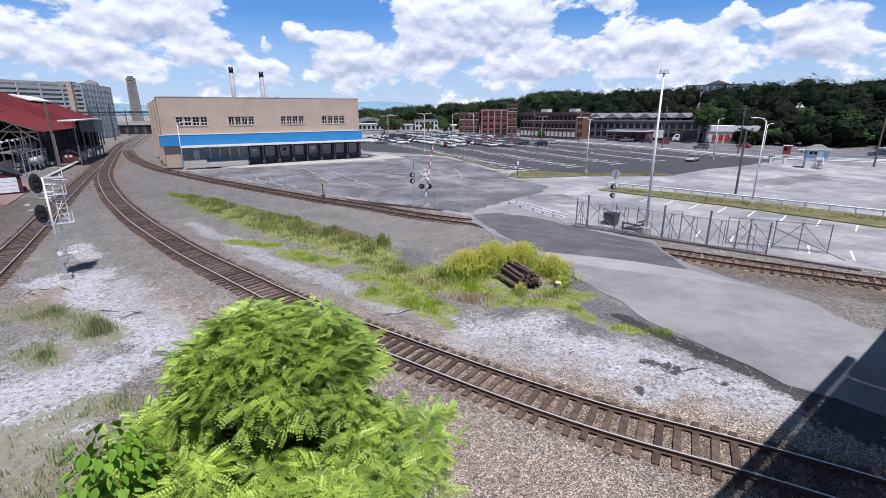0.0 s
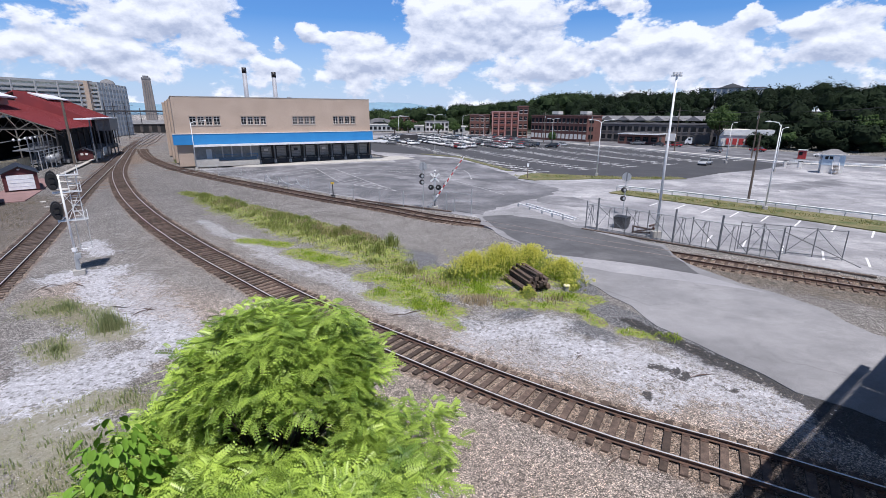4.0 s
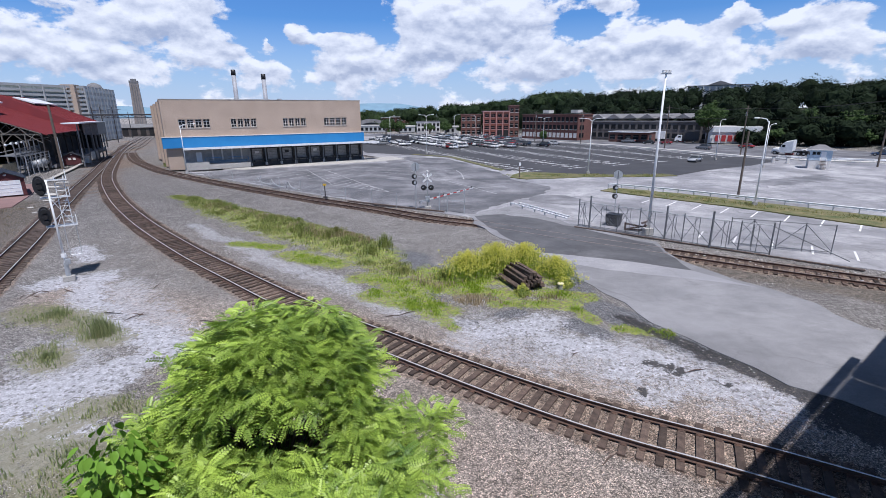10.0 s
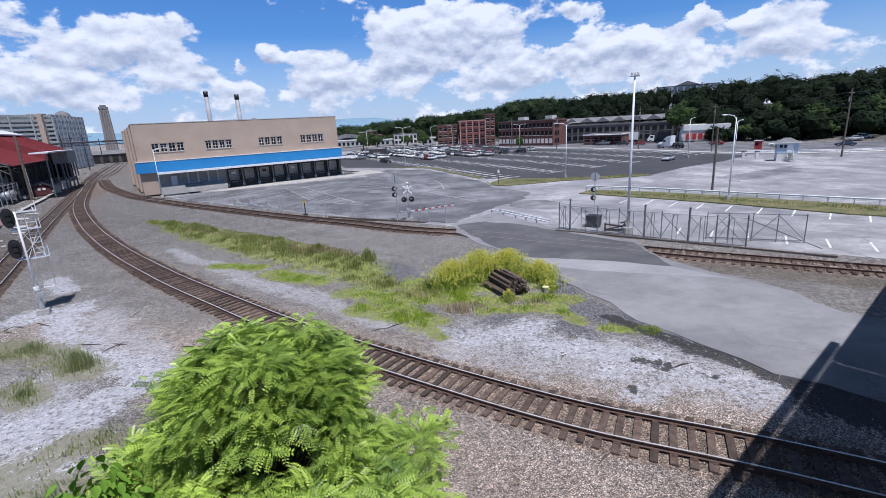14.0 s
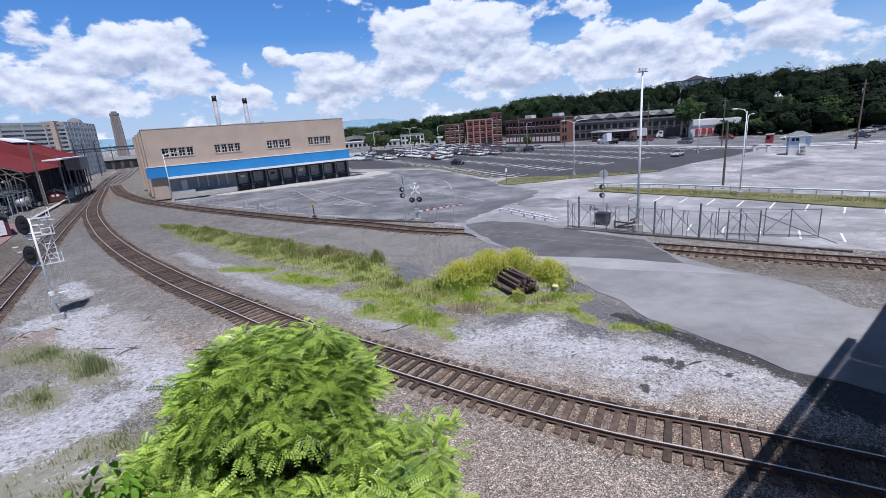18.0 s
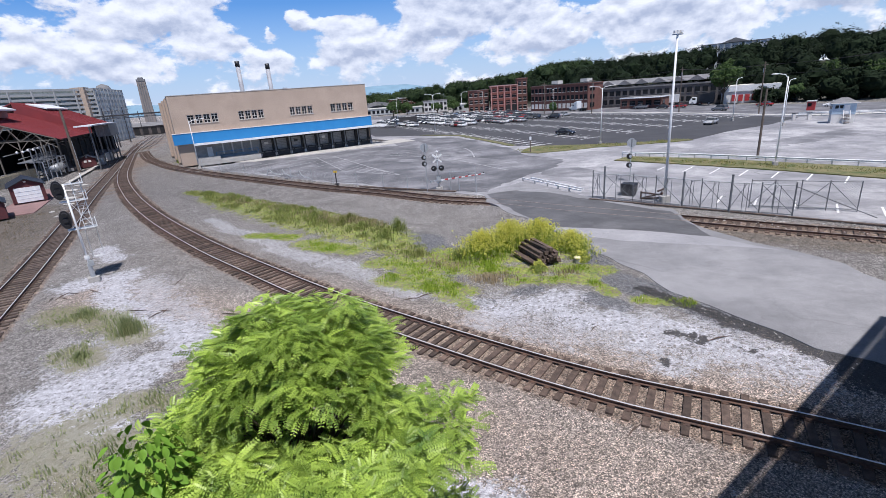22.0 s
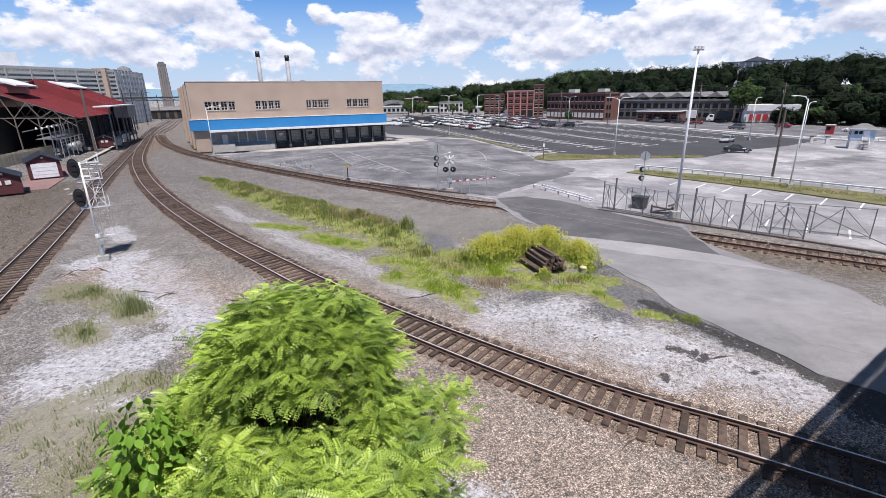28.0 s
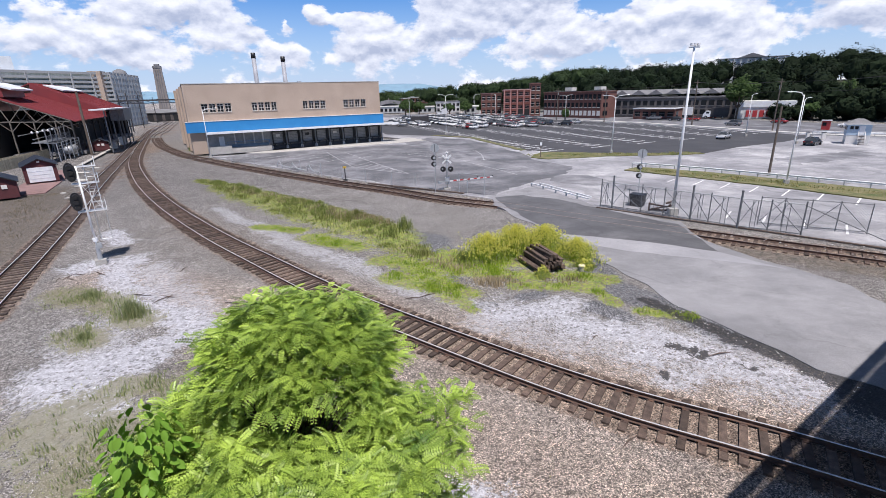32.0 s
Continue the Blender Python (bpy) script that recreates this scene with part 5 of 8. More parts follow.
# ---- crossing, fences, poles ----
def round_sign(x, y, h, z1, z2, rz):
    s = thing("crossing_sign", pose(x, y, 0, 0, 0, rz), "grey sign back on a post with two black discs", "sign", "crossing signs")
    part("post", Shape().tube([(0, 0, -0.1), (0, 0, h - 0.3)], 0.045, 8), GALV, s)
    part("sign_plate", Shape().loft([[(0.46 * math.cos(a), y0, h + 0.46 * math.sin(a)) for a in (math.pi / 8 + math.pi / 4 * i for i in range(8))] for y0 in (-0.03, -0.015)]), GALV, s, "grey back of an eight-sided sign")
    part("bracket", Shape().box((0, -0.05, h), (0.1, 0.04, 0.8)), FENCE_GREY, s)
    for z in (z1, z2):
        disc = part("disc", Shape().loft([[(-0.14 + 0.27 * math.cos(a) * k, yy, z + 0.27 * math.sin(a) * k) for a in (2 * math.pi * i / 16 for i in range(16))] for yy, k in ((-0.12, 0.8), (-0.06, 1.0), (0.06, 1.0))]), BLACK, s, "black signal disc seen from behind")
        part("disc_centre", Shape().loft([[(-0.06 + 0.13 * math.cos(a), yy, z + 0.16 * math.sin(a)) for a in (2 * math.pi * i / 12 for i in range(12))] for yy in (-0.15, -0.118)]), GALV, disc)


round_sign(-2.77, 49.1, 4.5, 3.5, 2.85, 0)
round_sign(17.74, 47.0, 3.75, 2.45, 1.58, -12)

gate = thing("crossing_gate", pose(-1.55, 49.3, 0), "level crossing signal with crossbuck, lamps and gate arm", "crossing gate")
part("pedestal", Shape().box((0, 0, 0.12), (0.7, 0.7, 0.3), 0, 0.05), CONCRETE, gate)
part("post", Shape().tube([(0, 0, 0.2), (0, 0, 3.9)], [0.075, 0.06], 10), GALV, gate, "", True)
part("machine_case", Shape().box((0, 0.12, 1.02), (0.46, 0.5, 0.62), 0, 0.05), GALV, gate, "gate machine case")
part("bell", Shape().ball((0.02, 0, 3.98), (0.13, 0.13, 0.11)), WHITE_METAL, gate, "white bell", True)
for a in (-1, 1):
    part("crossbuck", Shape().beam((-0.46 * a, -0.12, 3.72), (0.46 * a, -0.12, 2.9), 0.05, 0.17), WHITE_METAL, gate, "white crossbuck blade")
part("lamp_bar", Shape().beam((-0.42, 0, 2.28), (0.42, 0, 2.28), 0.08, 0.08), BLACK, gate)
for x, y in ((-0.4, -0.12), (0.4, -0.12)):
    lamp = part("flasher", Shape().loft([[(x + 0.29 * math.cos(a) * k, yy, 2.28 + 0.29 * math.sin(a) * k) for a in (2 * math.pi * i / 18 for i in range(18))] for yy, k in ((y - 0.03, 0.95), (y, 1.0), (y + 0.04, 1.0))]), BLACK, gate, "black round flasher")
    part("lamp_body", Shape().tube([(x, y - 0.22, 2.28), (x, y, 2.28)], 0.13, 12), BLACK, lamp)
    part("lens_ring", Shape().tube([(x - 0.06, y - 0.25, 2.34), (x - 0.06, y - 0.22, 2.34)], 0.07, 10), GALV, lamp)
gate_arm = part("gate_arm", Shape().beam((-0.9, 0, 0), (0.3, 0, 0), 0.08, 0.1), GALV, gate, "striped gate arm")
part("counterweight", Shape().box((-0.85, 0, -0.05), (0.26, 0.2, 0.26), 0, 0.04), GALV, gate_arm)
for k in range(13):
    x0 = 0.3 + k * 0.4
    h = 0.15 - 0.005 * k
    part("arm_stripe", Shape().beam((x0, 0, 0), (x0 + 0.4, 0, 0), 0.045, h), RED_STRIPE if k % 2 else WHITE_METAL, gate_arm)
for x in (1.9, 3.6, 5.4):
    part("arm_lamp", Shape().box((x, 0, 0.14), (0.1, 0.1, 0.12), 0, 0.02), BLACK, gate_arm)


def chain_mesh(shape, p, q, h, step=0.16, r=0.004):
    """Crossed wires of a chain-link panel from p to q."""
    p, q = Vector(p), Vector(q)
    far = (q - p).length
    way, side = (q - p).normalized(), Vector((-(q - p).y, (q - p).x, 0)).normalized()
    n = int((far + h) / step)
    for k in range(n):
        for sign in (1, -1):
            a0 = k * step - h
            lo, hi = max(0.0, a0), min(far, a0 + h)
            if hi - lo < 0.05:
                continue
            z0, z1 = lo - a0, hi - a0
            if sign < 0:
                z0, z1 = h - z0, h - z1
            a, b = p + way * lo + Vector((0, 0, z0)), p + way * hi + Vector((0, 0, z1))
            off = side * r
            up = Vector((0, 0, r))
            shape.add([a - off, a + off, b + off, b - off, a - up, a + up, b + up, b - up], [(0, 1, 2, 3), (4, 5, 6, 7)])


def post_tube(parent, x, y, h, r=0.045, material=None):
    ob = part("post", Shape().tube([(x, y, -0.3), (x, y, h)], r, 8), material or FENCE_GREY, parent)
    part("cap", Shape().ball((x, y, h), (r * 1.25, r * 1.25, r)), material or FENCE_GREY, ob)
    return ob


def make_gates():
    f = thing("chain_link_gates", Matrix(), "long chain-link gates with diagonal braces beside the siding", "fence")
    stops = [(12.24, 40.84, 2.4, 0.05), (13.05, 40.25, 2.75, 0.075), (14.9, 38.6, 2.3, 0.04), (16.2, 37.25, 2.3, 0.04), (17.65, 35.75, 2.7, 0.075), (18.6, 34.9, 2.3, 0.04), (20.0, 33.5, 2.7, 0.075), (21.5, 32.5, 2.25, 0.045), (23.0, 31.3, 2.35, 0.05)]
    for x, y, h, r in stops:
        post_tube(f, x, y, h, r)
    for (ax, ay, ah, _), (bx, by, bh, _) in zip(stops, stops[1:]):
        panel = part("top_rail", Shape().tube([(ax, ay, 2.15), (bx, by, 2.15)], 0.032, 6), GALV, f)
        part("bottom_rail", Shape().tube([(ax, ay, 0.14), (bx, by, 0.14)], 0.032, 6), FENCE_GREY, f)
        part("brace", Shape().tube([(ax, ay, 2.1), (bx, by, 0.2)], 0.025, 6), FENCE_GREY, panel)
        wires = Shape()
        chain_mesh(wires, (ax, ay, 0.14), (bx, by, 0.14), 2.0)
        tagged(part("chain_link", wires, GALV, panel, "fine wire mesh"), kind="stuff")
    # the open leaf that stands back from the line
    leaf = [(21.9, 34.3), (23.2, 33.7), (24.6, 33.0), (26.0, 32.3), (27.5, 31.5)]
    for k, (x, y) in enumerate(leaf):
        post_tube(f, x, y, 2.1, 0.035)
    for k, ((ax, ay), (bx, by)) in enumerate(zip(leaf, leaf[1:])):
        panel = part("top_rail", Shape().tube([(ax, ay, 2.05), (bx, by, 2.05)], 0.03, 6), FENCE_GREY, f)
        part("bottom_rail", Shape().tube([(ax, ay, 0.15), (bx, by, 0.15)], 0.03, 6), FENCE_GREY, f)
        part("brace", Shape().tube([(ax, ay, 2.0 if k % 2 else 0.2), (bx, by, 0.2 if k % 2 else 2.0)], 0.025, 6), FENCE_GREY, panel)
        wires = Shape()
        chain_mesh(wires, (ax, ay, 0.15), (bx, by, 0.15), 1.9)
        tagged(part("chain_link", wires, GALV, panel, "fine wire mesh"), kind="stuff")
    part("stay", Shape().tube([(23.0, 31.4, 2.1), (26.6, 28.9, 0.3)], 0.035, 6), FENCE_GREY, f, "long slanting stay")
    part("gate_track", Shape().beam((11.8, 40.4, 0.03), (26.8, 27.9, 0.03), 0.2, 0.08), TIE_PALE, f, "old timber sill under the gates")
    for (ax, ay, _, _), (bx, by, _, _) in zip(stops, stops[1:]):
        for s in (0.42, 0.58):
            post_tube(f, ax + (bx - ax) * s, ay + (by - ay) * s + 0.05, 2.15, 0.022)
        part("brace", Shape().tube([(ax, ay + 0.04, 0.2), (ax + (bx - ax) * 0.5, ay + (by - ay) * 0.5 + 0.04, 2.1)], 0.02, 6), FENCE_GREY, f)
    post_tube(f, 29.9, 27.4, 2.0, 0.045)


make_gates()


def make_line_fence():
    f = thing("line_fence", Matrix(), "low leaning chain-link fence along the siding", "fence")
    ends = [(-44.0, 82.0), (-38.2, 76.6), (-32.0, 71.4), (-25.7, 66.2), (-22.1, 63.3), (-18.4, 60.4), (-15.0, 57.8), (-11.5, 55.1), (-8.0, 52.5), (-5.0, 50.3), (-2.8, 48.8)]
    for x, y in ends:
        post_tube(f, x, y, 1.6, 0.03, GALV)
    wires = Shape()
    for (ax, ay), (bx, by) in zip(ends, ends[1:]):
        chain_mesh(wires, (ax, ay, 0.02), (bx, by, 0.02), 1.4, 0.3, 0.003)
    tagged(part("chain_link", wires, GALV, f, "fine wire mesh"), kind="stuff")
    g = thing("pipe_fence", Matrix(), "galvanised pipe fence beside the crossing", "fence")
    for x, y, h in ((-0.3, 48.2, 2.0), (0.55, 47.6, 1.5), (2.25, 46.4, 2.55)):
        post_tube(g, x, y, h, 0.04, GALV)
    for z, x0, y0 in ((2.0, -0.3, 48.2), (1.25, 0.55, 47.6)):
        part("pipe", Shape().tube([(x0, y0, z), (2.25, 46.4, z)], 0.025, 6), GALV, g)
    part("timber_kerb", Shape().beam((-11.0, 54.0, 0.06), (0.2, 47.3, 0.06), 0.22, 0.16), TIE_PALE, g)
    return f


make_line_fence()


def make_guard_rail(name, pts, label, white=False, h=0.72, wide=0.1):
    g = thing(name, Matrix(), label, "guard rail", "guard rails")
    path = [(x, y) for x, y in pts]
    profile = [(0.0, h - wide), (0.06, h - wide * 0.7), (0.02, h), (0.06, h + wide * 0.7), (0.0, h + wide), (-0.03, h + wide), (-0.03, h - wide)]
    rings = []
    for k, (x, y) in enumerate(path):
        a, b = path[max(k - 1, 0)], path[min(k + 1, len(path) - 1)]
        n = Vector((b[1] - a[1], a[0] - b[0], 0)).normalized()
        rings.append([(x + n.x * u, y + n.y * u, z) for u, z in profile])
    part("rail", Shape().loft(rings), WHITE_METAL if white else GALV, g, "pale corrugated beam")
    for (ax, ay), (bx, by) in zip(path, path[1:]):
        n = max(1, round(math.hypot(bx - ax, by - ay) / 1.9))
        for k in range(n):
            part("post", Shape().box((ax + (bx - ax) * k / n, ay + (by - ay) * k / n, h * 0.5), (0.1, 0.12, h), math.atan2(by - ay, bx - ax)), GALV, g)


make_guard_rail("guard_rail", [(7.6, 50.8), (9.5, 47.0), (11.7, 42.6)], "white steel guard rail beside the access road", True, h=0.3, wide=0.06)
make_guard_rail("guard_rail", [(8.6, 51.2), (10.4, 47.4), (12.2, 43.6)], "white steel guard rail beside the access road", True, h=0.22, wide=0.06)
make_guard_rail("guard_rail", [(22.6, 63.0), (29.3, 57.4), (36.9, 49.4), (42.6, 43.6), (58.0, 27.5), (76.0, 9.0)], "white steel guard rail along the grass strip", True, 0.46, 0.15)


def lamp_post(x, y, h, arms, rz, label="white lamp post on the parking lot", reach=1.5):
    p = thing("lamp_post", pose(x, y, 0, 0, 0, rz), label, "street lamp", "lamp posts of the lot")
    part("base", Shape().box((0, 0, 0.2), (0.5, 0.5, 0.5), 0, 0.08), CONCRETE, p)
    part("shaft", Shape().tube([(0, 0, 0.4), (0, 0, h - 0.3)], [0.08, 0.045], 10), WHITE_METAL, p, "", True)
    for a in arms:
        arm = part("arm", Shape().tube([(0, 0, h - 0.5), (a * reach * 0.3, 0, h - 0.12), (a * reach, 0, h)], [0.05, 0.045, 0.035], 8), WHITE_METAL, p, "curved white arm", True)
        part("lamp_head", Shape().ball((a * (reach + 0.3), 0, h), (0.34, 0.12, 0.07), 10, 5), WHITE_METAL, arm, "", True)
    return p


for x, y, h, arms, rz in ((24.1, 77.2, 8.9, (-1, 1), -17), (57.4, 99.0, 8.2, (1,), 20), (57.8, 84.5, 7.6, (1,), 15), (33.5, 49.2, 9.1, (-1,), -25), (33.1, 156.0, 8.4, (-1, 1), -12), (-3.9, 121.3, 9.6, (-1, 1), 5),
                          (-19.4, 180.0, 9.2, (1,), 0), (4.2, 163.4, 9.4, (1,), 0), (13.6, 196.0, 9.2, (-1,), 0), (-45.4, 83.5, 8.5, (1,), 28)):
    lamp_post(x, y, h, arms, rz, reach=1.9 if x < -40 else 0.8 if 30 < x < 60 and y < 110 else 1.4)


def make_flood_pole():
    p = thing("flood_light_pole", pose(17.06, 37.5, 0), "tall white pole with flood lights behind the gates", "street lamp")
    part("base", Shape().box((0, 0, 0.25), (0.7, 0.7, 0.6), 0, 0.1), CONCRETE, p)
    part("shaft", Shape().tube([(0, 0, 0.4), (0, 0, 12.6)], [0.115, 0.07], 12), WHITE_METAL, p, "", True)
    part("cross_arm", Shape().beam((-0.4, 0, 12.55), (0.4, 0, 12.55), 0.08, 0.08), GALV, p)
    for x in (-0.32, 0.0, 0.32):
        part("flood_light", Shape().box((x * 0.7, -0.08, 12.72), (0.2, 0.26, 0.17), 0, 0.05), WHITE_METAL, p)


make_flood_pole()
u = thing("utility_pole", pose(34.85, 54.3, 0), "dark weathered wooden pole by the grass strip", "pole")
part("shaft", Shape().tube([(0, 0, -0.3), (0, 0, 7.6)], [0.14, 0.10], 9), WOOD_POLE, u)
for x, y, h in ((61.1, 130.3, 11.5), (44.3, 152.0, 10.5), (68.5, 108.5, 11.0), (33.5, 172.0, 10.5), (78.0, 84.0, 12.0), (96.0, 52.0, 12.0)):
    u = thing("utility_pole", pose(x, y, 0, 0, 0, 28), "wooden utility pole along the street", "pole", "utility poles")
    part("shaft", Shape().tube([(0, 0, -0.3), (0, 0, h)], [0.17, 0.12], 8), WOOD_POLE, u)
    part("cross_arm", Shape().beam((-1.1, 0, h - 0.7), (1.1, 0, h - 0.7), 0.1, 0.12), WOOD_POLE, u)
    part("transformer", Shape().tube([(0.25, 0.2, h - 2.2), (0.25, 0.2, h - 1.4)], 0.2, 10), GALV, u)
wires = thing("overhead_wires", Matrix(), "thin black wires between the street poles", "cable")
for dz, du in ((-0.6, -0.9), (-0.6, 0.9), (-2.6, 0.0)):
    chain = [(33.5, 172.0, 10.5), (44.3, 152.0, 10.5), (61.1, 130.3, 11.5), (68.5, 108.5, 11.0), (78.0, 84.0, 12.0), (96.0, 52.0, 12.0)]
    for (ax, ay, ah), (bx, by, bh) in zip(chain, chain[1:]):
        pts = [(ax + (bx - ax) * s / 8 + du * 0.87, ay + (by - ay) * s / 8 + du * 0.49, ah + (bh - ah) * s / 8 + dz - 0.5 * math.sin(math.pi * s / 8)) for s in range(9)]
        part("cable", Shape().tube(pts, 0.025, 4), BLACK, wires)

# switch stand, bin, rusty frame
s = thing("switch_stand", pose(-14.4, 57.0, 0), "black switch stand with a yellow top", "switch stand")
part("post", Shape().tube([(0, 0, 0), (0, 0, 1.45)], 0.06, 8), BLACK, s)
YELLOW = surface("yellow_paint", (0.62, 0.42, 0.06), (0.5, 0.33, 0.05), 3, 0.6, 0.05, 30)
part("target", Shape().box((0, 0, 1.55), (0.42, 0.1, 0.24), 0, 0.03), YELLOW, s, "yellow target")
part("foot", Shape().box((0, 0, 0.06), (0.5, 0.4, 0.12), 0, 0.05), DARK_STEEL, s)
b = thing("waste_bin", pose(15.45, 40.9, -0.01, 0, 0, -38), "dark square bin behind the gates", "bin")
part("body", Shape().loft([[(-0.5, -0.42, 0), (0.5, -0.42, 0), (0.5, 0.42, 0), (-0.5, 0.42, 0)], [(-0.58, -0.5, 1.0), (0.58, -0.5, 1.0), (0.58, 0.5, 1.0), (-0.58, 0.5, 1.0)]]), DARK_STEEL, b)
part("lid", Shape().box((0, 0, 1.03), (1.24, 1.08, 0.07), 0, 0.06), BLACK, b)
r = thing("rusty_frame", pose(16.6, 38.8, -0.01, 0, 0, -38), "rusty iron frame lying by the gates", "scrap metal")
for p, q in (((-0.8, -0.3, 0), (-0.8, -0.3, 0.7)), ((0.8, -0.3, 0), (0.8, -0.3, 0.8)), ((-0.8, -0.3, 0.6), (0.8, -0.3, 0.5)), ((-0.8, 0.4, 0), (0.8, 0.4, 0.5)), ((-0.8, -0.3, 0.1), (0.8, 0.4, 0.1)), ((0.5, -0.3, 0.8), (0.9, 0.5, 0.9))):
    part("bar", Shape().beam(p, q, 0.14, 0.12), RUST, r)


# ---- booth ----
def make_booth():
    b = thing("parking_booth", pose(66.4, 83.0, -0.01, 0, 0, -30) @ Matrix.Diagonal((0.76, 0.76, 0.86, 1.0)), "raised blue-grey parking booth with a hip roof and stairs", "booth")
    BLUE_WALL = surface("pale_blue_boards", (0.42, 0.52, 0.62), (0.36, 0.45, 0.54), 0.8, 0.7, 0.05, 14)
    part("skirt", Shape().box((0, 0, 0.85), (4.0, 3.2, 1.7)), WHITE_TRIM, b, "whitewashed lower wall")
    part("cabin", Shape().box((0, 0, 2.75), (4.1, 3.3, 2.1)), BLUE_WALL, b, "pale blue upper wall")
    part("door", Shape().box((0.5, -1.68, 2.55), (0.95, 0.06, 1.75)), WHITE_METAL, b)
    for x in (-1.3, -0.5):
        part("window", Shape().box((x, -1.68, 3.1), (0.6, 0.06, 0.6)), PANE, b)
    for y in (-0.8, 0.8):
        part("window", Shape().box((-2.07, y, 3.0), (0.06, 0.9, 0.7)), PANE, b)
    ring = [(-2.5, -2.1, 3.8), (2.5, -2.1, 3.8), (2.5, 2.1, 3.8), (-2.5, 2.1, 3.8)]
    part("roof", Shape().add([*ring, (-0.6, 0, 4.75), (0.6, 0, 4.75)], [(0, 1, 5, 4), (1, 2, 5), (2, 3, 4, 5), (3, 0, 4), (3, 2, 1, 0)]), GREY_ROOF, b, "grey hipped roof")
    part("fascia", Shape().box((0, 0, 3.78), (5.02, 4.22, 0.14)), WHITE_TRIM, b)
    for k in range(6):
        part("step", Shape().box((0.5, -1.9 - 0.28 * k, 1.5 - 0.26 * k), (1.1, 0.3, 0.07)), WOOD_POLE, b)
    for x in (-0.1, 1.1):
        part("stair_rail", Shape().beam((x, -1.75, 2.4), (x, -3.4, 0.9), 0.06, 0.08), WHITE_TRIM, b)
        part("stair_post", Shape().beam((x, -3.35, 0), (x, -3.35, 1.0), 0.08, 0.08), WHITE_TRIM, b)


make_booth()
for x, y, w in ((66.6, 90.6, 1.5), (64.6, 91.8, 1.2)):
    k = thing("ticket_box", pose(x, y, 0, 0, 0, -20), "white barrier box beside the booth", "barrier box", "barrier boxes by the booth")
    part("body", Shape().box((0, 0, 0.6), (w * 0.4, 0.5, 1.2), 0, 0.05), WHITE_TRIM, k)
    part("cap", Shape().box((0, 0, 1.25), (w * 0.46, 0.58, 0.1), 0, 0.04), DARK_STEEL, k)
    part("barrier_bar", Shape().beam((0, 0, 1.0), (-1.8, 0, 1.0), 0.06, 0.1), WHITE_METAL, k)
k = thing("street_kiosk", pose(80.6, 109.6, 0.03, 0, 0, -42), "small red street kiosk with a white roof behind the kerb", "kiosk")
part("body", Shape().box((0, 0, 0.95), (1.5, 1.1, 1.9), 0, 0.05), RED_STRIPE, k, "red panelled body")
part("roof", Shape().box((0, 0, 1.98), (1.8, 1.4, 0.14), 0, 0.06), WHITE_METAL, k)
part("window", Shape().box((-0.25, -0.56, 1.2), (0.7, 0.04, 0.7)), PANE, k)


# ---- the lots ----
def stripes(name, rows, wide, label, paint=PAINT):
    s = Shape()
    for (ax, ay), (bx, by), z in rows:
        n = Vector((ay - by, bx - ax, 0)).normalized() * wide / 2
        s.add([(ax - n.x, ay - n.y, z), (bx - n.x, by - n.y, z), (bx + n.x, by + n.y, z), (ax + n.x, ay + n.y, z)], [(0, 1, 2, 3)])
    ob = structure(name, s, paint, label, "road marking")
    return ob


SV, SU = Vector((-0.38, 0.925)), Vector((0.84, 0.54))
rows = []
for r in range(7):
    base = Vector((15.5, 82.0)) + Vector((9.2 * r, 5.9 * r))
    if r:
        base = base - SV * (1.3 * r)
    first, last = (0, 44) if r < 2 else (0, 40 - 2 * r)
    for k in range(first, last):
        p = base + SV * (2.75 * k)
        inside = p.x * 0.87 + p.y * 0.49 < 116 and (p - Vector((20, 78))).dot(Vector((0.9, 0.45))) > -60
        if not inside:
            continue
        rows.append((tuple(p - SU * 2.6), tuple(p + SU * 2.6), 0.017))
    if r < 5:
        rows.append((tuple(base), tuple(base + SV * (2.75 * (last - 1))), 0.018))
stripes("trim_stall_lines", rows, 0.24, "white stall lines on the dark lot")
rows = []
for k in range(10):
    a = Vector((22.4, 51.6)) + Vector((1.82, -1.95)) * k
    rows.append((tuple(a), tuple(a + Vector((2.35, 2.5))), -0.011))
for k in range(8):
    a = Vector((20.6, 36.2)) + Vector((1.9, -1.55)) * k
    rows.append((tuple(a), tuple(a + Vector((1.6, 2.2))), -0.011))
stripes("trim_side_stalls", rows, 0.14, "faded white stall lines beside the gates")
rows = [((-22.0, 87.4), (-9.3, 64.3), 0.012), ((-16.4, 67.7), (-7.0, 60.9), 0.012), ((-25.2, 87.4), (-16.5, 69.0), 0.012), ((-13, 70.9), (-7.0, 60.9), 0.013)]
for k in range(7):
    t = k / 7
    rows.append(((-16.4 + 9.0 * t, 67.7 - 6.5 * t), (-14.4 + 7.2 * t, 72.2 - 10.0 * t), 0.011))
for k in range(9):
    rows.append(((-40 + 2.6 * k, 82 - 1.2 * k), (-37 + 2.7 * k, 85.5 - 0.6 * k), 0.012))
for k in range(7):
    rows.append(((-12 + 1.9 * k, 84 - 2.0 * k), (-7 + 1.9 * k, 85 - 2.0 * k), 0.012))
rows += [((-14.0, 118.0), (-5.5, 118.5), 0.03), ((-10.9, 82.7), (-1.3, 74.9), 0.012), ((-1.3, 74.9), (6.9, 58.4), 0.012), ((-1.0, 82.5), (1.1, 84.6), 0.012), ((1.1, 84.6), (2.5, 84.6), 0.012), ((2.5, 84.6), (3.3, 79.3), 0.012), ((3.3, 79.3), (3.4, 72.4), 0.012)]
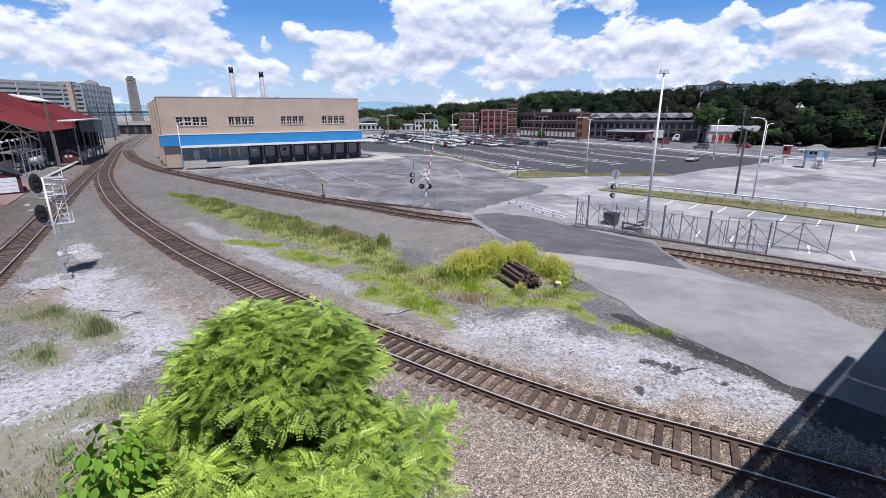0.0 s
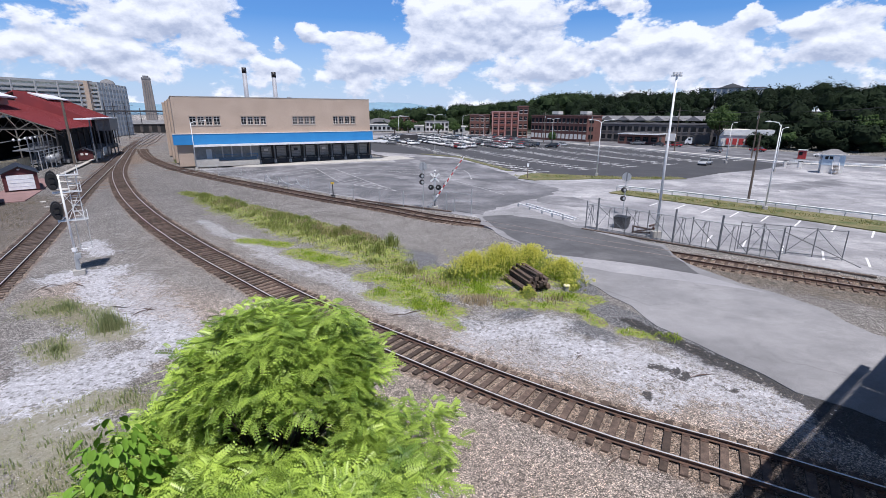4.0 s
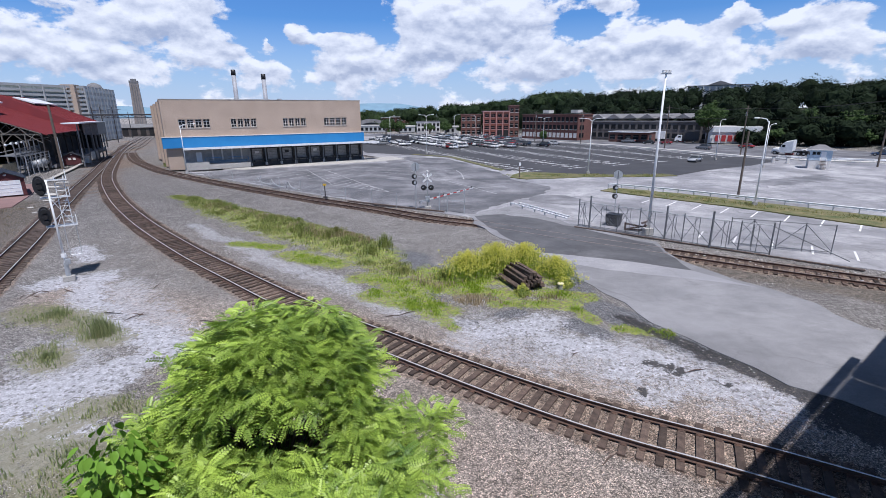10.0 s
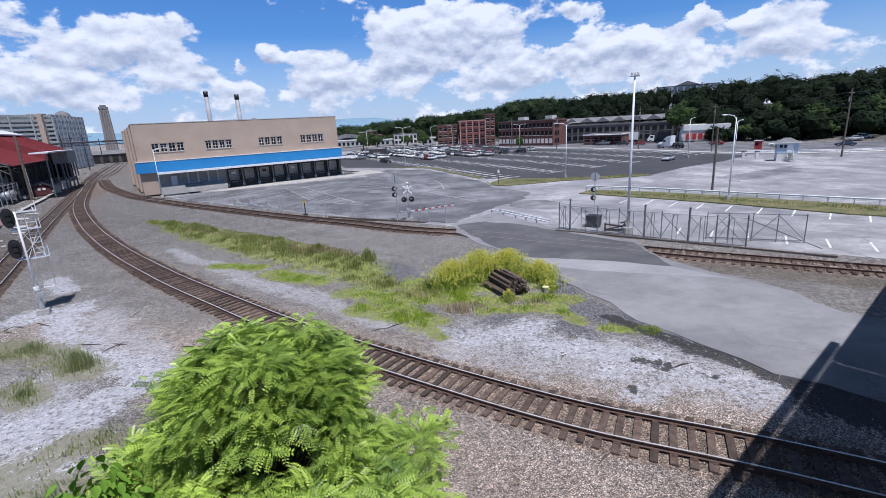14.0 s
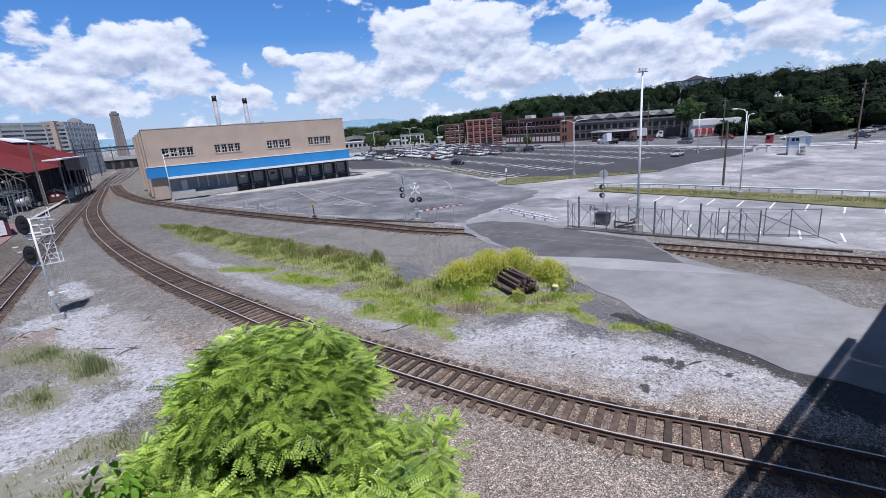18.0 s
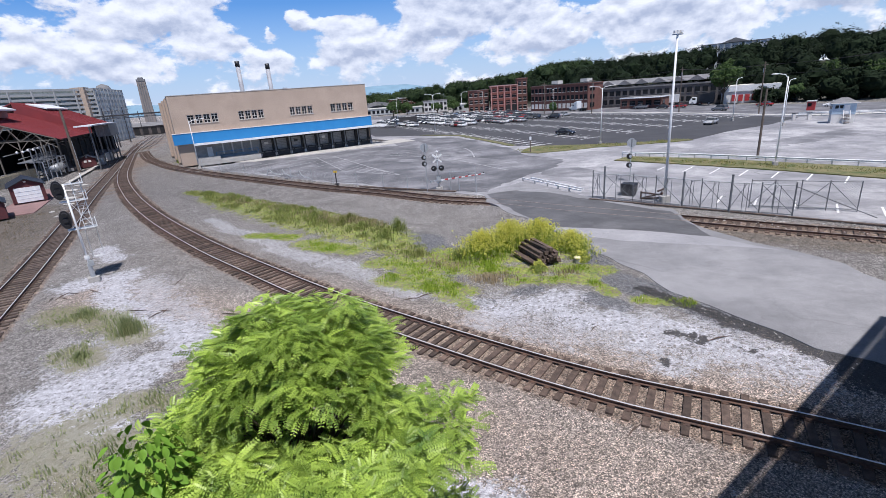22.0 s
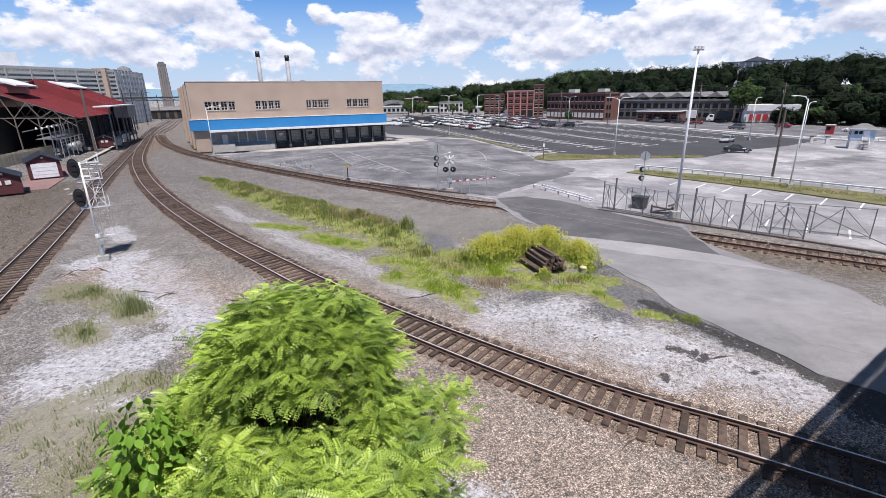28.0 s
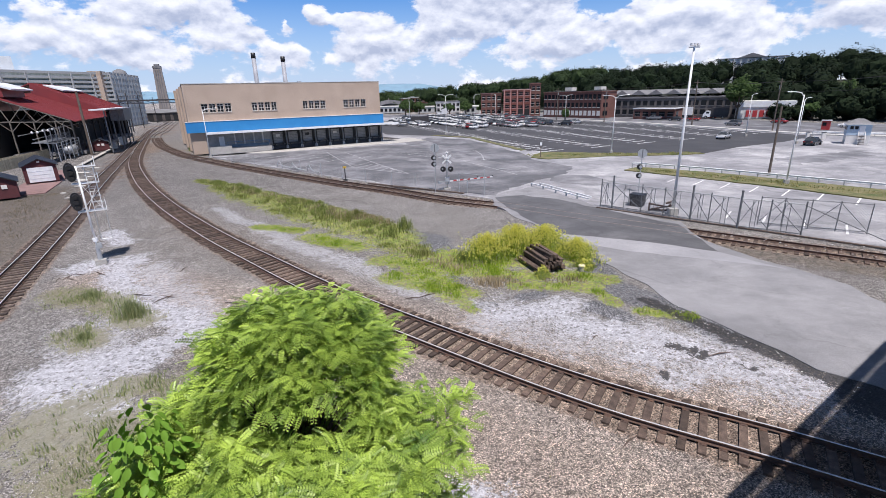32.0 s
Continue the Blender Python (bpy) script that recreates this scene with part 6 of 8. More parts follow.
stripes("trim_yard_lines", rows, 0.18, "worn white lines on the loading yard", WORN_PAINT)
# pale repairs across the old lot
for k, ring in enumerate(([(-7.0, 104.0), (-3.5, 92.0), (-2.2, 83.9), (3.9, 72.3), (11.4, 58.8), (8.1, 60.4), (-0.7, 68.7), (-5.0, 84.0), (-9.0, 103.0)], [(10.5, 54.0), (14.5, 50.0), (17.0, 52.0), (15.5, 57.0), (11.5, 57.5)], [(-14.0, 78.0), (-6.0, 72.0), (-5.0, 74.0), (-13.0, 81.0)], [(42.0, 62.0), (58.0, 68.0), (60.0, 74.0), (44.0, 68.0)])):
    sheet(f"pavement_repair_{k + 1}", ring, 0.008 if k in (0, 2) else -0.012, REPAIR_ASPHALT, "paler asphalt repair", "pavement", 0.03, 1.4)
# grass islands with kerbs
sheet("lawn_strip", [(-7.5, 118.8), (1.6, 110.2), (10.2, 83.5), (11.4, 83.8), (2.8, 111.2), (-6.9, 120.0)], 0.07, LAWN, "narrow dry grass strip beside the dark lot", "lawn", 0.2, 0.4)
sheet("lawn_island", [(10.6, 73.6), (12.8, 71.6), (17.0, 72.2), (23.7, 73.6), (30.0, 73.2), (37.5, 73.9), (36.5, 75.6), (28.0, 75.8), (22.0, 77.6), (17.0, 79.6), (13.5, 80.2), (11.8, 77.5)], 0.08, LAWN, "dry grass island at the edge of the lot", "lawn", 0.2, 0.4)
sheet("lawn_verge", [(20.6, 60.0), (22.6, 57.9), (30.8, 48.6), (38.0, 39.2), (55.0, 22.0), (74.0, 4.0), (76.0, 6.0), (57.0, 26.0), (41.9, 43.2), (35.5, 50.6), (29.4, 57.2), (23.2, 62.2)], 0.09, LAWN, "strip of dry grass along the guard rail", "lawn", 0.2, 0.3)
m = thing("marker_post", pose(12.15, 73.3, 0.05), "short post with a small white sign on the island", "sign")
part("post", Shape().beam((0, 0, 0), (0, 0, 2.3), 0.12, 0.12), WOOD_POLE, m)
part("plate", Shape().box((0, -0.08, 2.1), (0.3, 0.04, 0.5)), WHITE_METAL, m)
# street behind the lots
sheet("pavement_street_kerb", [(40.0, 166.5), (52.0, 145.0), (60.8, 124.0), (67.0, 107.0), (72.5, 97.0), (84.5, 89.0), (150.0, 70.0), (150.0, 71.5), (85.5, 91.0), (74.0, 98.6), (68.6, 108.0), (62.4, 125.0), (53.6, 146.0), (41.4, 167.5)], 0.16, PALE_CONCRETE, "pale concrete kerb of the street", "pavement", 0.3)
sheet("road_street", [(41.4, 167.5), (53.6, 146.0), (62.4, 125.0), (68.6, 108.0), (74.0, 98.6), (85.5, 91.0), (150.0, 71.5), (155.0, 95.0), (108.0, 112.0), (92.0, 132.0), (84.0, 150.0), (72.0, 172.0), (60.0, 190.0), (20.0, 240.0), (-60.0, 260.0), (-60.0, 235.0), (10.0, 215.0)], 0.02, MID_ASPHALT, "grey asphalt street behind the lots", "road", 0.3)
make_guard_rail("guard_rail", [(70.5, 99.0), (76.0, 94.0), (84.5, 89.4), (120.0, 79.0)], "white steel barrier along the street", True, 0.6, 0.16)

# ---- far buildings ----
def brick_block(name, corner, way, length, deep, h, floors, bays, wall, trim, label, ground_white=False, frames=WHITE_TRIM):
    """A mill building: its front runs from corner along way (degrees)."""
    b = thing(name, pose(corner[0], corner[1], 0, 0, 0, way), label, "building")
    body = Shape().box((length / 2, deep / 2, h / 2), (length, deep, h))
    part("wall", body, wall, b)
    part("cornice", Shape().box((length / 2, deep / 2, h + 0.15), (length + 0.5, deep + 0.5, 0.3)), trim, b)
    part("roof", Shape().box((length / 2, deep / 2, h + 0.36), (length - 0.6, deep - 0.6, 0.12)), GREY_ROOF, b)
    fh, bw = (h - 0.6) / floors, length / bays
    for f in range(floors):
        for k in range(bays):
            w = part("window", Shape().box(((k + 0.5) * bw, -0.03, 0.3 + (f + 0.52) * fh), (bw * 0.66, 0.14, fh * 0.6)), WHITE_TRIM if (ground_white and f == 0) else PANE, b)
            part("window_sill", Shape().box(((k + 0.5) * bw, -0.12, 0.3 + (f + 0.24) * fh), (bw * 0.72, 0.1, 0.16)), frames, w)
            if bays < 12:
                part("window_bar", Shape().box(((k + 0.5) * bw, -0.12, 0.3 + (f + 0.6) * fh), (bw * 0.66, 0.06, 0.1)), frames, w)
    for k in range(max(1, int(deep / 5))):
        for f in range(floors):
            for x, s in ((-0.03, 1), (length + 0.03, 1)):
                part("window", Shape().box((x, 2.5 + 5 * k, 0.3 + (f + 0.52) * fh), (0.14, 2.6, fh * 0.55)), PANE, b)
    return b


GREY_BRICK = surface("grey_brick", (0.15, 0.135, 0.13), (0.11, 0.10, 0.10), 0.4, 0.9, 0.2, 7, speck=0.3)
front = brick_block("mill_office", (17.4, 200.5), -3, 10.6, 22, 10.4, 4, 4, RED_BRICK, PINK_TRIM, "four-storey red brick mill with pale trim", frames=PINK_TRIM)
for k in range(5):
    part("pier", Shape().box((10.6 * k / 4, -0.22, 5.2), (0.3, 0.4, 10.4)), PINK_TRIM, front, "pale vertical pier")
for k in range(2):
    part("door", Shape().box((6.7 + 2.6 * k, -0.3, 1.6), (1.9, 0.2, 3.2)), SHADE, front)
brick_block("mill_tower", (28.2, 201.5), -3, 4.0, 8, 12.6, 4, 2, DARK_BRICK, DARK_BRICK, "dark brick stair tower of the mill")
long_mill = brick_block("long_mill", (32.4, 193.5), -50, 26.0, 9, 9.0, 3, 14, DARK_BRICK, DARK_BRICK, "long three-storey dark brick mill", True)
for x in (8.0, 21.0):
    part("roof_house", Shape().box((x, 6, 10.2), (3.0, 3, 1.2)), PALE_CONCRETE, long_mill, "pale rooftop housing")
brick_block("brick_annex", (8.6, 214.0), -2, 8.8, 14, 9.2, 3, 4, DARK_BRICK, DARK_BRICK, "dark brick annex behind the lot")
long_store = brick_block("long_store", (50.5, 184.0), -36, 46.0, 30, 6.4, 2, 20, GREY_BRICK, GREY_ROOF, "long low brick warehouse with a grey roof", frames=GREY_ROOF)
for k in range(8):
    part("saw_roof", Shape().add([(k * 5.75 + 0.3, 1, 7.6), (k * 5.75 + 5.4, 1, 7.6), (k * 5.75 + 2.8, 1, 9.2), (k * 5.75 + 0.3, 29, 7.6), (k * 5.75 + 5.4, 29, 7.6), (k * 5.75 + 2.8, 29, 9.2)], [(0, 1, 2), (5, 4, 3), (0, 2, 5, 3), (2, 1, 4, 5), (1, 0, 3, 4)]), GREY_ROOF, long_store, "grey monitor roof")
low = brick_block("low_shed", (58.0, 166.0), -38, 13.0, 9, 3.2, 1, 5, DARK_BRICK, PALE_ROOF, "low dark shed with a pale roof", frames=GREY_ROOF)
part("canopy", Shape().box((9.0, -1.6, 3.4), (9.0, 3.6, 0.2)), PALE_ROOF, low)
store = thing("red_store", pose(85.5, 154.5, 0, 0, 0, -24), "white store front with red panels", "shop")
part("wall", Shape().box((7.5, 5, 2.6), (15, 10, 5.2)), WHITE_TRIM, store)
part("sign_band", Shape().box((7.5, -0.12, 4.3), (15.2, 0.3, 1.7)), WHITE_METAL, store, "white sign band")
for k in range(7):
    part("red_panel", Shape().box((3.2 + 1.75 * k, -0.1, 1.5), (1.2, 0.25, 1.9)), RED_STRIPE, store, "red door panel")
brick_block("town_block", (-45.0, 300.0), 0, 13.0, 12, 7.6, 3, 6, DARK_BRICK, WHITE_TRIM, "brick town building far behind the lot")
brick_block("town_block", (-31.0, 298.0), 4, 10.5, 12, 8.0, 3, 4, DARK_BRICK, WHITE_TRIM, "brick town building with a pale cornice")
brick_block("town_block", (-66.0, 310.0), 0, 18.0, 12, 6.0, 2, 7, TAN_BRICK, WHITE_TRIM, "pale brick town building far off")
white_house = brick_block("white_house", (-13.5, 262.0), 6, 12.5, 10, 5.6, 2, 6, WHITE_TRIM, GREY_ROOF, "white painted building behind the parked cars", frames=GREY_ROOF)
hill_house = brick_block("hill_house", (131.5, 262.5), -32, 30.0, 12, 22.6, 1, 8, surface("grey_cladding", (0.55, 0.57, 0.6), (0.44, 0.46, 0.5), 0.3, 0.7, 0.05, 8), GREY_ROOF, "grey building on the wooded hill")
part("gable", Shape().add([(9.0, -0.8, 22.9), (21.0, -0.8, 22.9), (15.0, -0.8, 25.0), (9.0, 12.5, 22.9), (21.0, 12.5, 22.9), (15.0, 12.5, 25.0)], [(0, 1, 2), (5, 4, 3), (0, 2, 5, 3), (2, 1, 4, 5), (1, 0, 3, 4)]), GREY_ROOF, hill_house, "dark central gable")
for k in range(10):
    part("column", Shape().box((1.5 + 3.0 * k, -0.4, 19.0), (0.5, 0.5, 7.0)), WHITE_TRIM, hill_house, "white column")
brick_block("town_block", (104.0, 196.0), -35, 12.0, 9, 6.0, 2, 4, DARK_BRICK, GREY_ROOF, "small dark building under the hill")


arch = thing("arched_hall", pose(-41.7, 285.0, 0, 0, 0, 8), "grey hall with an arched roof far behind the lot", "building")
rings = [[(9 * math.cos(math.pi * i / 12), y, 3.0 + 4.2 * math.sin(math.pi * i / 12)) for i in range(13)] + [(-9, y, 0), (9, y, 0)] for y in (0, 18)]
part("vault", Shape().loft(rings), GREY_ROOF, arch, "grey vaulted roof and walls")
part("end_window", Shape().loft([[(6.5 * math.cos(math.pi * i / 10), y, 2.6 + 2.6 * math.sin(math.pi * i / 10)) for i in range(11)] for y in (-0.12, -0.02)]), PANE, arch, "dark arched end window")
for k in range(4):
    part("door", Shape().box((-5.4 + 3.6 * k, -0.06, 1.2), (2.4, 0.14, 2.2)), WHITE_TRIM, arch, "pale door")
for x, y, w, h, label in ((-52.0, 276.0, 20.0, 3.4, "low white flat-roofed shop far behind the lot"), (-24.0, 268.0, 9.0, 3.0, "low pale garage far behind the lot"), (2.0, 246.0, 7.0, 3.2, "small pale shed among the street trees")):
    t = thing("low_shop", pose(x, y, 0, 0, 0, 4), label, "building", "low buildings behind the lot")
    part("wall", Shape().box((w / 2, 4, h / 2), (w, 8, h)), GARAGE, t)
    part("roof_band", Shape().box((w / 2, 4, h + 0.25), (w + 0.6, 8.6, 0.5)), WHITE_TRIM, t, "white roof band")
    for k in range(int(w / 2.5)):
        part("window", Shape().box((1.2 + 2.5 * k, -0.04, h * 0.5), (1.5, 0.12, h * 0.5)), PANE, t)

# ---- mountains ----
# distance haze is put into the ridge's blue base colour
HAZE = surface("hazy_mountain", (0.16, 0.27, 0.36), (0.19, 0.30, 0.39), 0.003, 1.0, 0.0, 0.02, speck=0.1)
for name, pts, y0 in (("mountain_1", ((-2600, 30), (-2100, 75), (-1700, 60), (-1350, 95), (-1000, 70), (-700, 62), (-430, 78), (-250, 70), (-60, 40), (200, 20)), 2700),):
    s = Shape()
    top, low_ring = [], []
    n = 80
    ridge = []
    for k in range(n + 1):
        x = pts[0][0] + (pts[-1][0] - pts[0][0]) * k / n
        z = float(np.interp(x, [p[0] for p in pts], [p[1] for p in pts])) + 6 * noise.noise((x * 0.006, 0, 0))
        ridge.append((x, z))
    s.loft([[(x, y0, -20), (x, y0 + 260, z), (x, y0 + 700, -20)] for x, z in ridge])
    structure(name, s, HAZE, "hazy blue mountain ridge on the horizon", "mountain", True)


# ---- woods ----
def leaf_material(name, a, b, glow_through=0.3, rough=0.55, scale=0.6, island=0.6, gloss=0.18):
    m = bpy.data.materials.new(name)
    m.use_nodes = True
    g = Graph(m.node_tree)
    bsdf = m.node_tree.nodes["Principled BSDF"]
    geo = g.node("ShaderNodeNewGeometry")
    patch = g.span(g.noise(g.node("ShaderNodeTexCoord").outputs["Object"], scale, 3.0), 0.3, 0.7)
    fac = g.math("MULTIPLY_ADD", geo.outputs["Random Per Island"], island, g.math("MULTIPLY", patch, 1 - island))
    colour = g.mix(fac, a, b)
    g.put(colour, bsdf.inputs["Base Color"])
    bsdf.inputs["Roughness"].default_value = rough
    bsdf.inputs["Specular IOR Level"].default_value = gloss
    through_light = g.node("ShaderNodeBsdfTranslucent")
    g.put(colour, through_light.inputs[0])
    mixed = g.node("ShaderNodeMixShader")
    mixed.inputs[0].default_value = glow_through
    g.put(bsdf.outputs[0], mixed.inputs[1])
    g.put(through_light.outputs[0], mixed.inputs[2])
    out = [n for n in m.node_tree.nodes if n.bl_idname == "ShaderNodeOutputMaterial"][0]
    g.put(mixed.outputs[0], out.inputs[0])
    return m


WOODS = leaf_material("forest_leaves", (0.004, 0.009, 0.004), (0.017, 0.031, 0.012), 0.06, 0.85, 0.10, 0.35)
RIDGE = leaf_material("ridge_leaves", (0.009, 0.019, 0.008), (0.040, 0.066, 0.022), 0.08, 0.8, 0.06, 0.3)
PARK = leaf_material("tree_leaves", (0.030, 0.058, 0.016), (0.065, 0.105, 0.03), 0.15, 0.6, 0.3)


def leaf_cloud(crowns, per, size, rng, flat=False):
    """Many small bent leaf sprays over crowns (x, y, z, rx, rz): vertices and quads."""
    total = len(crowns) * per
    c = np.repeat(np.array(crowns), per, axis=0)
    way = rng.normal(size=(total, 3))
    way /= np.linalg.norm(way, axis=1)[:, None]
    way[:, 2] = np.where(way[:, 2] < -0.45, -way[:, 2], way[:, 2])
    # lobes make the outline uneven
    lobe = 0.78 + 0.22 * np.sin(way[:, 0] * 5 + c[:, 0]) * np.cos(way[:, 1] * 4 + c[:, 1]) + 0.12 * np.sin(way[:, 2] * 9 + c[:, 0] * 2)
    r = lobe * rng.uniform(0.72, 1.03, total)
    centre = c[:, :3] + way * np.stack([c[:, 3] * r, c[:, 3] * r, c[:, 4] * r], -1)
    a = np.cross(way, rng.normal(size=(total, 3)))
    a /= np.linalg.norm(a, axis=1)[:, None]
    b = np.cross(way, a)
    s = size * rng.uniform(0.6, 1.3, total)[:, None]
    lift = way * s * 0.45
    if flat:
        k = np.arange(total)[:, None] * 4
        tilt = way * s * rng.uniform(-0.5, 0.5, total)[:, None]
        v = np.stack([centre - a * s - tilt, centre - b * s * 0.7, centre + a * s - tilt, centre + b * s * 0.7], 1).reshape(-1, 3)
        return v, k + (0, 1, 2, 3)
    v = np.stack([centre - a * s, centre - b * s * 0.8 - lift * 0.6, centre + a * s, centre + b * s * 0.8 - lift * 0.6, centre + lift], 1).reshape(-1, 3)
    k = np.arange(total)[:, None] * 5
    f = np.concatenate([k + (0, 1, 4), k + (1, 2, 4), k + (2, 3, 4), k + (3, 0, 4)], 0)
    return v, f


def stuff_mesh(name, v, f, material):
    m = bpy.data.meshes.new(name)
    m.from_pydata(np.asarray(v).tolist(), [], f if isinstance(f, list) else np.asarray(f).tolist())
    m.materials.append(material)
    return m


def hill_at(x, y):
    return float(ground_height(np.array([x]), np.array([y]))[0])


def grow_woods(name, crowns, material, label, rng):
    v, f = leaf_cloud(crowns, 300, 0.42, rng, True)
    # a lumpy inner mass under each crown's leaves
    bm = bmesh.new()
    bmesh.ops.create_icosphere(bm, subdivisions=2, radius=1.0)
    ball = np.array([tuple(w.co) for w in bm.verts])
    tris = np.array([[w.index for w in q.verts] for q in bm.faces])
    bm.free()
    c = np.array(crowns)
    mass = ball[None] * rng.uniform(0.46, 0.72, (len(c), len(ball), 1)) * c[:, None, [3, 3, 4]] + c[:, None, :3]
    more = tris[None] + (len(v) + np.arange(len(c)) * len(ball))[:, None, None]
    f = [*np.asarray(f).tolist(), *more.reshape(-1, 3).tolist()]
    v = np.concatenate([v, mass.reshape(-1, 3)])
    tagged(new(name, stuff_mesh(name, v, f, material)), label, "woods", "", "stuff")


def make_woods():
    rng = np.random.default_rng(5)
    crowns = []
    for row in range(15):
        reach = 160 + row * 10.0
        for k in range(64):
            # rows of trees that follow the street, each farther up the hill
            side = -250 + k * 8.0 + rng.uniform(-3, 3)
            x, y = 0.87 * reach + 0.49 * side * -1 + rng.uniform(-3, 3), 0.49 * reach + 0.87 * side + rng.uniform(-3, 3)
            bearing = math.degrees(math.atan2(x, y))
            if not (-3 < bearing < 52) or math.hypot(x, y) > 420:
                continue
            if bearing < 24 and math.hypot(x, y) < 232:
                continue
            if math.hypot(x - 146, y - 258) < 19:
                continue
            h = rng.uniform(6.5, 11.5) * (0.8 if row < 2 else 1.0)
            crowns.append((x, y, hill_at(x, y) + h * 0.62, rng.uniform(4.4, 6.6), h * 0.58))
    for k in range(46):
        # thickets right behind the street
        s = k / 46
        x, y = 92 + 66 * s + rng.uniform(-3, 3), 142 - 44 * s + rng.uniform(-3, 4)
        if math.hypot(x - 92, y - 158) > 11:
            crowns.append((x, y + 4, hill_at(x, y) + rng.uniform(1.2, 2.6), rng.uniform(2.4, 3.8), rng.uniform(2.0, 3.4)))
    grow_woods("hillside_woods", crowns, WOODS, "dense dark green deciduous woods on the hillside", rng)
    crowns = []
    for k in range(230):
        # the wooded ridge behind the town, rising towards the hill
        bearing, far = rng.uniform(-15, 16), rng.uniform(290, 420)
        top = float(np.interp(bearing, [-15, -6.4, -1.6, 5.1, 8.4, 11.6, 16], [11.5, 13.8, 16.2, 18.2, 19.6, 23.8, 24.5]))
        top = 9.8 + (top - 9.8) * far / 330 - rng.uniform(0, 1.0) ** 2 * 5 - (6 if far < 320 and k % 2 else 0)
        r = rng.uniform(4.5, 7)
        crowns.append((far * math.sin(radians(bearing)), far * math.cos(radians(bearing)), top - r * 0.9, r, r * 0.95))
        crowns.append((far * math.sin(radians(bearing)), far * math.cos(radians(bearing)) - 4, top - r * 2.2, r, r * 1.1))
    grow_woods("ridge_woods", crowns, RIDGE, "green wooded ridge behind the town", rng)


make_woods()


def make_tree(x, y, h, wide, seed, label, material=None, per=1500, size=0.42):
    rng = np.random.default_rng(seed)
    base = hill_at(x, y) if math.hypot(x, y) > 150 else 0.0
    t = thing("tree", pose(x, y, base), label, "tree")
    trunk = Shape().tube([(0, 0, -0.3), (0.1, 0, h * 0.3), (0, 0.1, h * 0.7)], [0.32, 0.24, 0.1], 8)
    part("trunk", trunk, BARK, t)
    blobs = [(0, 0, h * 0.66, wide * 0.62, h * 0.33)]
    for k in range(6):
        a = k * 1.05 + rng.uniform(0, 0.5)
        d = wide * rng.uniform(0.4, 0.6)
        blobs.append((d * math.cos(a), d * math.sin(a), h * rng.uniform(0.45, 0.72), wide * rng.uniform(0.32, 0.5), h * rng.uniform(0.18, 0.26)))
        part("limb", Shape().tube([(0, 0, h * 0.25), (d * math.cos(a), d * math.sin(a), h * 0.55)], [0.14, 0.05], 6), BARK, t)
    v, f = leaf_cloud(blobs, per // 7, size, rng)
    tagged(part("crown", stuff_mesh("crown", v, f, material or PARK), None, t), kind="stuff")


make_tree(83.5, 150.5, 13.5, 5.6, 11, "broad green tree between the street buildings", per=3000)
for k, (x, y, h, w) in enumerate(((116, 152, 9, 5.5), (124, 144, 8, 5), (131, 134, 9, 6), (140, 122, 8, 6), (104, 166, 8, 4.5), (113, 128, 5, 3.5), (100, 142, 5, 3), (150, 112, 9, 6), (-28, 240, 8, 4), (-6, 236, 6, 3.5), (36, 170, 4.2, 1.5), (-22, 250, 7, 4), (2, 240, 7, 4), (10, 232, 6, 3.5))):
    make_tree(x, y, h, w, 20 + k, "green tree by the street" if x > 60 else "small street tree by the brick mill", per=1400)


# ---- vehicles ----
TYRE = surface("tyre_rubber", (0.015, 0.015, 0.016), (0.025, 0.025, 0.026), 4, 0.85, 0.1, 40)
RIM = surface("alloy_rim", (0.45, 0.46, 0.47), (0.35, 0.35, 0.36), 4, 0.35, 0.0, 30, metal=0.8)
LIGHT_CLEAR = surface("head_lamp_glass", (0.75, 0.77, 0.78), (0.65, 0.67, 0.68), 3, 0.15, 0.0, 20)
LIGHT_RED = surface("tail_lamp_glass", (0.35, 0.02, 0.02), (0.28, 0.02, 0.02), 3, 0.2, 0.0, 20)


CAR_GLASS = glass("car_glass", (0.035, 0.04, 0.046), 0.05)


def car_paint(name, c):
    m = surface(name, c, tuple(k * 0.92 for k in c), 1.0, 0.22, 0.0, 30, speck=0.03)
    m.node_tree.nodes["Principled BSDF"].inputs["Coat Weight"].default_value = 0.6
    return m


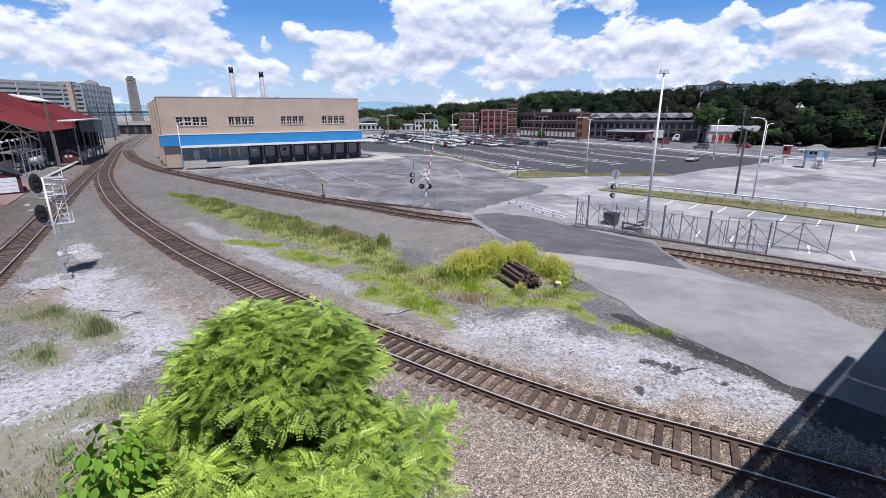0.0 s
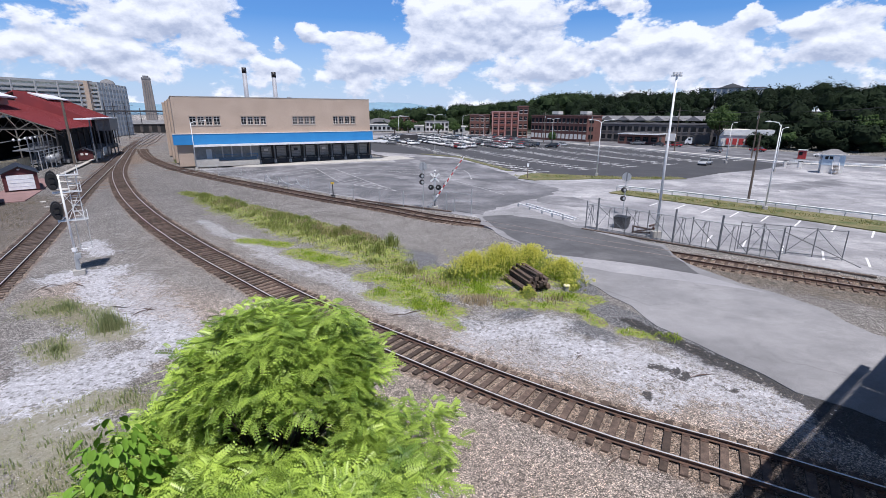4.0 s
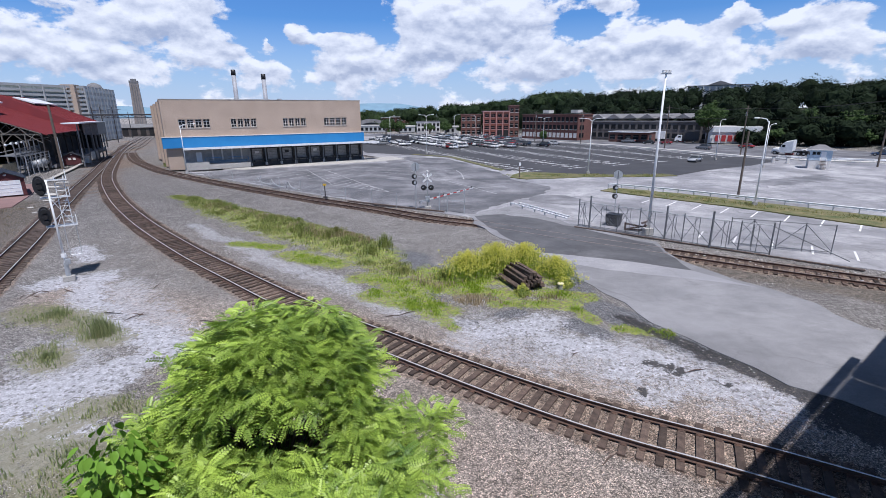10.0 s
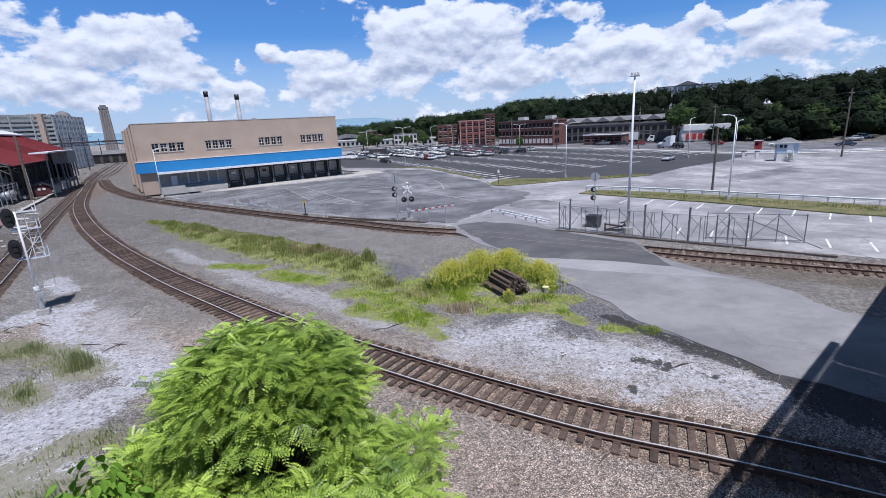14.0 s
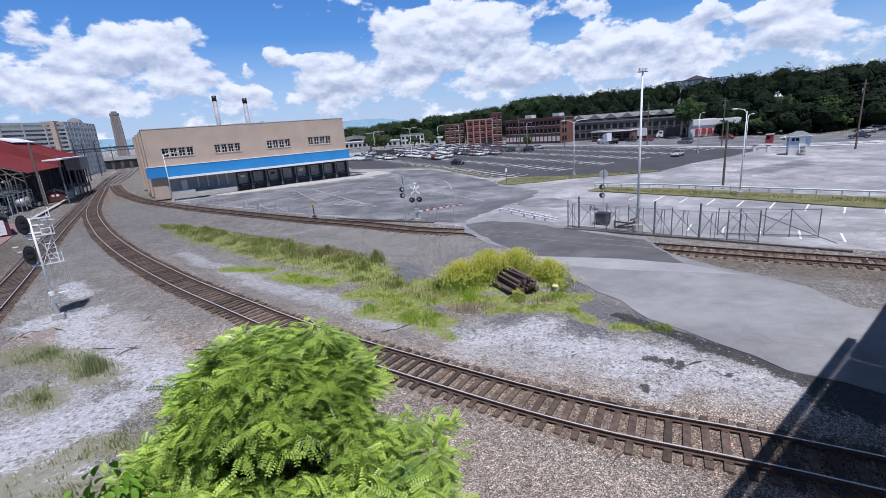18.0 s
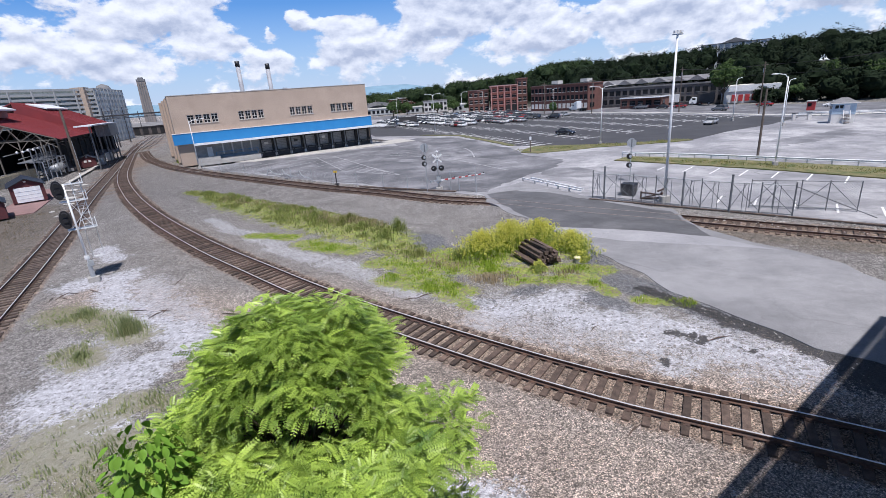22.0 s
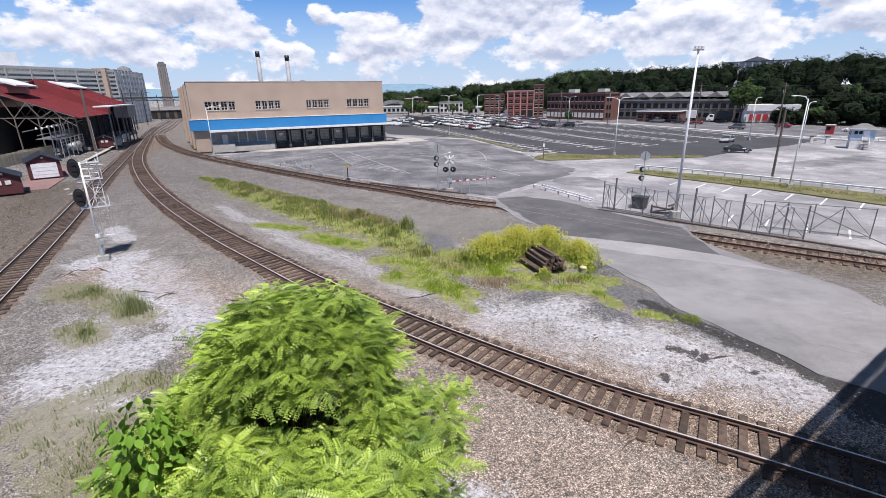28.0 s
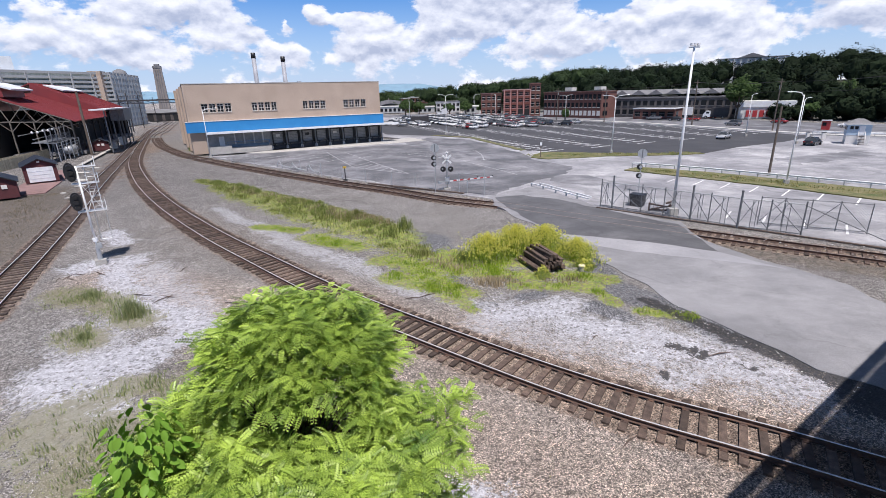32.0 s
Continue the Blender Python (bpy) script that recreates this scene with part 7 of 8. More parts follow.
def make_car(kind, paint, label, m, group="parked cars", plain=False):
    """A car that looks along +x, about 4 m long."""
    c = thing("car", m, label, "car", group)
    long, wide = (3.95, 1.62) if kind != "pickup" else (4.5, 1.7)
    tall = {"sedan": 1.32, "suv": 1.52, "pickup": 1.58}[kind]
    belt = tall * 0.62
    hl, hw = long / 2, wide / 2

    def section(x, w, z0, z1, crown=0.05):
        return [(x, -w * 0.94, z0), (x, w * 0.94, z0), (x, w, z0 + 0.2), (x, w * 0.97, z1 - 0.05), (x, w * 0.8, z1 + crown * 0.6), (x, 0, z1 + crown), (x, -w * 0.8, z1 + crown * 0.6), (x, -w * 0.97, z1 - 0.05), (x, -w, z0 + 0.2)]

    nose = belt * 0.78
    rows = [(-hl, hw * 0.84, 0.38, belt * 0.84), (-hl + 0.2, hw * 0.95, 0.3, belt * 0.96), (-hl * 0.55, hw, 0.24, belt), (0, hw, 0.24, belt), (hl * 0.38, hw, 0.24, belt * 0.97), (hl * 0.75, hw * 0.97, 0.26, nose), (hl - 0.12, hw * 0.9, 0.3, nose * 0.92), (hl, hw * 0.78, 0.36, nose * 0.8)]
    body = part("body", Shape().loft([section(*r) for r in rows]), paint, c, "", True)
    b0, b1, t0, t1 = {"sedan": (-hl * 0.72, hl * 0.42, -hl * 0.42, hl * 0.12), "suv": (-hl * 0.95, hl * 0.42, -hl * 0.84, hl * 0.16), "pickup": (-hl * 0.2, hl * 0.45, -hl * 0.14, hl * 0.2)}[kind]
    lower = [(b0, -hw * 0.93, belt - 0.03), (b1, -hw * 0.93, belt - 0.03), (b1, hw * 0.93, belt - 0.03), (b0, hw * 0.93, belt - 0.03)]
    upper = [(t0, -hw * 0.74, tall - 0.05), (t1, -hw * 0.74, tall - 0.05), (t1, hw * 0.74, tall - 0.05), (t0, hw * 0.74, tall - 0.05)]
    part("cabin_glass", Shape().loft([lower, upper]), CAR_GLASS, c, "dark tinted windows")
    part("roof", Shape().loft([[(t0 - 0.06, -hw * 0.785, tall - 0.13), (t1 + 0.08, -hw * 0.785, tall - 0.13), (t1 + 0.08, hw * 0.785, tall - 0.13), (t0 - 0.06, hw * 0.785, tall - 0.13)], [(t0 + 0.1, -hw * 0.62, tall), (t1 - 0.1, -hw * 0.62, tall), (t1 - 0.1, hw * 0.62, tall), (t0 + 0.1, hw * 0.62, tall)]]), paint, c)
    for s in () if plain else (-1, 1):
        for k in (0.06, 0.5, 0.95):
            xb, xt = b0 + (b1 - b0) * k, t0 + (t1 - t0) * k
            part("pillar", Shape().beam((xb, s * hw * 0.935, belt - 0.03), (xt, s * hw * 0.745, tall - 0.05), 0.07, 0.03), paint, c)
    if kind == "pickup":
        part("bed_rim", Shape().box((-hl * 0.6, hw * 0.9, belt + 0.1), (hl * 0.76, 0.1, 0.2)).box((-hl * 0.6, -hw * 0.9, belt + 0.1), (hl * 0.76, 0.1, 0.2)).box((-hl + 0.12, 0, belt + 0.08), (0.1, wide * 0.84, 0.2)), paint, c)
    for x in (hl * 0.62, -hl * 0.6):
        for s in (-1, 1):
            w = part("wheel", Shape().tube([(x, s * (hw - 0.2), 0.33), (x, s * (hw + 0.01), 0.33)], 0.33, 14), TYRE, c)
            if plain:
                continue
            part("rim", Shape().tube([(x, s * (hw + 0.005), 0.33), (x, s * (hw + 0.025), 0.33)], 0.2, 10), RIM, w)
    for s in () if plain else (-1, 1):
        part("headlight", Shape().box((hl - 0.08, s * hw * 0.6, nose * 0.8), (0.16, 0.36, 0.13), 0, 0.04), LIGHT_CLEAR, c)
        part("taillight", Shape().box((-hl + 0.05, s * hw * 0.66, belt * 0.78), (0.12, 0.3, 0.16), 0, 0.03), LIGHT_RED, c)
        part("mirror", Shape().box((b1 - 0.35, s * (hw + 0.06), belt + 0.02), (0.14, 0.16, 0.12), 0, 0.04), paint, c)
    return c


PAINTS = [("white", (0.78, 0.78, 0.78)), ("silver", (0.42, 0.43, 0.45)), ("grey", (0.16, 0.165, 0.175)), ("black", (0.02, 0.02, 0.022)), ("dark blue", (0.03, 0.05, 0.10)), ("dark red", (0.30, 0.03, 0.03)), ("pale blue", (0.25, 0.33, 0.42))]
PAINT_OF = {name: car_paint(name.replace(" ", "_") + "_car_paint", c) for name, c in PAINTS}
models = {}


def put_car(kind, colour, m, group="parked cars", label="", plain=False):
    if (kind, colour, plain) not in models or group != "parked cars":
        body_word = {"sedan": "sedan", "suv": "sport utility car", "pickup": "pickup truck"}[kind]
        c = make_car(kind, PAINT_OF[colour], label or f"{colour} {body_word} parked on the asphalt lot", m, group, plain)
        if group == "parked cars":
            models[kind, colour, plain] = c
        return c
    c = copy_thing(models[kind, colour, plain], m)
    return tagged(c, label) if label else c


def inside(p, ring):
    hit = False
    for (ax, ay), (bx, by) in zip(ring, ring[1:] + ring[:1]):
        if (ay > p[1]) != (by > p[1]) and p[0] < ax + (p[1] - ay) * (bx - ax) / (by - ay):
            hit = not hit
    return hit


def park_cars():
    rng = random.Random(3)
    ring = [(-25.0, 169.0), (-18.3, 160.5), (-11.5, 154.0), (-5.4, 146.0), (-0.4, 134.0), (9.0, 140.0), (18.7, 138.5), (26.0, 138.5), (30.0, 168.0), (28.0, 186.0), (17.0, 203.0), (4.0, 214.0), (-12.0, 214.0), (-27.0, 205.0)]
    origin = Vector((2.6, 139.8))
    for r in range(-8, 9):
        for half in (0, 1):
            for k in range(-10, 30):
                p = origin + Vector((12.2 * r * 0.925, 12.2 * r * 0.38)) + Vector((4.7 * half * 0.84, 4.7 * half * 0.54)) + SV * (2.5 * k)
                if not inside(p, ring) or rng.random() < 0.07:
                    continue
                far = p.length
                colour = rng.choices([c for c, _ in PAINTS], (60, 20, 8, 16, 4, 3, 4) if p.x < 14 else (46, 18, 8, 16, 3, 16, 4))[0]
                kind = rng.choices(("sedan", "suv", "pickup"), (45, 42, 13))[0]
                turn = 58.0 + (180 if rng.random() < 0.4 else 0) + rng.uniform(-7, 7)
                put_car(kind, colour, pose(p.x, p.y, 0.01, 0, 0, turn), plain=far > 160)
    for kind, colour, x, y, turn in (("suv", "black", 30.5, 143.5, 150), ("sedan", "silver", 51.2, 95.4, 222), ("sedan", "silver", 35.5, 150.5, 30), ("suv", "white", -12.0, 153.5, 15), ("sedan", "white", -27.0, 163.0, 10), ("sedan", "white", -22.5, 160.0, 10), ("suv", "grey", -19.5, 157.0, 190),
                                     ("sedan", "dark red", 84.0, 131.0, 120), ("suv", "grey", 70.0, 127.0, 115), ("sedan", "dark red", 70.5, 150.0, 140), ("suv", "white", 88.5, 113.5, 140), ("sedan", "white", 118.0, 122.0, 160), ("sedan", "silver", 112.0, 118.0, 150), ("sedan", "dark red", 79.5, 158.0, 140), ("pickup", "grey", 62.0, 158.5, 135), ("sedan", "black", 66.0, 152.0, 140), ("sedan", "dark blue", 97.0, 104.0, 140)):
        put_car(kind, colour, pose(x, y, 0.01 if y < 147 and x < 60 else 0.03, 0, 0, turn))


park_cars()
dark_trailer = thing("dark_container", pose(-14.5, 166.0, 0, 0, 0, 12), "dark box container among the parked cars", "container")
part("box", Shape().box((0, 0, 1.5), (6.0, 2.4, 2.4)), DARK_STEEL, dark_trailer)
for k in range(10):
    part("corrugation", Shape().box((-2.7 + 0.6 * k, -1.23, 1.5), (0.2, 0.06, 2.2)), DARK_STEEL, dark_trailer)


def make_truck(m, label, dark=False):
    t = thing("box_truck", m, label, "truck", "trucks")
    part("cargo_box", Shape().box((-1.6, 0, 2.15), (4.8, 2.3, 2.5), 0, 0.06), DARK_STEEL if dark else WHITE_METAL, t)
    part("cab", Shape().loft([[(0.9, -1.05, 0.5), (3.0, -1.05, 0.5), (3.0, 1.05, 0.5), (0.9, 1.05, 0.5)], [(0.9, -1.05, 1.5), (2.95, -1.05, 1.4), (2.95, 1.05, 1.4), (0.9, 1.05, 1.5)], [(0.9, -1.0, 2.4), (2.2, -1.0, 2.4), (2.2, 1.0, 2.4), (0.9, 1.0, 2.4)]]), WHITE_METAL, t, "white cab")
    part("windscreen", Shape().slab([(2.98, -0.9, 1.5), (2.98, 0.9, 1.5), (2.3, 0.85, 2.3), (2.3, -0.85, 2.3)], 0.04), PANE, t)
    for s in (-1, 1):
        part("side_window", Shape().box((1.7, s * 1.04, 1.9), (0.9, 0.06, 0.6)), PANE, t)
        for x in (2.1, -2.6):
            w = part("wheel", Shape().tube([(x, s * 0.8, 0.45), (x, s * 1.1, 0.45)], 0.45, 14), TYRE, t)
            part("rim", Shape().tube([(x, s * 1.1, 0.45), (x, s * 1.12, 0.45)], 0.25, 10), RIM, w)
    part("chassis", Shape().box((-0.5, 0, 0.62), (6.6, 1.2, 0.3)), DARK_STEEL, t)
    part("bumper", Shape().box((3.05, 0, 0.6), (0.2, 2.0, 0.3), 0, 0.05), DARK_STEEL, t)
    return t


make_truck(pose(74.0, 167.0, 0.02, 0, 0, 140), "white box truck parked by the brick warehouse")
make_truck(pose(80.0, 157.0, 0.02, 0, 0, 150), "dark box truck with a white cab by the street", True)
moving_car = put_car("sedan", "black", pose(-60, 188, 0.02, 0, 0, -45), "moving vehicles", "black sedan driving across the lot")


def make_tractor(m):
    """A long-nosed road tractor without its trailer; it looks along +x."""
    t = thing("road_tractor", m @ Matrix.Diagonal((0.84, 0.9, 0.86, 1.0)), "white long-nosed road tractor with a sleeper cab, no trailer", "truck", "moving vehicles")

    def ring(x, w, z0, z1):
        return [(x, -w, z0), (x, w, z0), (x, w, z1 - 0.15), (x, w * 0.8, z1), (x, -w * 0.8, z1), (x, -w, z1 - 0.15)]

    hood = part("hood", Shape().loft([ring(3.9, 0.85, 0.65, 1.45), ring(3.6, 1.0, 0.6, 1.7), ring(2.2, 1.1, 0.6, 2.0)]), WHITE_METAL, t, "white sloping hood", True)
    part("grille", Shape().box((3.9, 0, 1.05), (0.08, 1.1, 0.7), 0, 0.03), DARK_STEEL, hood)
    part("cab", Shape().loft([ring(2.2, 1.12, 0.6, 2.05), ring(1.55, 1.15, 0.6, 2.95), ring(0.9, 1.17, 0.6, 3.5), ring(-0.9, 1.2, 0.7, 4.0)]), WHITE_METAL, t, "white cab and raised sleeper fairing")
    part("windscreen", Shape().slab([(2.22, -1.0, 2.08), (2.22, 1.0, 2.08), (1.6, 0.95, 2.9), (1.6, -0.95, 2.9)], 0.04), PANE, t)
    for side in (-1, 1):
        part("side_window", Shape().box((1.25, side * 1.17, 2.35), (0.75, 0.06, 0.6)), PANE, t)
        part("fuel_tank", Shape().tube([(-0.9, side * 0.85, 0.75), (0.9, side * 0.85, 0.75)], 0.33, 12), RIM, t, "bright fuel tank")
        part("mirror", Shape().box((1.9, side * 1.35, 2.3), (0.1, 0.16, 0.5), 0, 0.03), BLACK, t)
        for x in (3.1, -2.4, -3.6):
            w = part("wheel", Shape().tube([(x, side * (0.75 if x < 0 else 0.85), 0.5), (x, side * 1.15, 0.5)], 0.5, 16), TYRE, t)
            part("rim", Shape().tube([(x, side * 1.15, 0.5), (x, side * 1.17, 0.5)], 0.27, 12), RIM, w)
        part("chassis_rail", Shape().beam((-4.4, side * 0.42, 0.95), (2.5, side * 0.42, 0.95), 0.12, 0.28), BLACK, t)
        part("mudguard", Shape().box((-3.0, side * 0.95, 1.08), (2.5, 0.5, 0.06), 0, 0.05), BLACK, t)
    part("fifth_wheel", Shape().box((-2.9, 0, 1.18), (1.0, 0.9, 0.14), 0, 0.2), DARK_STEEL, t, "dark coupling plate")
    part("bumper", Shape().box((3.95, 0, 0.55), (0.25, 2.1, 0.4), 0, 0.08), RIM, t)
    return t


moving_truck = make_tractor(pose(100, 74, 0.04, 0, 0, 115))

# ---- weeds and stones ----
WEED = leaf_material("weed_blades", (0.07, 0.14, 0.025), (0.42, 0.42, 0.14), 0.4, 0.6, 1.3)
LUSH = leaf_material("lush_blades", (0.15, 0.31, 0.022), (0.52, 0.60, 0.09), 0.45, 0.6, 1.3)
PALE_BLADE = leaf_material("pale_blades", (0.20, 0.27, 0.10), (0.50, 0.50, 0.28), 0.5, 0.7, 0.8)
DRY = leaf_material("dry_blades", (0.15, 0.19, 0.05), (0.42, 0.37, 0.17), 0.25, 0.7, 0.8)
BROWN = leaf_material("brown_blades", (0.10, 0.085, 0.05), (0.22, 0.17, 0.10), 0.2, 0.8, 0.8)
STALK = leaf_material("dry_stalks", (0.20, 0.15, 0.09), (0.55, 0.46, 0.30), 0.2, 0.8, 0.8)
FLOWER = leaf_material("yellow_petals", (0.62, 0.60, 0.08), (0.82, 0.80, 0.24), 0.45, 0.6, 0.8)
OLIVE = leaf_material("olive_leaves", (0.16, 0.17, 0.06), (0.36, 0.31, 0.14), 0.4, 0.6, 0.8)
BUSH = leaf_material("bush_leaves", (0.20, 0.28, 0.07), (0.46, 0.50, 0.17), 0.45, 0.6, 0.8)


def blades(places, heights, rng, wide=0.018, lean=0.45):
    """A bent two-piece blade at every place."""
    n = len(places)
    a = rng.uniform(0, 2 * np.pi, n)
    bend = rng.uniform(0.05, lean, n) * heights
    side = np.stack([np.cos(a), np.sin(a), 0 * a], -1) * wide * rng.uniform(0.6, 1.6, n)[:, None]
    ahead = np.stack([-np.sin(a), np.cos(a), 0 * a], -1) * bend[:, None]
    up = np.stack([0 * a, 0 * a, heights], -1)
    mid, tip = places + 0.55 * up + 0.3 * ahead, places + up + ahead
    v = np.stack([places - side, places + side, mid + side * 0.8, mid - side * 0.8, tip], 1).reshape(-1, 3)
    k = np.arange(n)[:, None] * 5
    return v, [*(k + (0, 1, 2, 3)).tolist(), *(k + (3, 2, 4)).tolist()]


def scatter(rows, count, rng):
    """Places inside broad strokes, in proportion to their area."""
    area = np.array([(math.hypot(bx - ax, by - ay) + r) * r for ax, ay, bx, by, r in rows])
    pick = rng.choice(len(rows), count, p=area / area.sum())
    rows = np.array(rows)[pick]
    t = rng.uniform(0, 1, count)
    r = rows[:, 4] * 1.8 * np.sqrt(rng.uniform(0, 1, count))
    a = rng.uniform(0, 2 * np.pi, count)
    x, y = rows[:, 0] + (rows[:, 2] - rows[:, 0]) * t + r * np.cos(a), rows[:, 1] + (rows[:, 3] - rows[:, 1]) * t + r * np.sin(a)
    thin = 0.75 * r / rows[:, 4]
    keep = np.array([0.9 * noise.noise((u * 0.35, w * 0.35, 7)) + 0.9 * noise.noise((u * 1.4, w * 1.4, 3)) + 0.5 * noise.noise((u * 4.5, w * 4.5, 5)) for u, w in zip(x, y)]) - thin > rng.uniform(-1.0, -0.1, count)
    x, y = x[keep], y[keep]
    return np.stack([x, y, ground_height(x, y) - 0.03], -1)


def make_weeds():
    rng = np.random.default_rng(8)
    for name, rows, count, lo, hi, material, label in (
        ("grass", GRASS[:7], 70000, 0.08, 0.5, WEED, "strip of green weeds between the tracks"),
        ("grass", GRASS[7:21], 90000, 0.04, 0.24, LUSH, "bright green weeds round the timber pile"),
        ("dry_grass", GRASS[21:], 30000, 0.06, 0.36, PALE_BLADE, "thin dry grass on the lime dust"),
        ("dry_grass", ((-51, 53.5, -37, 34.5, 2.6), (-36, 33, -31, 24, 2.0)), 9000, 0.1, 0.4, BROWN, "dry brown weeds beside the straight track"),
        ("dry_grass", ((0.6, 24.6, 3.2, 24.2, 0.8), (4.5, 24.6, 6.4, 24.0, 0.6), (-1.5, 27.8, 0.6, 26.4, 0.9), (-14, 42, -6, 35.6, 1.2), (-26, 52, -16, 44, 1.1)), 26000, 0.12, 0.55, STALK, "dry brown stalks among the weeds by the timber pile"),
        ("lawn_grass", ((11.5, 76, 36, 74.6, 1.6), (22.5, 60, 42, 40, 1.2), (42, 40, 58, 24, 1.2)), 40000, 0.08, 0.34, DRY, "dry tufts on the grass islands")):
        p = scatter(rows, count, rng)
        if name == "lawn_grass":
            p[:, 2] = 0.07
            p = p[::2]
        patchy = np.array([0.75 + 0.8 * noise.noise((u * 0.8, w * 0.8, 11)) for u, w, _ in p])
        edge = np.clip(strokes(p[:, 0], p[:, 1], rows) * 1.15, 0.25, 1.0)
        v, f = blades(p, edge * np.clip(patchy, 0.3, 1.4) * rng.uniform(lo, hi, len(p)), rng, 0.016 if name != "lawn_grass" else 0.03)
        tagged(new(name, stuff_mesh(name, v, f, material)), label, "grass", "", "stuff")


make_weeds()


def make_bush(x, y, r, h, seed, label, material=None, flowers=0, leaves=900, wispy=False):
    rng = np.random.default_rng(seed)
    b = thing("bush", pose(x, y, hill_at(x, y) - 0.05), label, "bush", "bushes between the tracks")
    ang = rng.uniform(0, 2 * np.pi, leaves)
    rad = r * (1 + 0.25 * np.sin(3 * ang + seed) + 0.2 * np.sin(7 * ang)) * np.abs(rng.normal(0, 0.55, leaves))
    feet = np.stack([rad * np.cos(ang), rad * np.sin(ang), 0 * ang], -1)
    tall = h * np.clip(1 - 0.45 * (rad / r) ** 2, 0.25, 1) * rng.uniform(0.5, 1.15, leaves)
    v, f = blades(feet, tall, rng, 0.009 if flowers else 0.012, 0.35)
    tagged(part("stem_clump", stuff_mesh("stem_clump", v, f, PALE_BLADE if wispy else LUSH if flowers else WEED), None, b), kind="stuff")
    if wispy:
        return
    mid = np.stack([feet[:, 0] * 1.1, feet[:, 1] * 1.1, tall * rng.uniform(0.2, 0.9, leaves)], -1)
    v, f = leaf_cloud([(*p, 0.06, 0.06) for p in mid], 2 if flowers else 1, 0.04, rng)
    tagged(part("leaf_mass", stuff_mesh("leaf_mass", v, f, material or (OLIVE if seed % 3 == 0 and not flowers else BUSH)), None, b), kind="stuff")
    if flowers:
        pick = rng.integers(0, leaves, flowers)
        tops = np.stack([feet[pick, 0] * 1.15, feet[pick, 1] * 1.15, tall[pick] * rng.uniform(0.75, 1.08, flowers)], -1)
        v, f = leaf_cloud([(*p, 0.07, 0.08) for p in tops], 6, 0.024, rng)
        tagged(part("flower_spray", stuff_mesh("flower_spray", v, f, FLOWER), None, b, "small yellow flowers"), kind="stuff")


rng_b = random.Random(12)
BAND = []
for k in range(12):
    s = k / 11
    BAND.append((-31 + 26.0 * s + rng_b.uniform(-0.9, 0.9), 57.3 - 23.4 * s + rng_b.uniform(-0.9, 0.9), rng_b.uniform(0.5, 1.2), rng_b.uniform(0.35, 0.75)))
for k, (x, y, r, h, fl, label) in enumerate(((1.6, 28.2, 1.5, 1.3, 2200, "yellow flowering mustard bush"), (3.4, 28.6, 1.6, 1.5, 2600, "tall yellow flowering mustard bush"), (5.3, 29.0, 1.5, 1.3, 2200, "yellow flowering bush behind the timber pile"), (7.0, 27.4, 1.2, 1.1, 1500, "yellow flowering bush beside the timber pile"), (7.2, 25.9, 0.5, 0.55, 200, "small yellow flowering weed"),
                                             (4.6, 25.0, 0.35, 0.6, 220, "sprig of yellow flowers before the pile"), (0.2, 27.8, 0.8, 0.75, 0, "grey-green bush beside the yellow flowers"), (-4.4, 34.2, 0.75, 1.1, 0, "round green bush on the ballast"), (-9.0, 38.6, 0.9, 0.7, 0, "low green bush among weeds"), (-16.5, 44.0, 1.1, 0.7, 0, "low green bush among weeds"),
                                             (-24.0, 51.0, 1.2, 0.7, 0, "low green bush among weeds"), (-2.5, 29.0, 0.8, 0.5, 0, "low green bush among weeds"), (-16.4, 20.4, 0.8, 1.1, -1, "pale green weed clump on lime dust"), (-20.4, 22.8, 0.8, 0.45, -1, "thin weed clump on the ballast"), (-17.2, 18.2, 0.5, 0.4, -1, "thin weed clump on the ballast"), (-12.5, 40.4, 1.0, 0.7, 0, "low green bush among weeds"), (-57.0, 103.0 - 5, 1.0, 1.4, 0, "green bush by the warehouse wall"), *((BAND[k][0], BAND[k][1], BAND[k][2], BAND[k][3], 0, "rank green weeds on the bank") for k in range(len(BAND))))):
    make_bush(x, y, r, h, 40 + k, label, None, max(fl, 0), 600 if fl < 0 else 1300 if fl else 300, fl < 0)


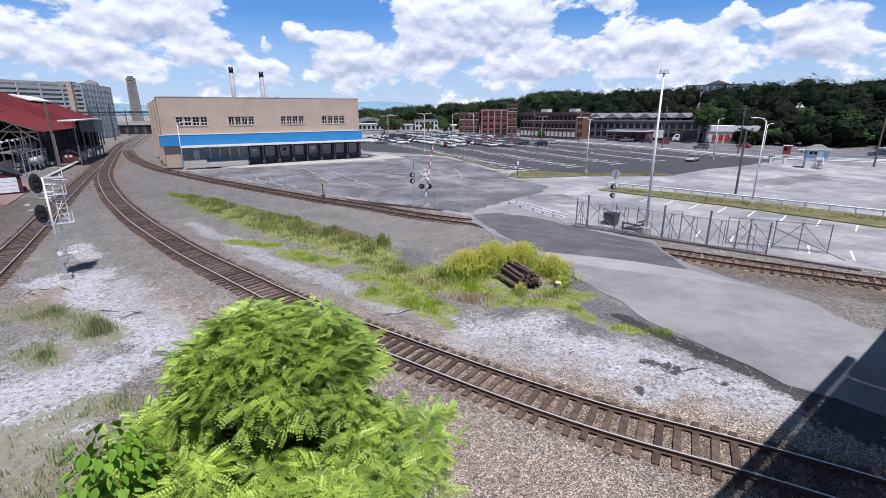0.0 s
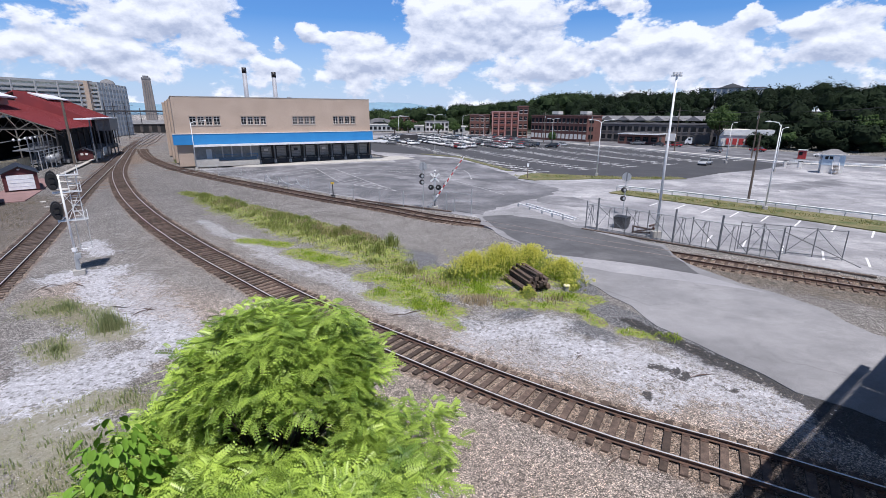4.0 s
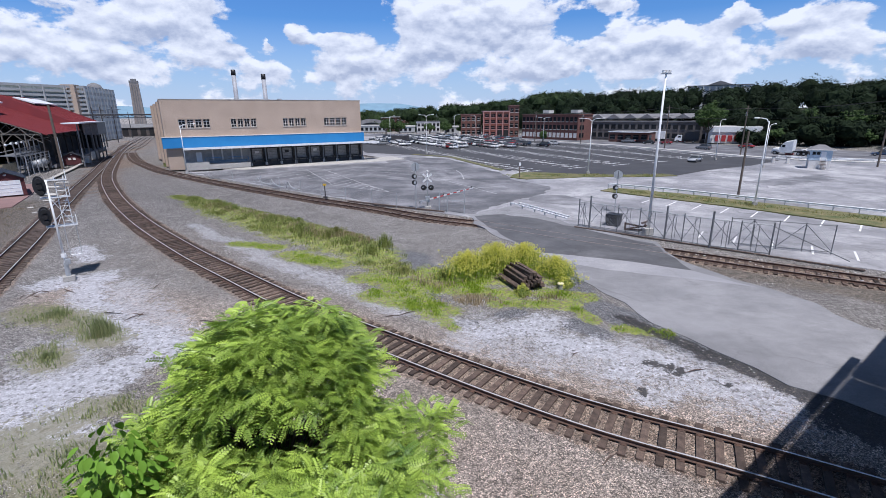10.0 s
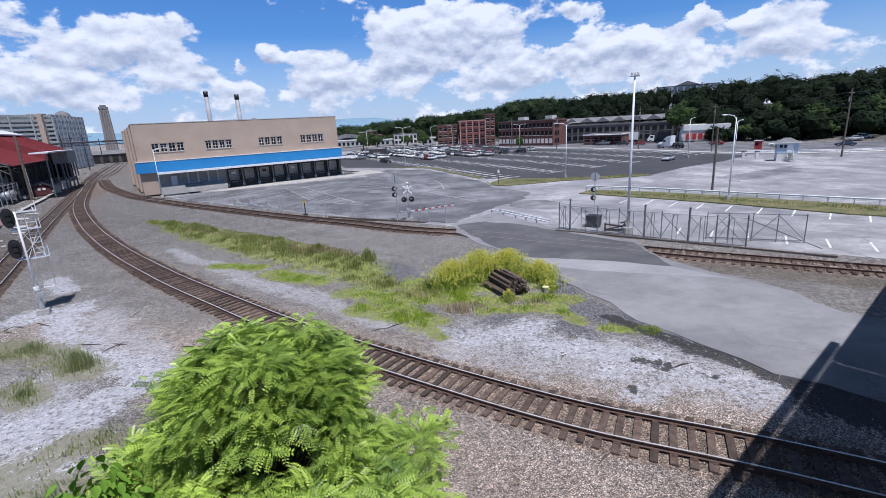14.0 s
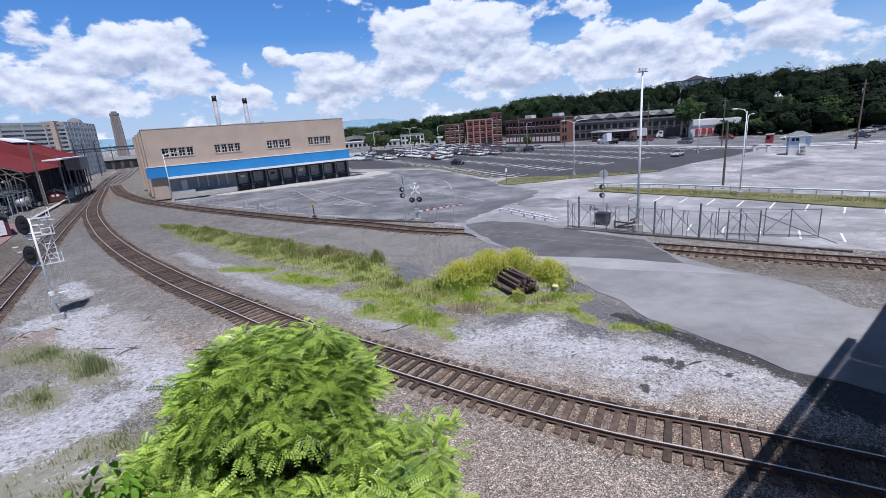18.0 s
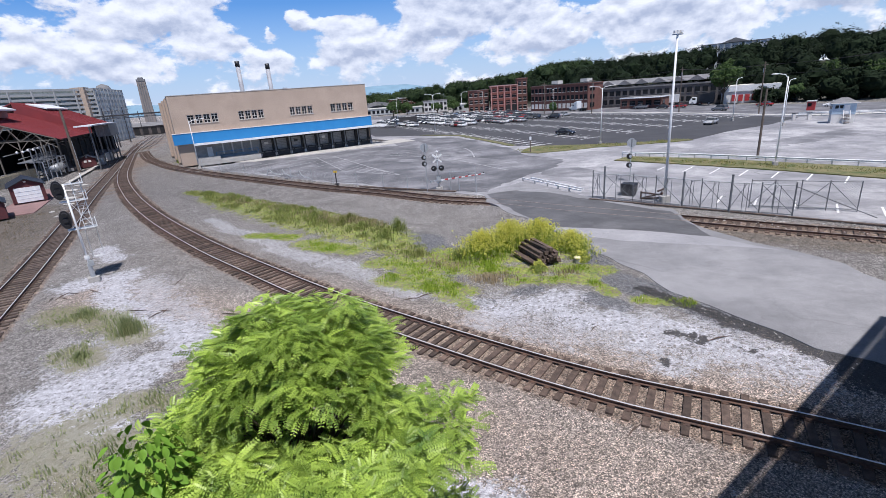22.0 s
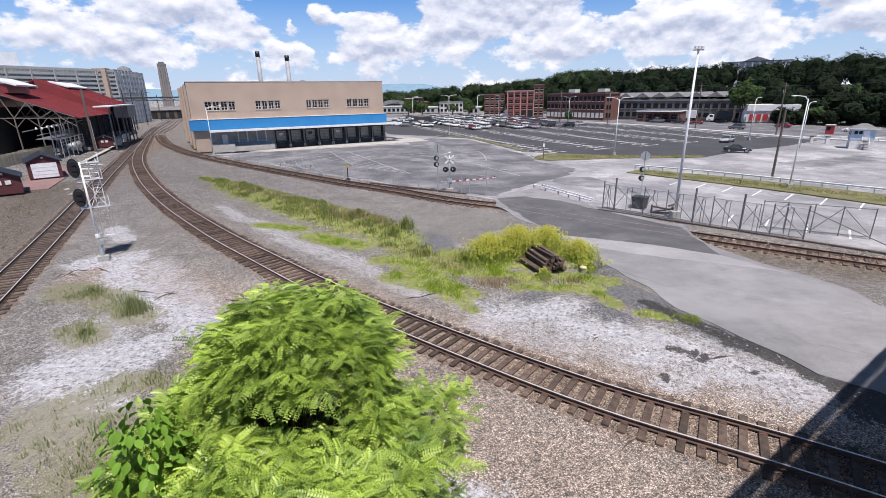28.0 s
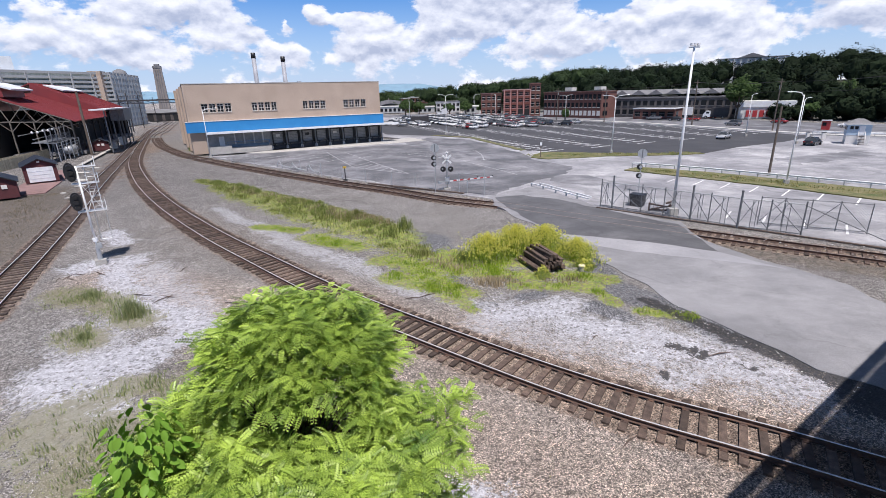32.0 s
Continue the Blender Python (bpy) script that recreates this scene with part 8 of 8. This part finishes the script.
def make_stones():
    rng = np.random.default_rng(2)
    p = []
    path = np.array([(x, y) for x, y, h in spline(TRACK_A, 0.5)])
    path = path[(path[:, 1] > 5) & (path[:, 1] < 40)]
    pick = path[rng.integers(0, len(path), 60000)]
    off = rng.normal(0, 2.8, (60000, 2))
    q = pick + off
    q = np.concatenate([q, np.stack([rng.uniform(7.5, 14, 5000), rng.uniform(14, 30, 5000)], -1)])
    road = [(8.2, 29.4), (9.4, 24.4), (10.6, 20.6), (11.8, 17.6), (13.2, 15.2)]
    keep = (near_line(q[:, 0], q[:, 1], road) > 0.2) & (q[:, 0] < np.interp(q[:, 1], [15, 17.6, 20.6, 24.4, 29.4, 33], [13.0, 11.4, 10.1, 8.9, 7.6, 6.4])) & (near_line(q[:, 0], q[:, 1], [(a, b) for a, b in TRACK_A]) > 0.0)
    q = q[keep]
    n = len(q)
    z = ground_height(q[:, 0], q[:, 1])
    size = rng.uniform(0.010, 0.027, n)
    base = np.array([(1, 0, 0), (0, 1, 0), (-1, 0, 0), (0, -1, 0), (0, 0, 0.75), (0, 0, -0.6)])
    a = rng.uniform(0, 2 * np.pi, n)
    co, si = np.cos(a)[:, None], np.sin(a)[:, None]
    v = base[None] * rng.uniform(0.6, 1.35, (n, 6, 1)) * size[:, None, None]
    v = np.stack([v[..., 0] * co - v[..., 1] * si, v[..., 0] * si + v[..., 1] * co, v[..., 2]], -1) + np.stack([q[:, 0], q[:, 1], z + size * 0.25], -1)[:, None]
    k = np.arange(n)[:, None] * 6
    f = np.concatenate([k + t for t in ((0, 1, 4), (1, 2, 4), (2, 3, 4), (3, 0, 4), (1, 0, 5), (2, 1, 5), (3, 2, 5), (0, 3, 5))])
    m = leaf_material("ballast_stone", (0.07, 0.06, 0.055), (0.46, 0.40, 0.35), 0.0, 0.9, 0.4)
    tagged(new("ballast_stones", stuff_mesh("ballast_stones", v.reshape(-1, 3), f, m)), "loose grey and tan ballast stones", "gravel", "", "stuff")


make_stones()
rng_l = random.Random(31)
scrap = Shape()
for k in range(150):
    s = rng_l.random()
    x, y = (18 + 16 * s + rng_l.uniform(-1, 1), 33.0 - 10.5 * s + rng_l.uniform(-2.2, 1.2)) if k % 3 else (9 + 5 * s + rng_l.uniform(-1.5, 0.4), 22 - 9 * s + rng_l.uniform(-1, 1))
    n = rng_l.uniform(0.02, 0.07) if k % 3 else rng_l.uniform(0.015, 0.035)
    scrap.box((x, y, -0.0 if k % 3 else hill_at(x, y) + 0.02), (n * 2, n, 0.02), rng_l.uniform(0, 3))
tagged(new("litter", scrap.mesh("litter")), "scattered pale scraps of litter along the siding", "litter", "", "stuff").data.materials.append(WHITE_TRIM)


# ---- timber pile ----
def make_pile():
    pile = thing("sleeper_pile", pose(4.9, 26.6, -0.12, 0, 0, -70), "stack of old dark wooden sleepers in the weeds", "timber pile")
    rng = random.Random(4)
    for layer, count in enumerate((6, 5, 5, 4, 2)):
        for k in range(count):
            y = (k - (count - 1) / 2) * 0.29 + rng.uniform(-0.02, 0.02)
            s = Shape().box((rng.uniform(-0.22, 0.22), 0, 0), (2.5 + rng.uniform(-0.15, 0.1), 0.23, 0.18), 0, 0.02)
            ob = part("sleeper", s, TIE, pile)
            ob.location, ob.rotation_euler = (0, y, 0.12 + 0.195 * layer), (radians(rng.uniform(-4, 4)), radians(rng.uniform(-2, 2)), radians(rng.uniform(-3, 3)))
    fallen = part("sleeper", Shape().box((0, 0, 0), (2.4, 0.23, 0.18), 0, 0.02), TIE, pile)
    fallen.location, fallen.rotation_euler = (0.1, -0.92, 0.22), (radians(24), radians(3), radians(6))


make_pile()
c = thing("marker_stump", pose(6.9, 25.5, -0.1), "short pale yellow capped stub in the grass", "marker")
part("stub", Shape().tube([(0, 0, -0.1), (0, 0, 0.3)], 0.16, 12), CONCRETE, c)
part("cap", Shape().tube([(0, 0, 0.3), (0, 0, 0.36)], [0.2, 0.17], 12), surface("pale_yellow_cap", (0.72, 0.68, 0.42), (0.62, 0.58, 0.36), 3, 0.7, 0.05, 30), c, "pale yellow cap")
rng_s = random.Random(9)
for k in range(26):
    x, y = rng_s.choice(((-20, 25), (-14, 24), (-18, 29), (-2, 12), (9, 16), (10, 14), (-27, 24), (-3, 24)))
    x, y = x + rng_s.uniform(-5, 5), y + rng_s.uniform(-3, 3)
    if x > np.interp(y, [13, 17.6, 20.6, 24.4], [12.5, 10.6, 9.4, 8.4]):
        continue
    s = thing("stick", pose(x, y, hill_at(x, y) + 0.03, 0, 0, rng_s.uniform(0, 180)), "dark splinter of wood on the ballast", "stick", "splinters on the ballast")
    n = rng_s.uniform(0.25, 0.7)
    part("splinter", Shape().tube([(-n, 0, 0), (0, 0.04, 0.03), (n, 0, 0.01)], [0.012, 0.03, 0.01], 5), TIE, s)


# ---- the locust tree under the bridge ----
LOCUST = leaf_material("locust_leaves", (0.024, 0.09, 0.012), (0.52, 0.69, 0.115), 0.15, 0.38, 1.6, 0.45, 0.42)


def compound_leaf(pairs=7, long=0.31):
    """A feathered leaf along +x: an arching stalk with paired oval leaflets, all in one piece."""
    def stalk(t):
        return Vector((long * t, 0, 0.12 * long * t - 0.5 * long * t * t))

    stops = [0.0, 0.08] + [0.14 + 0.8 * k / (pairs - 1) for k in range(pairs)]
    v = [stalk(t) + Vector((0, s * 0.0025, 0)) for t in stops for s in (1, -1)]
    f = [(2 * k, 2 * k + 1, 2 * k + 3, 2 * k + 2) for k in range(len(stops) - 1)]
    for k, t in enumerate(stops[2:], 2):
        size = 0.074 * (1 - 0.55 * abs(t - 0.45))
        for s, root in ((1, 2 * k), (-1, 2 * k + 1)):
            way = Vector((0.4, s, -0.22)).normalized()
            side = way.cross(Vector((0, 0, 1))).normalized()
            n = len(v)
            mid = v[root] + way * size * 0.5 + Vector((0, 0, 0.005))
            v.extend([mid + side * 0.0195, v[root] + way * size, mid - side * 0.0195])
            f.append((root, n, n + 1, n + 2))
    return np.array([tuple(p) for p in v]), np.array(f)


LEAF_V, LEAF_F = compound_leaf()
locust = thing("locust_tree", pose(-2.3, 5.15, -0.2), "leafy bright green locust tree close under the bridge", "tree")
boughs = []


def spray(rng, centre, out, twigs, leaves):
    """Leaves in two ranks along drooping twigs that fan out from a bough's end: places and three axes each."""
    place, ahead = [], []
    for k in range(twigs):
        a = 2 * math.pi * (k + rng.uniform(0, 0.7)) / twigs
        way = np.array((math.cos(a), math.sin(a), rng.uniform(-0.1, 0.7))) + out * 0.4
        way /= np.linalg.norm(way)
        far = rng.uniform(0.2, 0.46)
        flat = np.array((-way[1], way[0], 0.0))
        for i in range(leaves):
            t = (i + 0.6) / leaves
            at = centre + way * far * t + np.array((0, 0, -0.30 * far * t * t))
            side = flat * (1 if i % 2 else -1)
            go = way * (0.45 + 0.9 * t * t) + side * (1.0 - 0.5 * t) + np.array((0, 0, rng.uniform(-0.45, 0.3)))
            place.append(at + rng.normal(size=3) * 0.05)
            ahead.append(go / np.linalg.norm(go))
    return np.array(place), np.array(ahead)


def make_locust():
    rng = np.random.default_rng(17)
    part("trunk", Shape().tube([(0.1, 0.1, -0.3), (0.05, 0.0, 1.6), (-0.05, 0.05, 3.2), (0, 0.1, 4.8), (0.0, 0.4, 6.6)], [0.17, 0.14, 0.12, 0.08, 0.03], 9), BARK, locust, "", True)
    ends = []
    for k in range(64):
        # the upper dome
        z, a = 1 - 1.04 * (k + 0.5) / 64, k * 2.39996
        flat = math.sqrt(max(0.0, 1 - z * z))
        ends.append((Vector((0.1, 0.48, 6.6)) + Vector((1.2 * flat * math.cos(a), 0.85 * flat * math.sin(a), 0.72 * z)), a))
    for k in range(46):
        # the wide skirt below it
        z, a = 0.25 - 0.6 * (k + 0.5) / 46, k * 2.39996
        flat = math.sqrt(1 - z * z)
        ends.append((Vector((0.25, -0.15, 5.7)) + Vector((1.85 * flat * math.cos(a), 1.2 * flat * math.sin(a), 0.8 * z)), a))
    for k in range(32):
        # shoots of the skirt that face the bridge
        a = k * 2.39996
        r = math.sqrt((k + 0.5) / 32)
        ends.append((Vector((0.15, -0.95, 5.84 + 0.2 * math.sin(k * 1.9))) + Vector((1.75 * r * math.cos(a), 0.45 * r * math.sin(a), -0.1 * r)), a))
    for k in range(12):
        # the skirt reaches farther to one side
        s = k / 11
        ends.append((Vector((-1.5 + 0.22 * (k % 4), -0.9 + 1.2 * s, 5.85 + 0.2 * math.sin(k * 1.7) + 0.1 * (k % 4))), 3.14))
    for k in range(20):
        # shoulders between the dome and the skirt
        s = (k % 10) / 9
        side = Vector((-0.95 - 0.55 * s, 0.25 - 0.7 * s, 6.45 - 0.5 * s)) if k < 10 else Vector((1.15 + 0.45 * s, 0.3 - 0.4 * s, 6.3 - 0.45 * s))
        ends.append((side + Vector((0, 0.25 * math.sin(k * 2.1), 0.08 * math.sin(k * 1.3))), 3.14 if k < 10 else 0.0))
    for k in range(22):
        # shaded leaves under the dome
        a = k * 2.39996
        r = math.sqrt((k + 0.5) / 22)
        ends.append((Vector((0.1, 0.35, 5.5 + 0.2 * math.sin(k * 2.3))) + Vector((1.2 * r * math.cos(a), 0.5 * r * math.sin(a), -0.2 * r)), a))
    for k in range(26):
        # low leaves that hide the ground
        a = k * 2.39996
        r = math.sqrt((k + 0.5) / 26)
        ends.append((Vector((0.2, -0.3, 4.6)) + Vector((1.8 * r * math.cos(a), 1.1 * r * math.sin(a), 0.2 * math.sin(k * 1.3))), a))
    for k, (end, a) in enumerate(ends):
        if k < 110:
            mid = Vector((0.1, 0.48, 6.6)) if k < 64 else Vector((0.25, -0.15, 5.7))
            end = mid + (end - mid) * rng.uniform(0.78, 1.1)
        end = end + Vector(rng.normal(size=3) * (0.1, 0.1, 0.08))
        fork = Vector((0, 0.1, min(5.0, end.z - 1.2))) + Vector((end.x, end.y, 0)) * 0.12
        bend = fork.lerp(end, 0.55) + Vector((0, 0, 0.2))
        bough = part("bough", Shape().tube([(0, 0, 0), tuple(bend - fork), tuple(end - fork)], [0.022, 0.014, 0.006], 6), BARK, locust)
        bough.location = fork
        out = np.array((end.x, end.y, 0.0))
        out /= np.linalg.norm(out) + 1e-6
        p, way = spray(rng, np.array(end - fork) - out * 0.12, out, 8, 15)
        n = len(p)
        up = np.array((0, 0, 1.0)) + out * 0.35 + rng.normal(size=(n, 3)) * 0.38
        side = np.cross(up, way)
        side /= np.linalg.norm(side, axis=1)[:, None]
        over = np.cross(way, side)
        s = rng.uniform(0.44, 0.78, n)[:, None, None]
        v = p[:, None] + s * (LEAF_V[None, :, :1] * way[:, None] + LEAF_V[None, :, 1:2] * side[:, None] + LEAF_V[None, :, 2:] * over[:, None])
        f = (LEAF_F[None] + np.arange(n)[:, None, None] * len(LEAF_V)).reshape(-1, 4)
        tagged(part("foliage", stuff_mesh("foliage", v.reshape(-1, 3), f, LOCUST), None, bough), kind="stuff")
        boughs.append((bough, fork, a, k))


make_locust()


def make_sapling():
    """A broad-leaved shoot beside the locust."""
    t = thing("broadleaf_sapling", pose(-3.48, 4.2, -0.3), "slim sapling with broad oval green leaves", "tree")
    part("stem", Shape().tube([(0, 0, -0.2), (0.05, 0, 3.0), (0, 0.05, 6.6)], [0.04, 0.025, 0.006], 7), BARK, t)
    rng = random.Random(6)
    leaf = Shape()
    n = 7
    rim = [(0.02 + 0.125 * k / (n - 1), 0.042 * math.sin(math.pi * (0.06 + 0.9 * k / (n - 1))) ** 0.8, -0.05 * (k / (n - 1)) ** 2) for k in range(n)]
    leaf.add([(x, 0, z - 0.012) for x, y, z in rim] + [(x, y, z) for x, y, z in rim] + [(x, -y, z) for x, y, z in rim], [(i, i + 1, n + i + 1, n + i) for i in range(n - 1)] + [(i + 1, i, 2 * n + i, 2 * n + i + 1) for i in range(n - 1)])
    data = leaf.mesh("leaf", True)
    data.materials.append(leaf_material("broad_leaves", (0.05, 0.15, 0.015), (0.26, 0.44, 0.06), 0.2))
    for k in range(380):
        z = 5.1 + 1.75 * k / 380
        ob = part("leaf", data, None, t)
        a = k * 137.5
        r = 0.55 * (1 - 0.55 * k / 380) * rng.uniform(0.4, 1.3)
        ob.location = (r * math.cos(radians(a)), r * math.sin(radians(a)), z)
        ob.rotation_euler = (radians(rng.uniform(-35, 35)), radians(rng.uniform(-5, 55)), radians(a + rng.uniform(-40, 40)))


make_sapling()


# ---- what moves ----
def motions():
    arm = ((0, 80), (2, 79), (2.5, 75), (3, 68), (3.5, 60), (4.5, 45), (5.5, 34), (6, 30), (7, 23), (8, 18), (9, 14), (10, 9), (11, 4), (12, 0), (13, 0), (32, 0))
    walk(gate_arm, [(t, pose(0.0, -0.28, 1.02, 0, -a, 25)) for t, a in arm])
    drive = ((0, -75, 203), (6, -52, 182), (10, -28.5, 157.5), (11, -22.6, 151), (13, -13.9, 140.5), (16.5, 0.8, 123.5), (19, 11.4, 111), (21, 18.8, 99.8), (23, 26.8, 92), (25, 34.2, 85.6), (27.5, 42.6, 80.2), (29, 48.2, 78.3), (30, 51.7, 78.3), (31, 55.2, 79.6), (32, 58.9, 82.2))
    follow(moving_car, drive, 0.015)
    follow(moving_truck, ((0, 140, 75), (3, 116, 81.5), (6, 93.5, 95), (7, 89.6, 98.5), (8, 86.6, 101.8), (9, 83.2, 105.4), (10, 80.0, 108.9), (11, 76.9, 113.4), (12, 74.1, 118.0), (13, 71.5, 122.8), (14, 68.8, 127.8), (15.5, 64.4, 135.6), (17, 59.9, 143.6), (19, 54, 154), (21, 48, 166), (23, 42, 178), (25.5, 32, 192), (28, 18, 206), (32, -8, 221)), 0.03)
    # boughs rock in the wind
    for bough, fork, a, k in boughs:
        rows = []
        for i in range(33):
            gust = 0.6 + 0.4 * math.sin(i * 0.55 + 0.3)
            rows.append((i, Matrix.Translation(fork) @ pose(0, 0, 0, 2.6 * gust * math.sin(i * 2.1 + k * 1.7), 2.2 * gust * math.sin(i * 1.7 + k * 0.9), 1.5 * math.sin(i * 1.3 + k))))
        walk(bough, rows)


def follow(vehicle, stops, z):
    """Drive a vehicle through (t, x, y), heading along its way."""
    rows = []
    for k, (t, x, y) in enumerate(stops):
        a, b = stops[max(k - 1, 0)], stops[min(k + 1, len(stops) - 1)]
        rows.append((t, pose(x, y, z, 0, 0, math.degrees(math.atan2(b[2] - a[2], b[1] - a[1])))))
    walk(vehicle, rows)


motions()
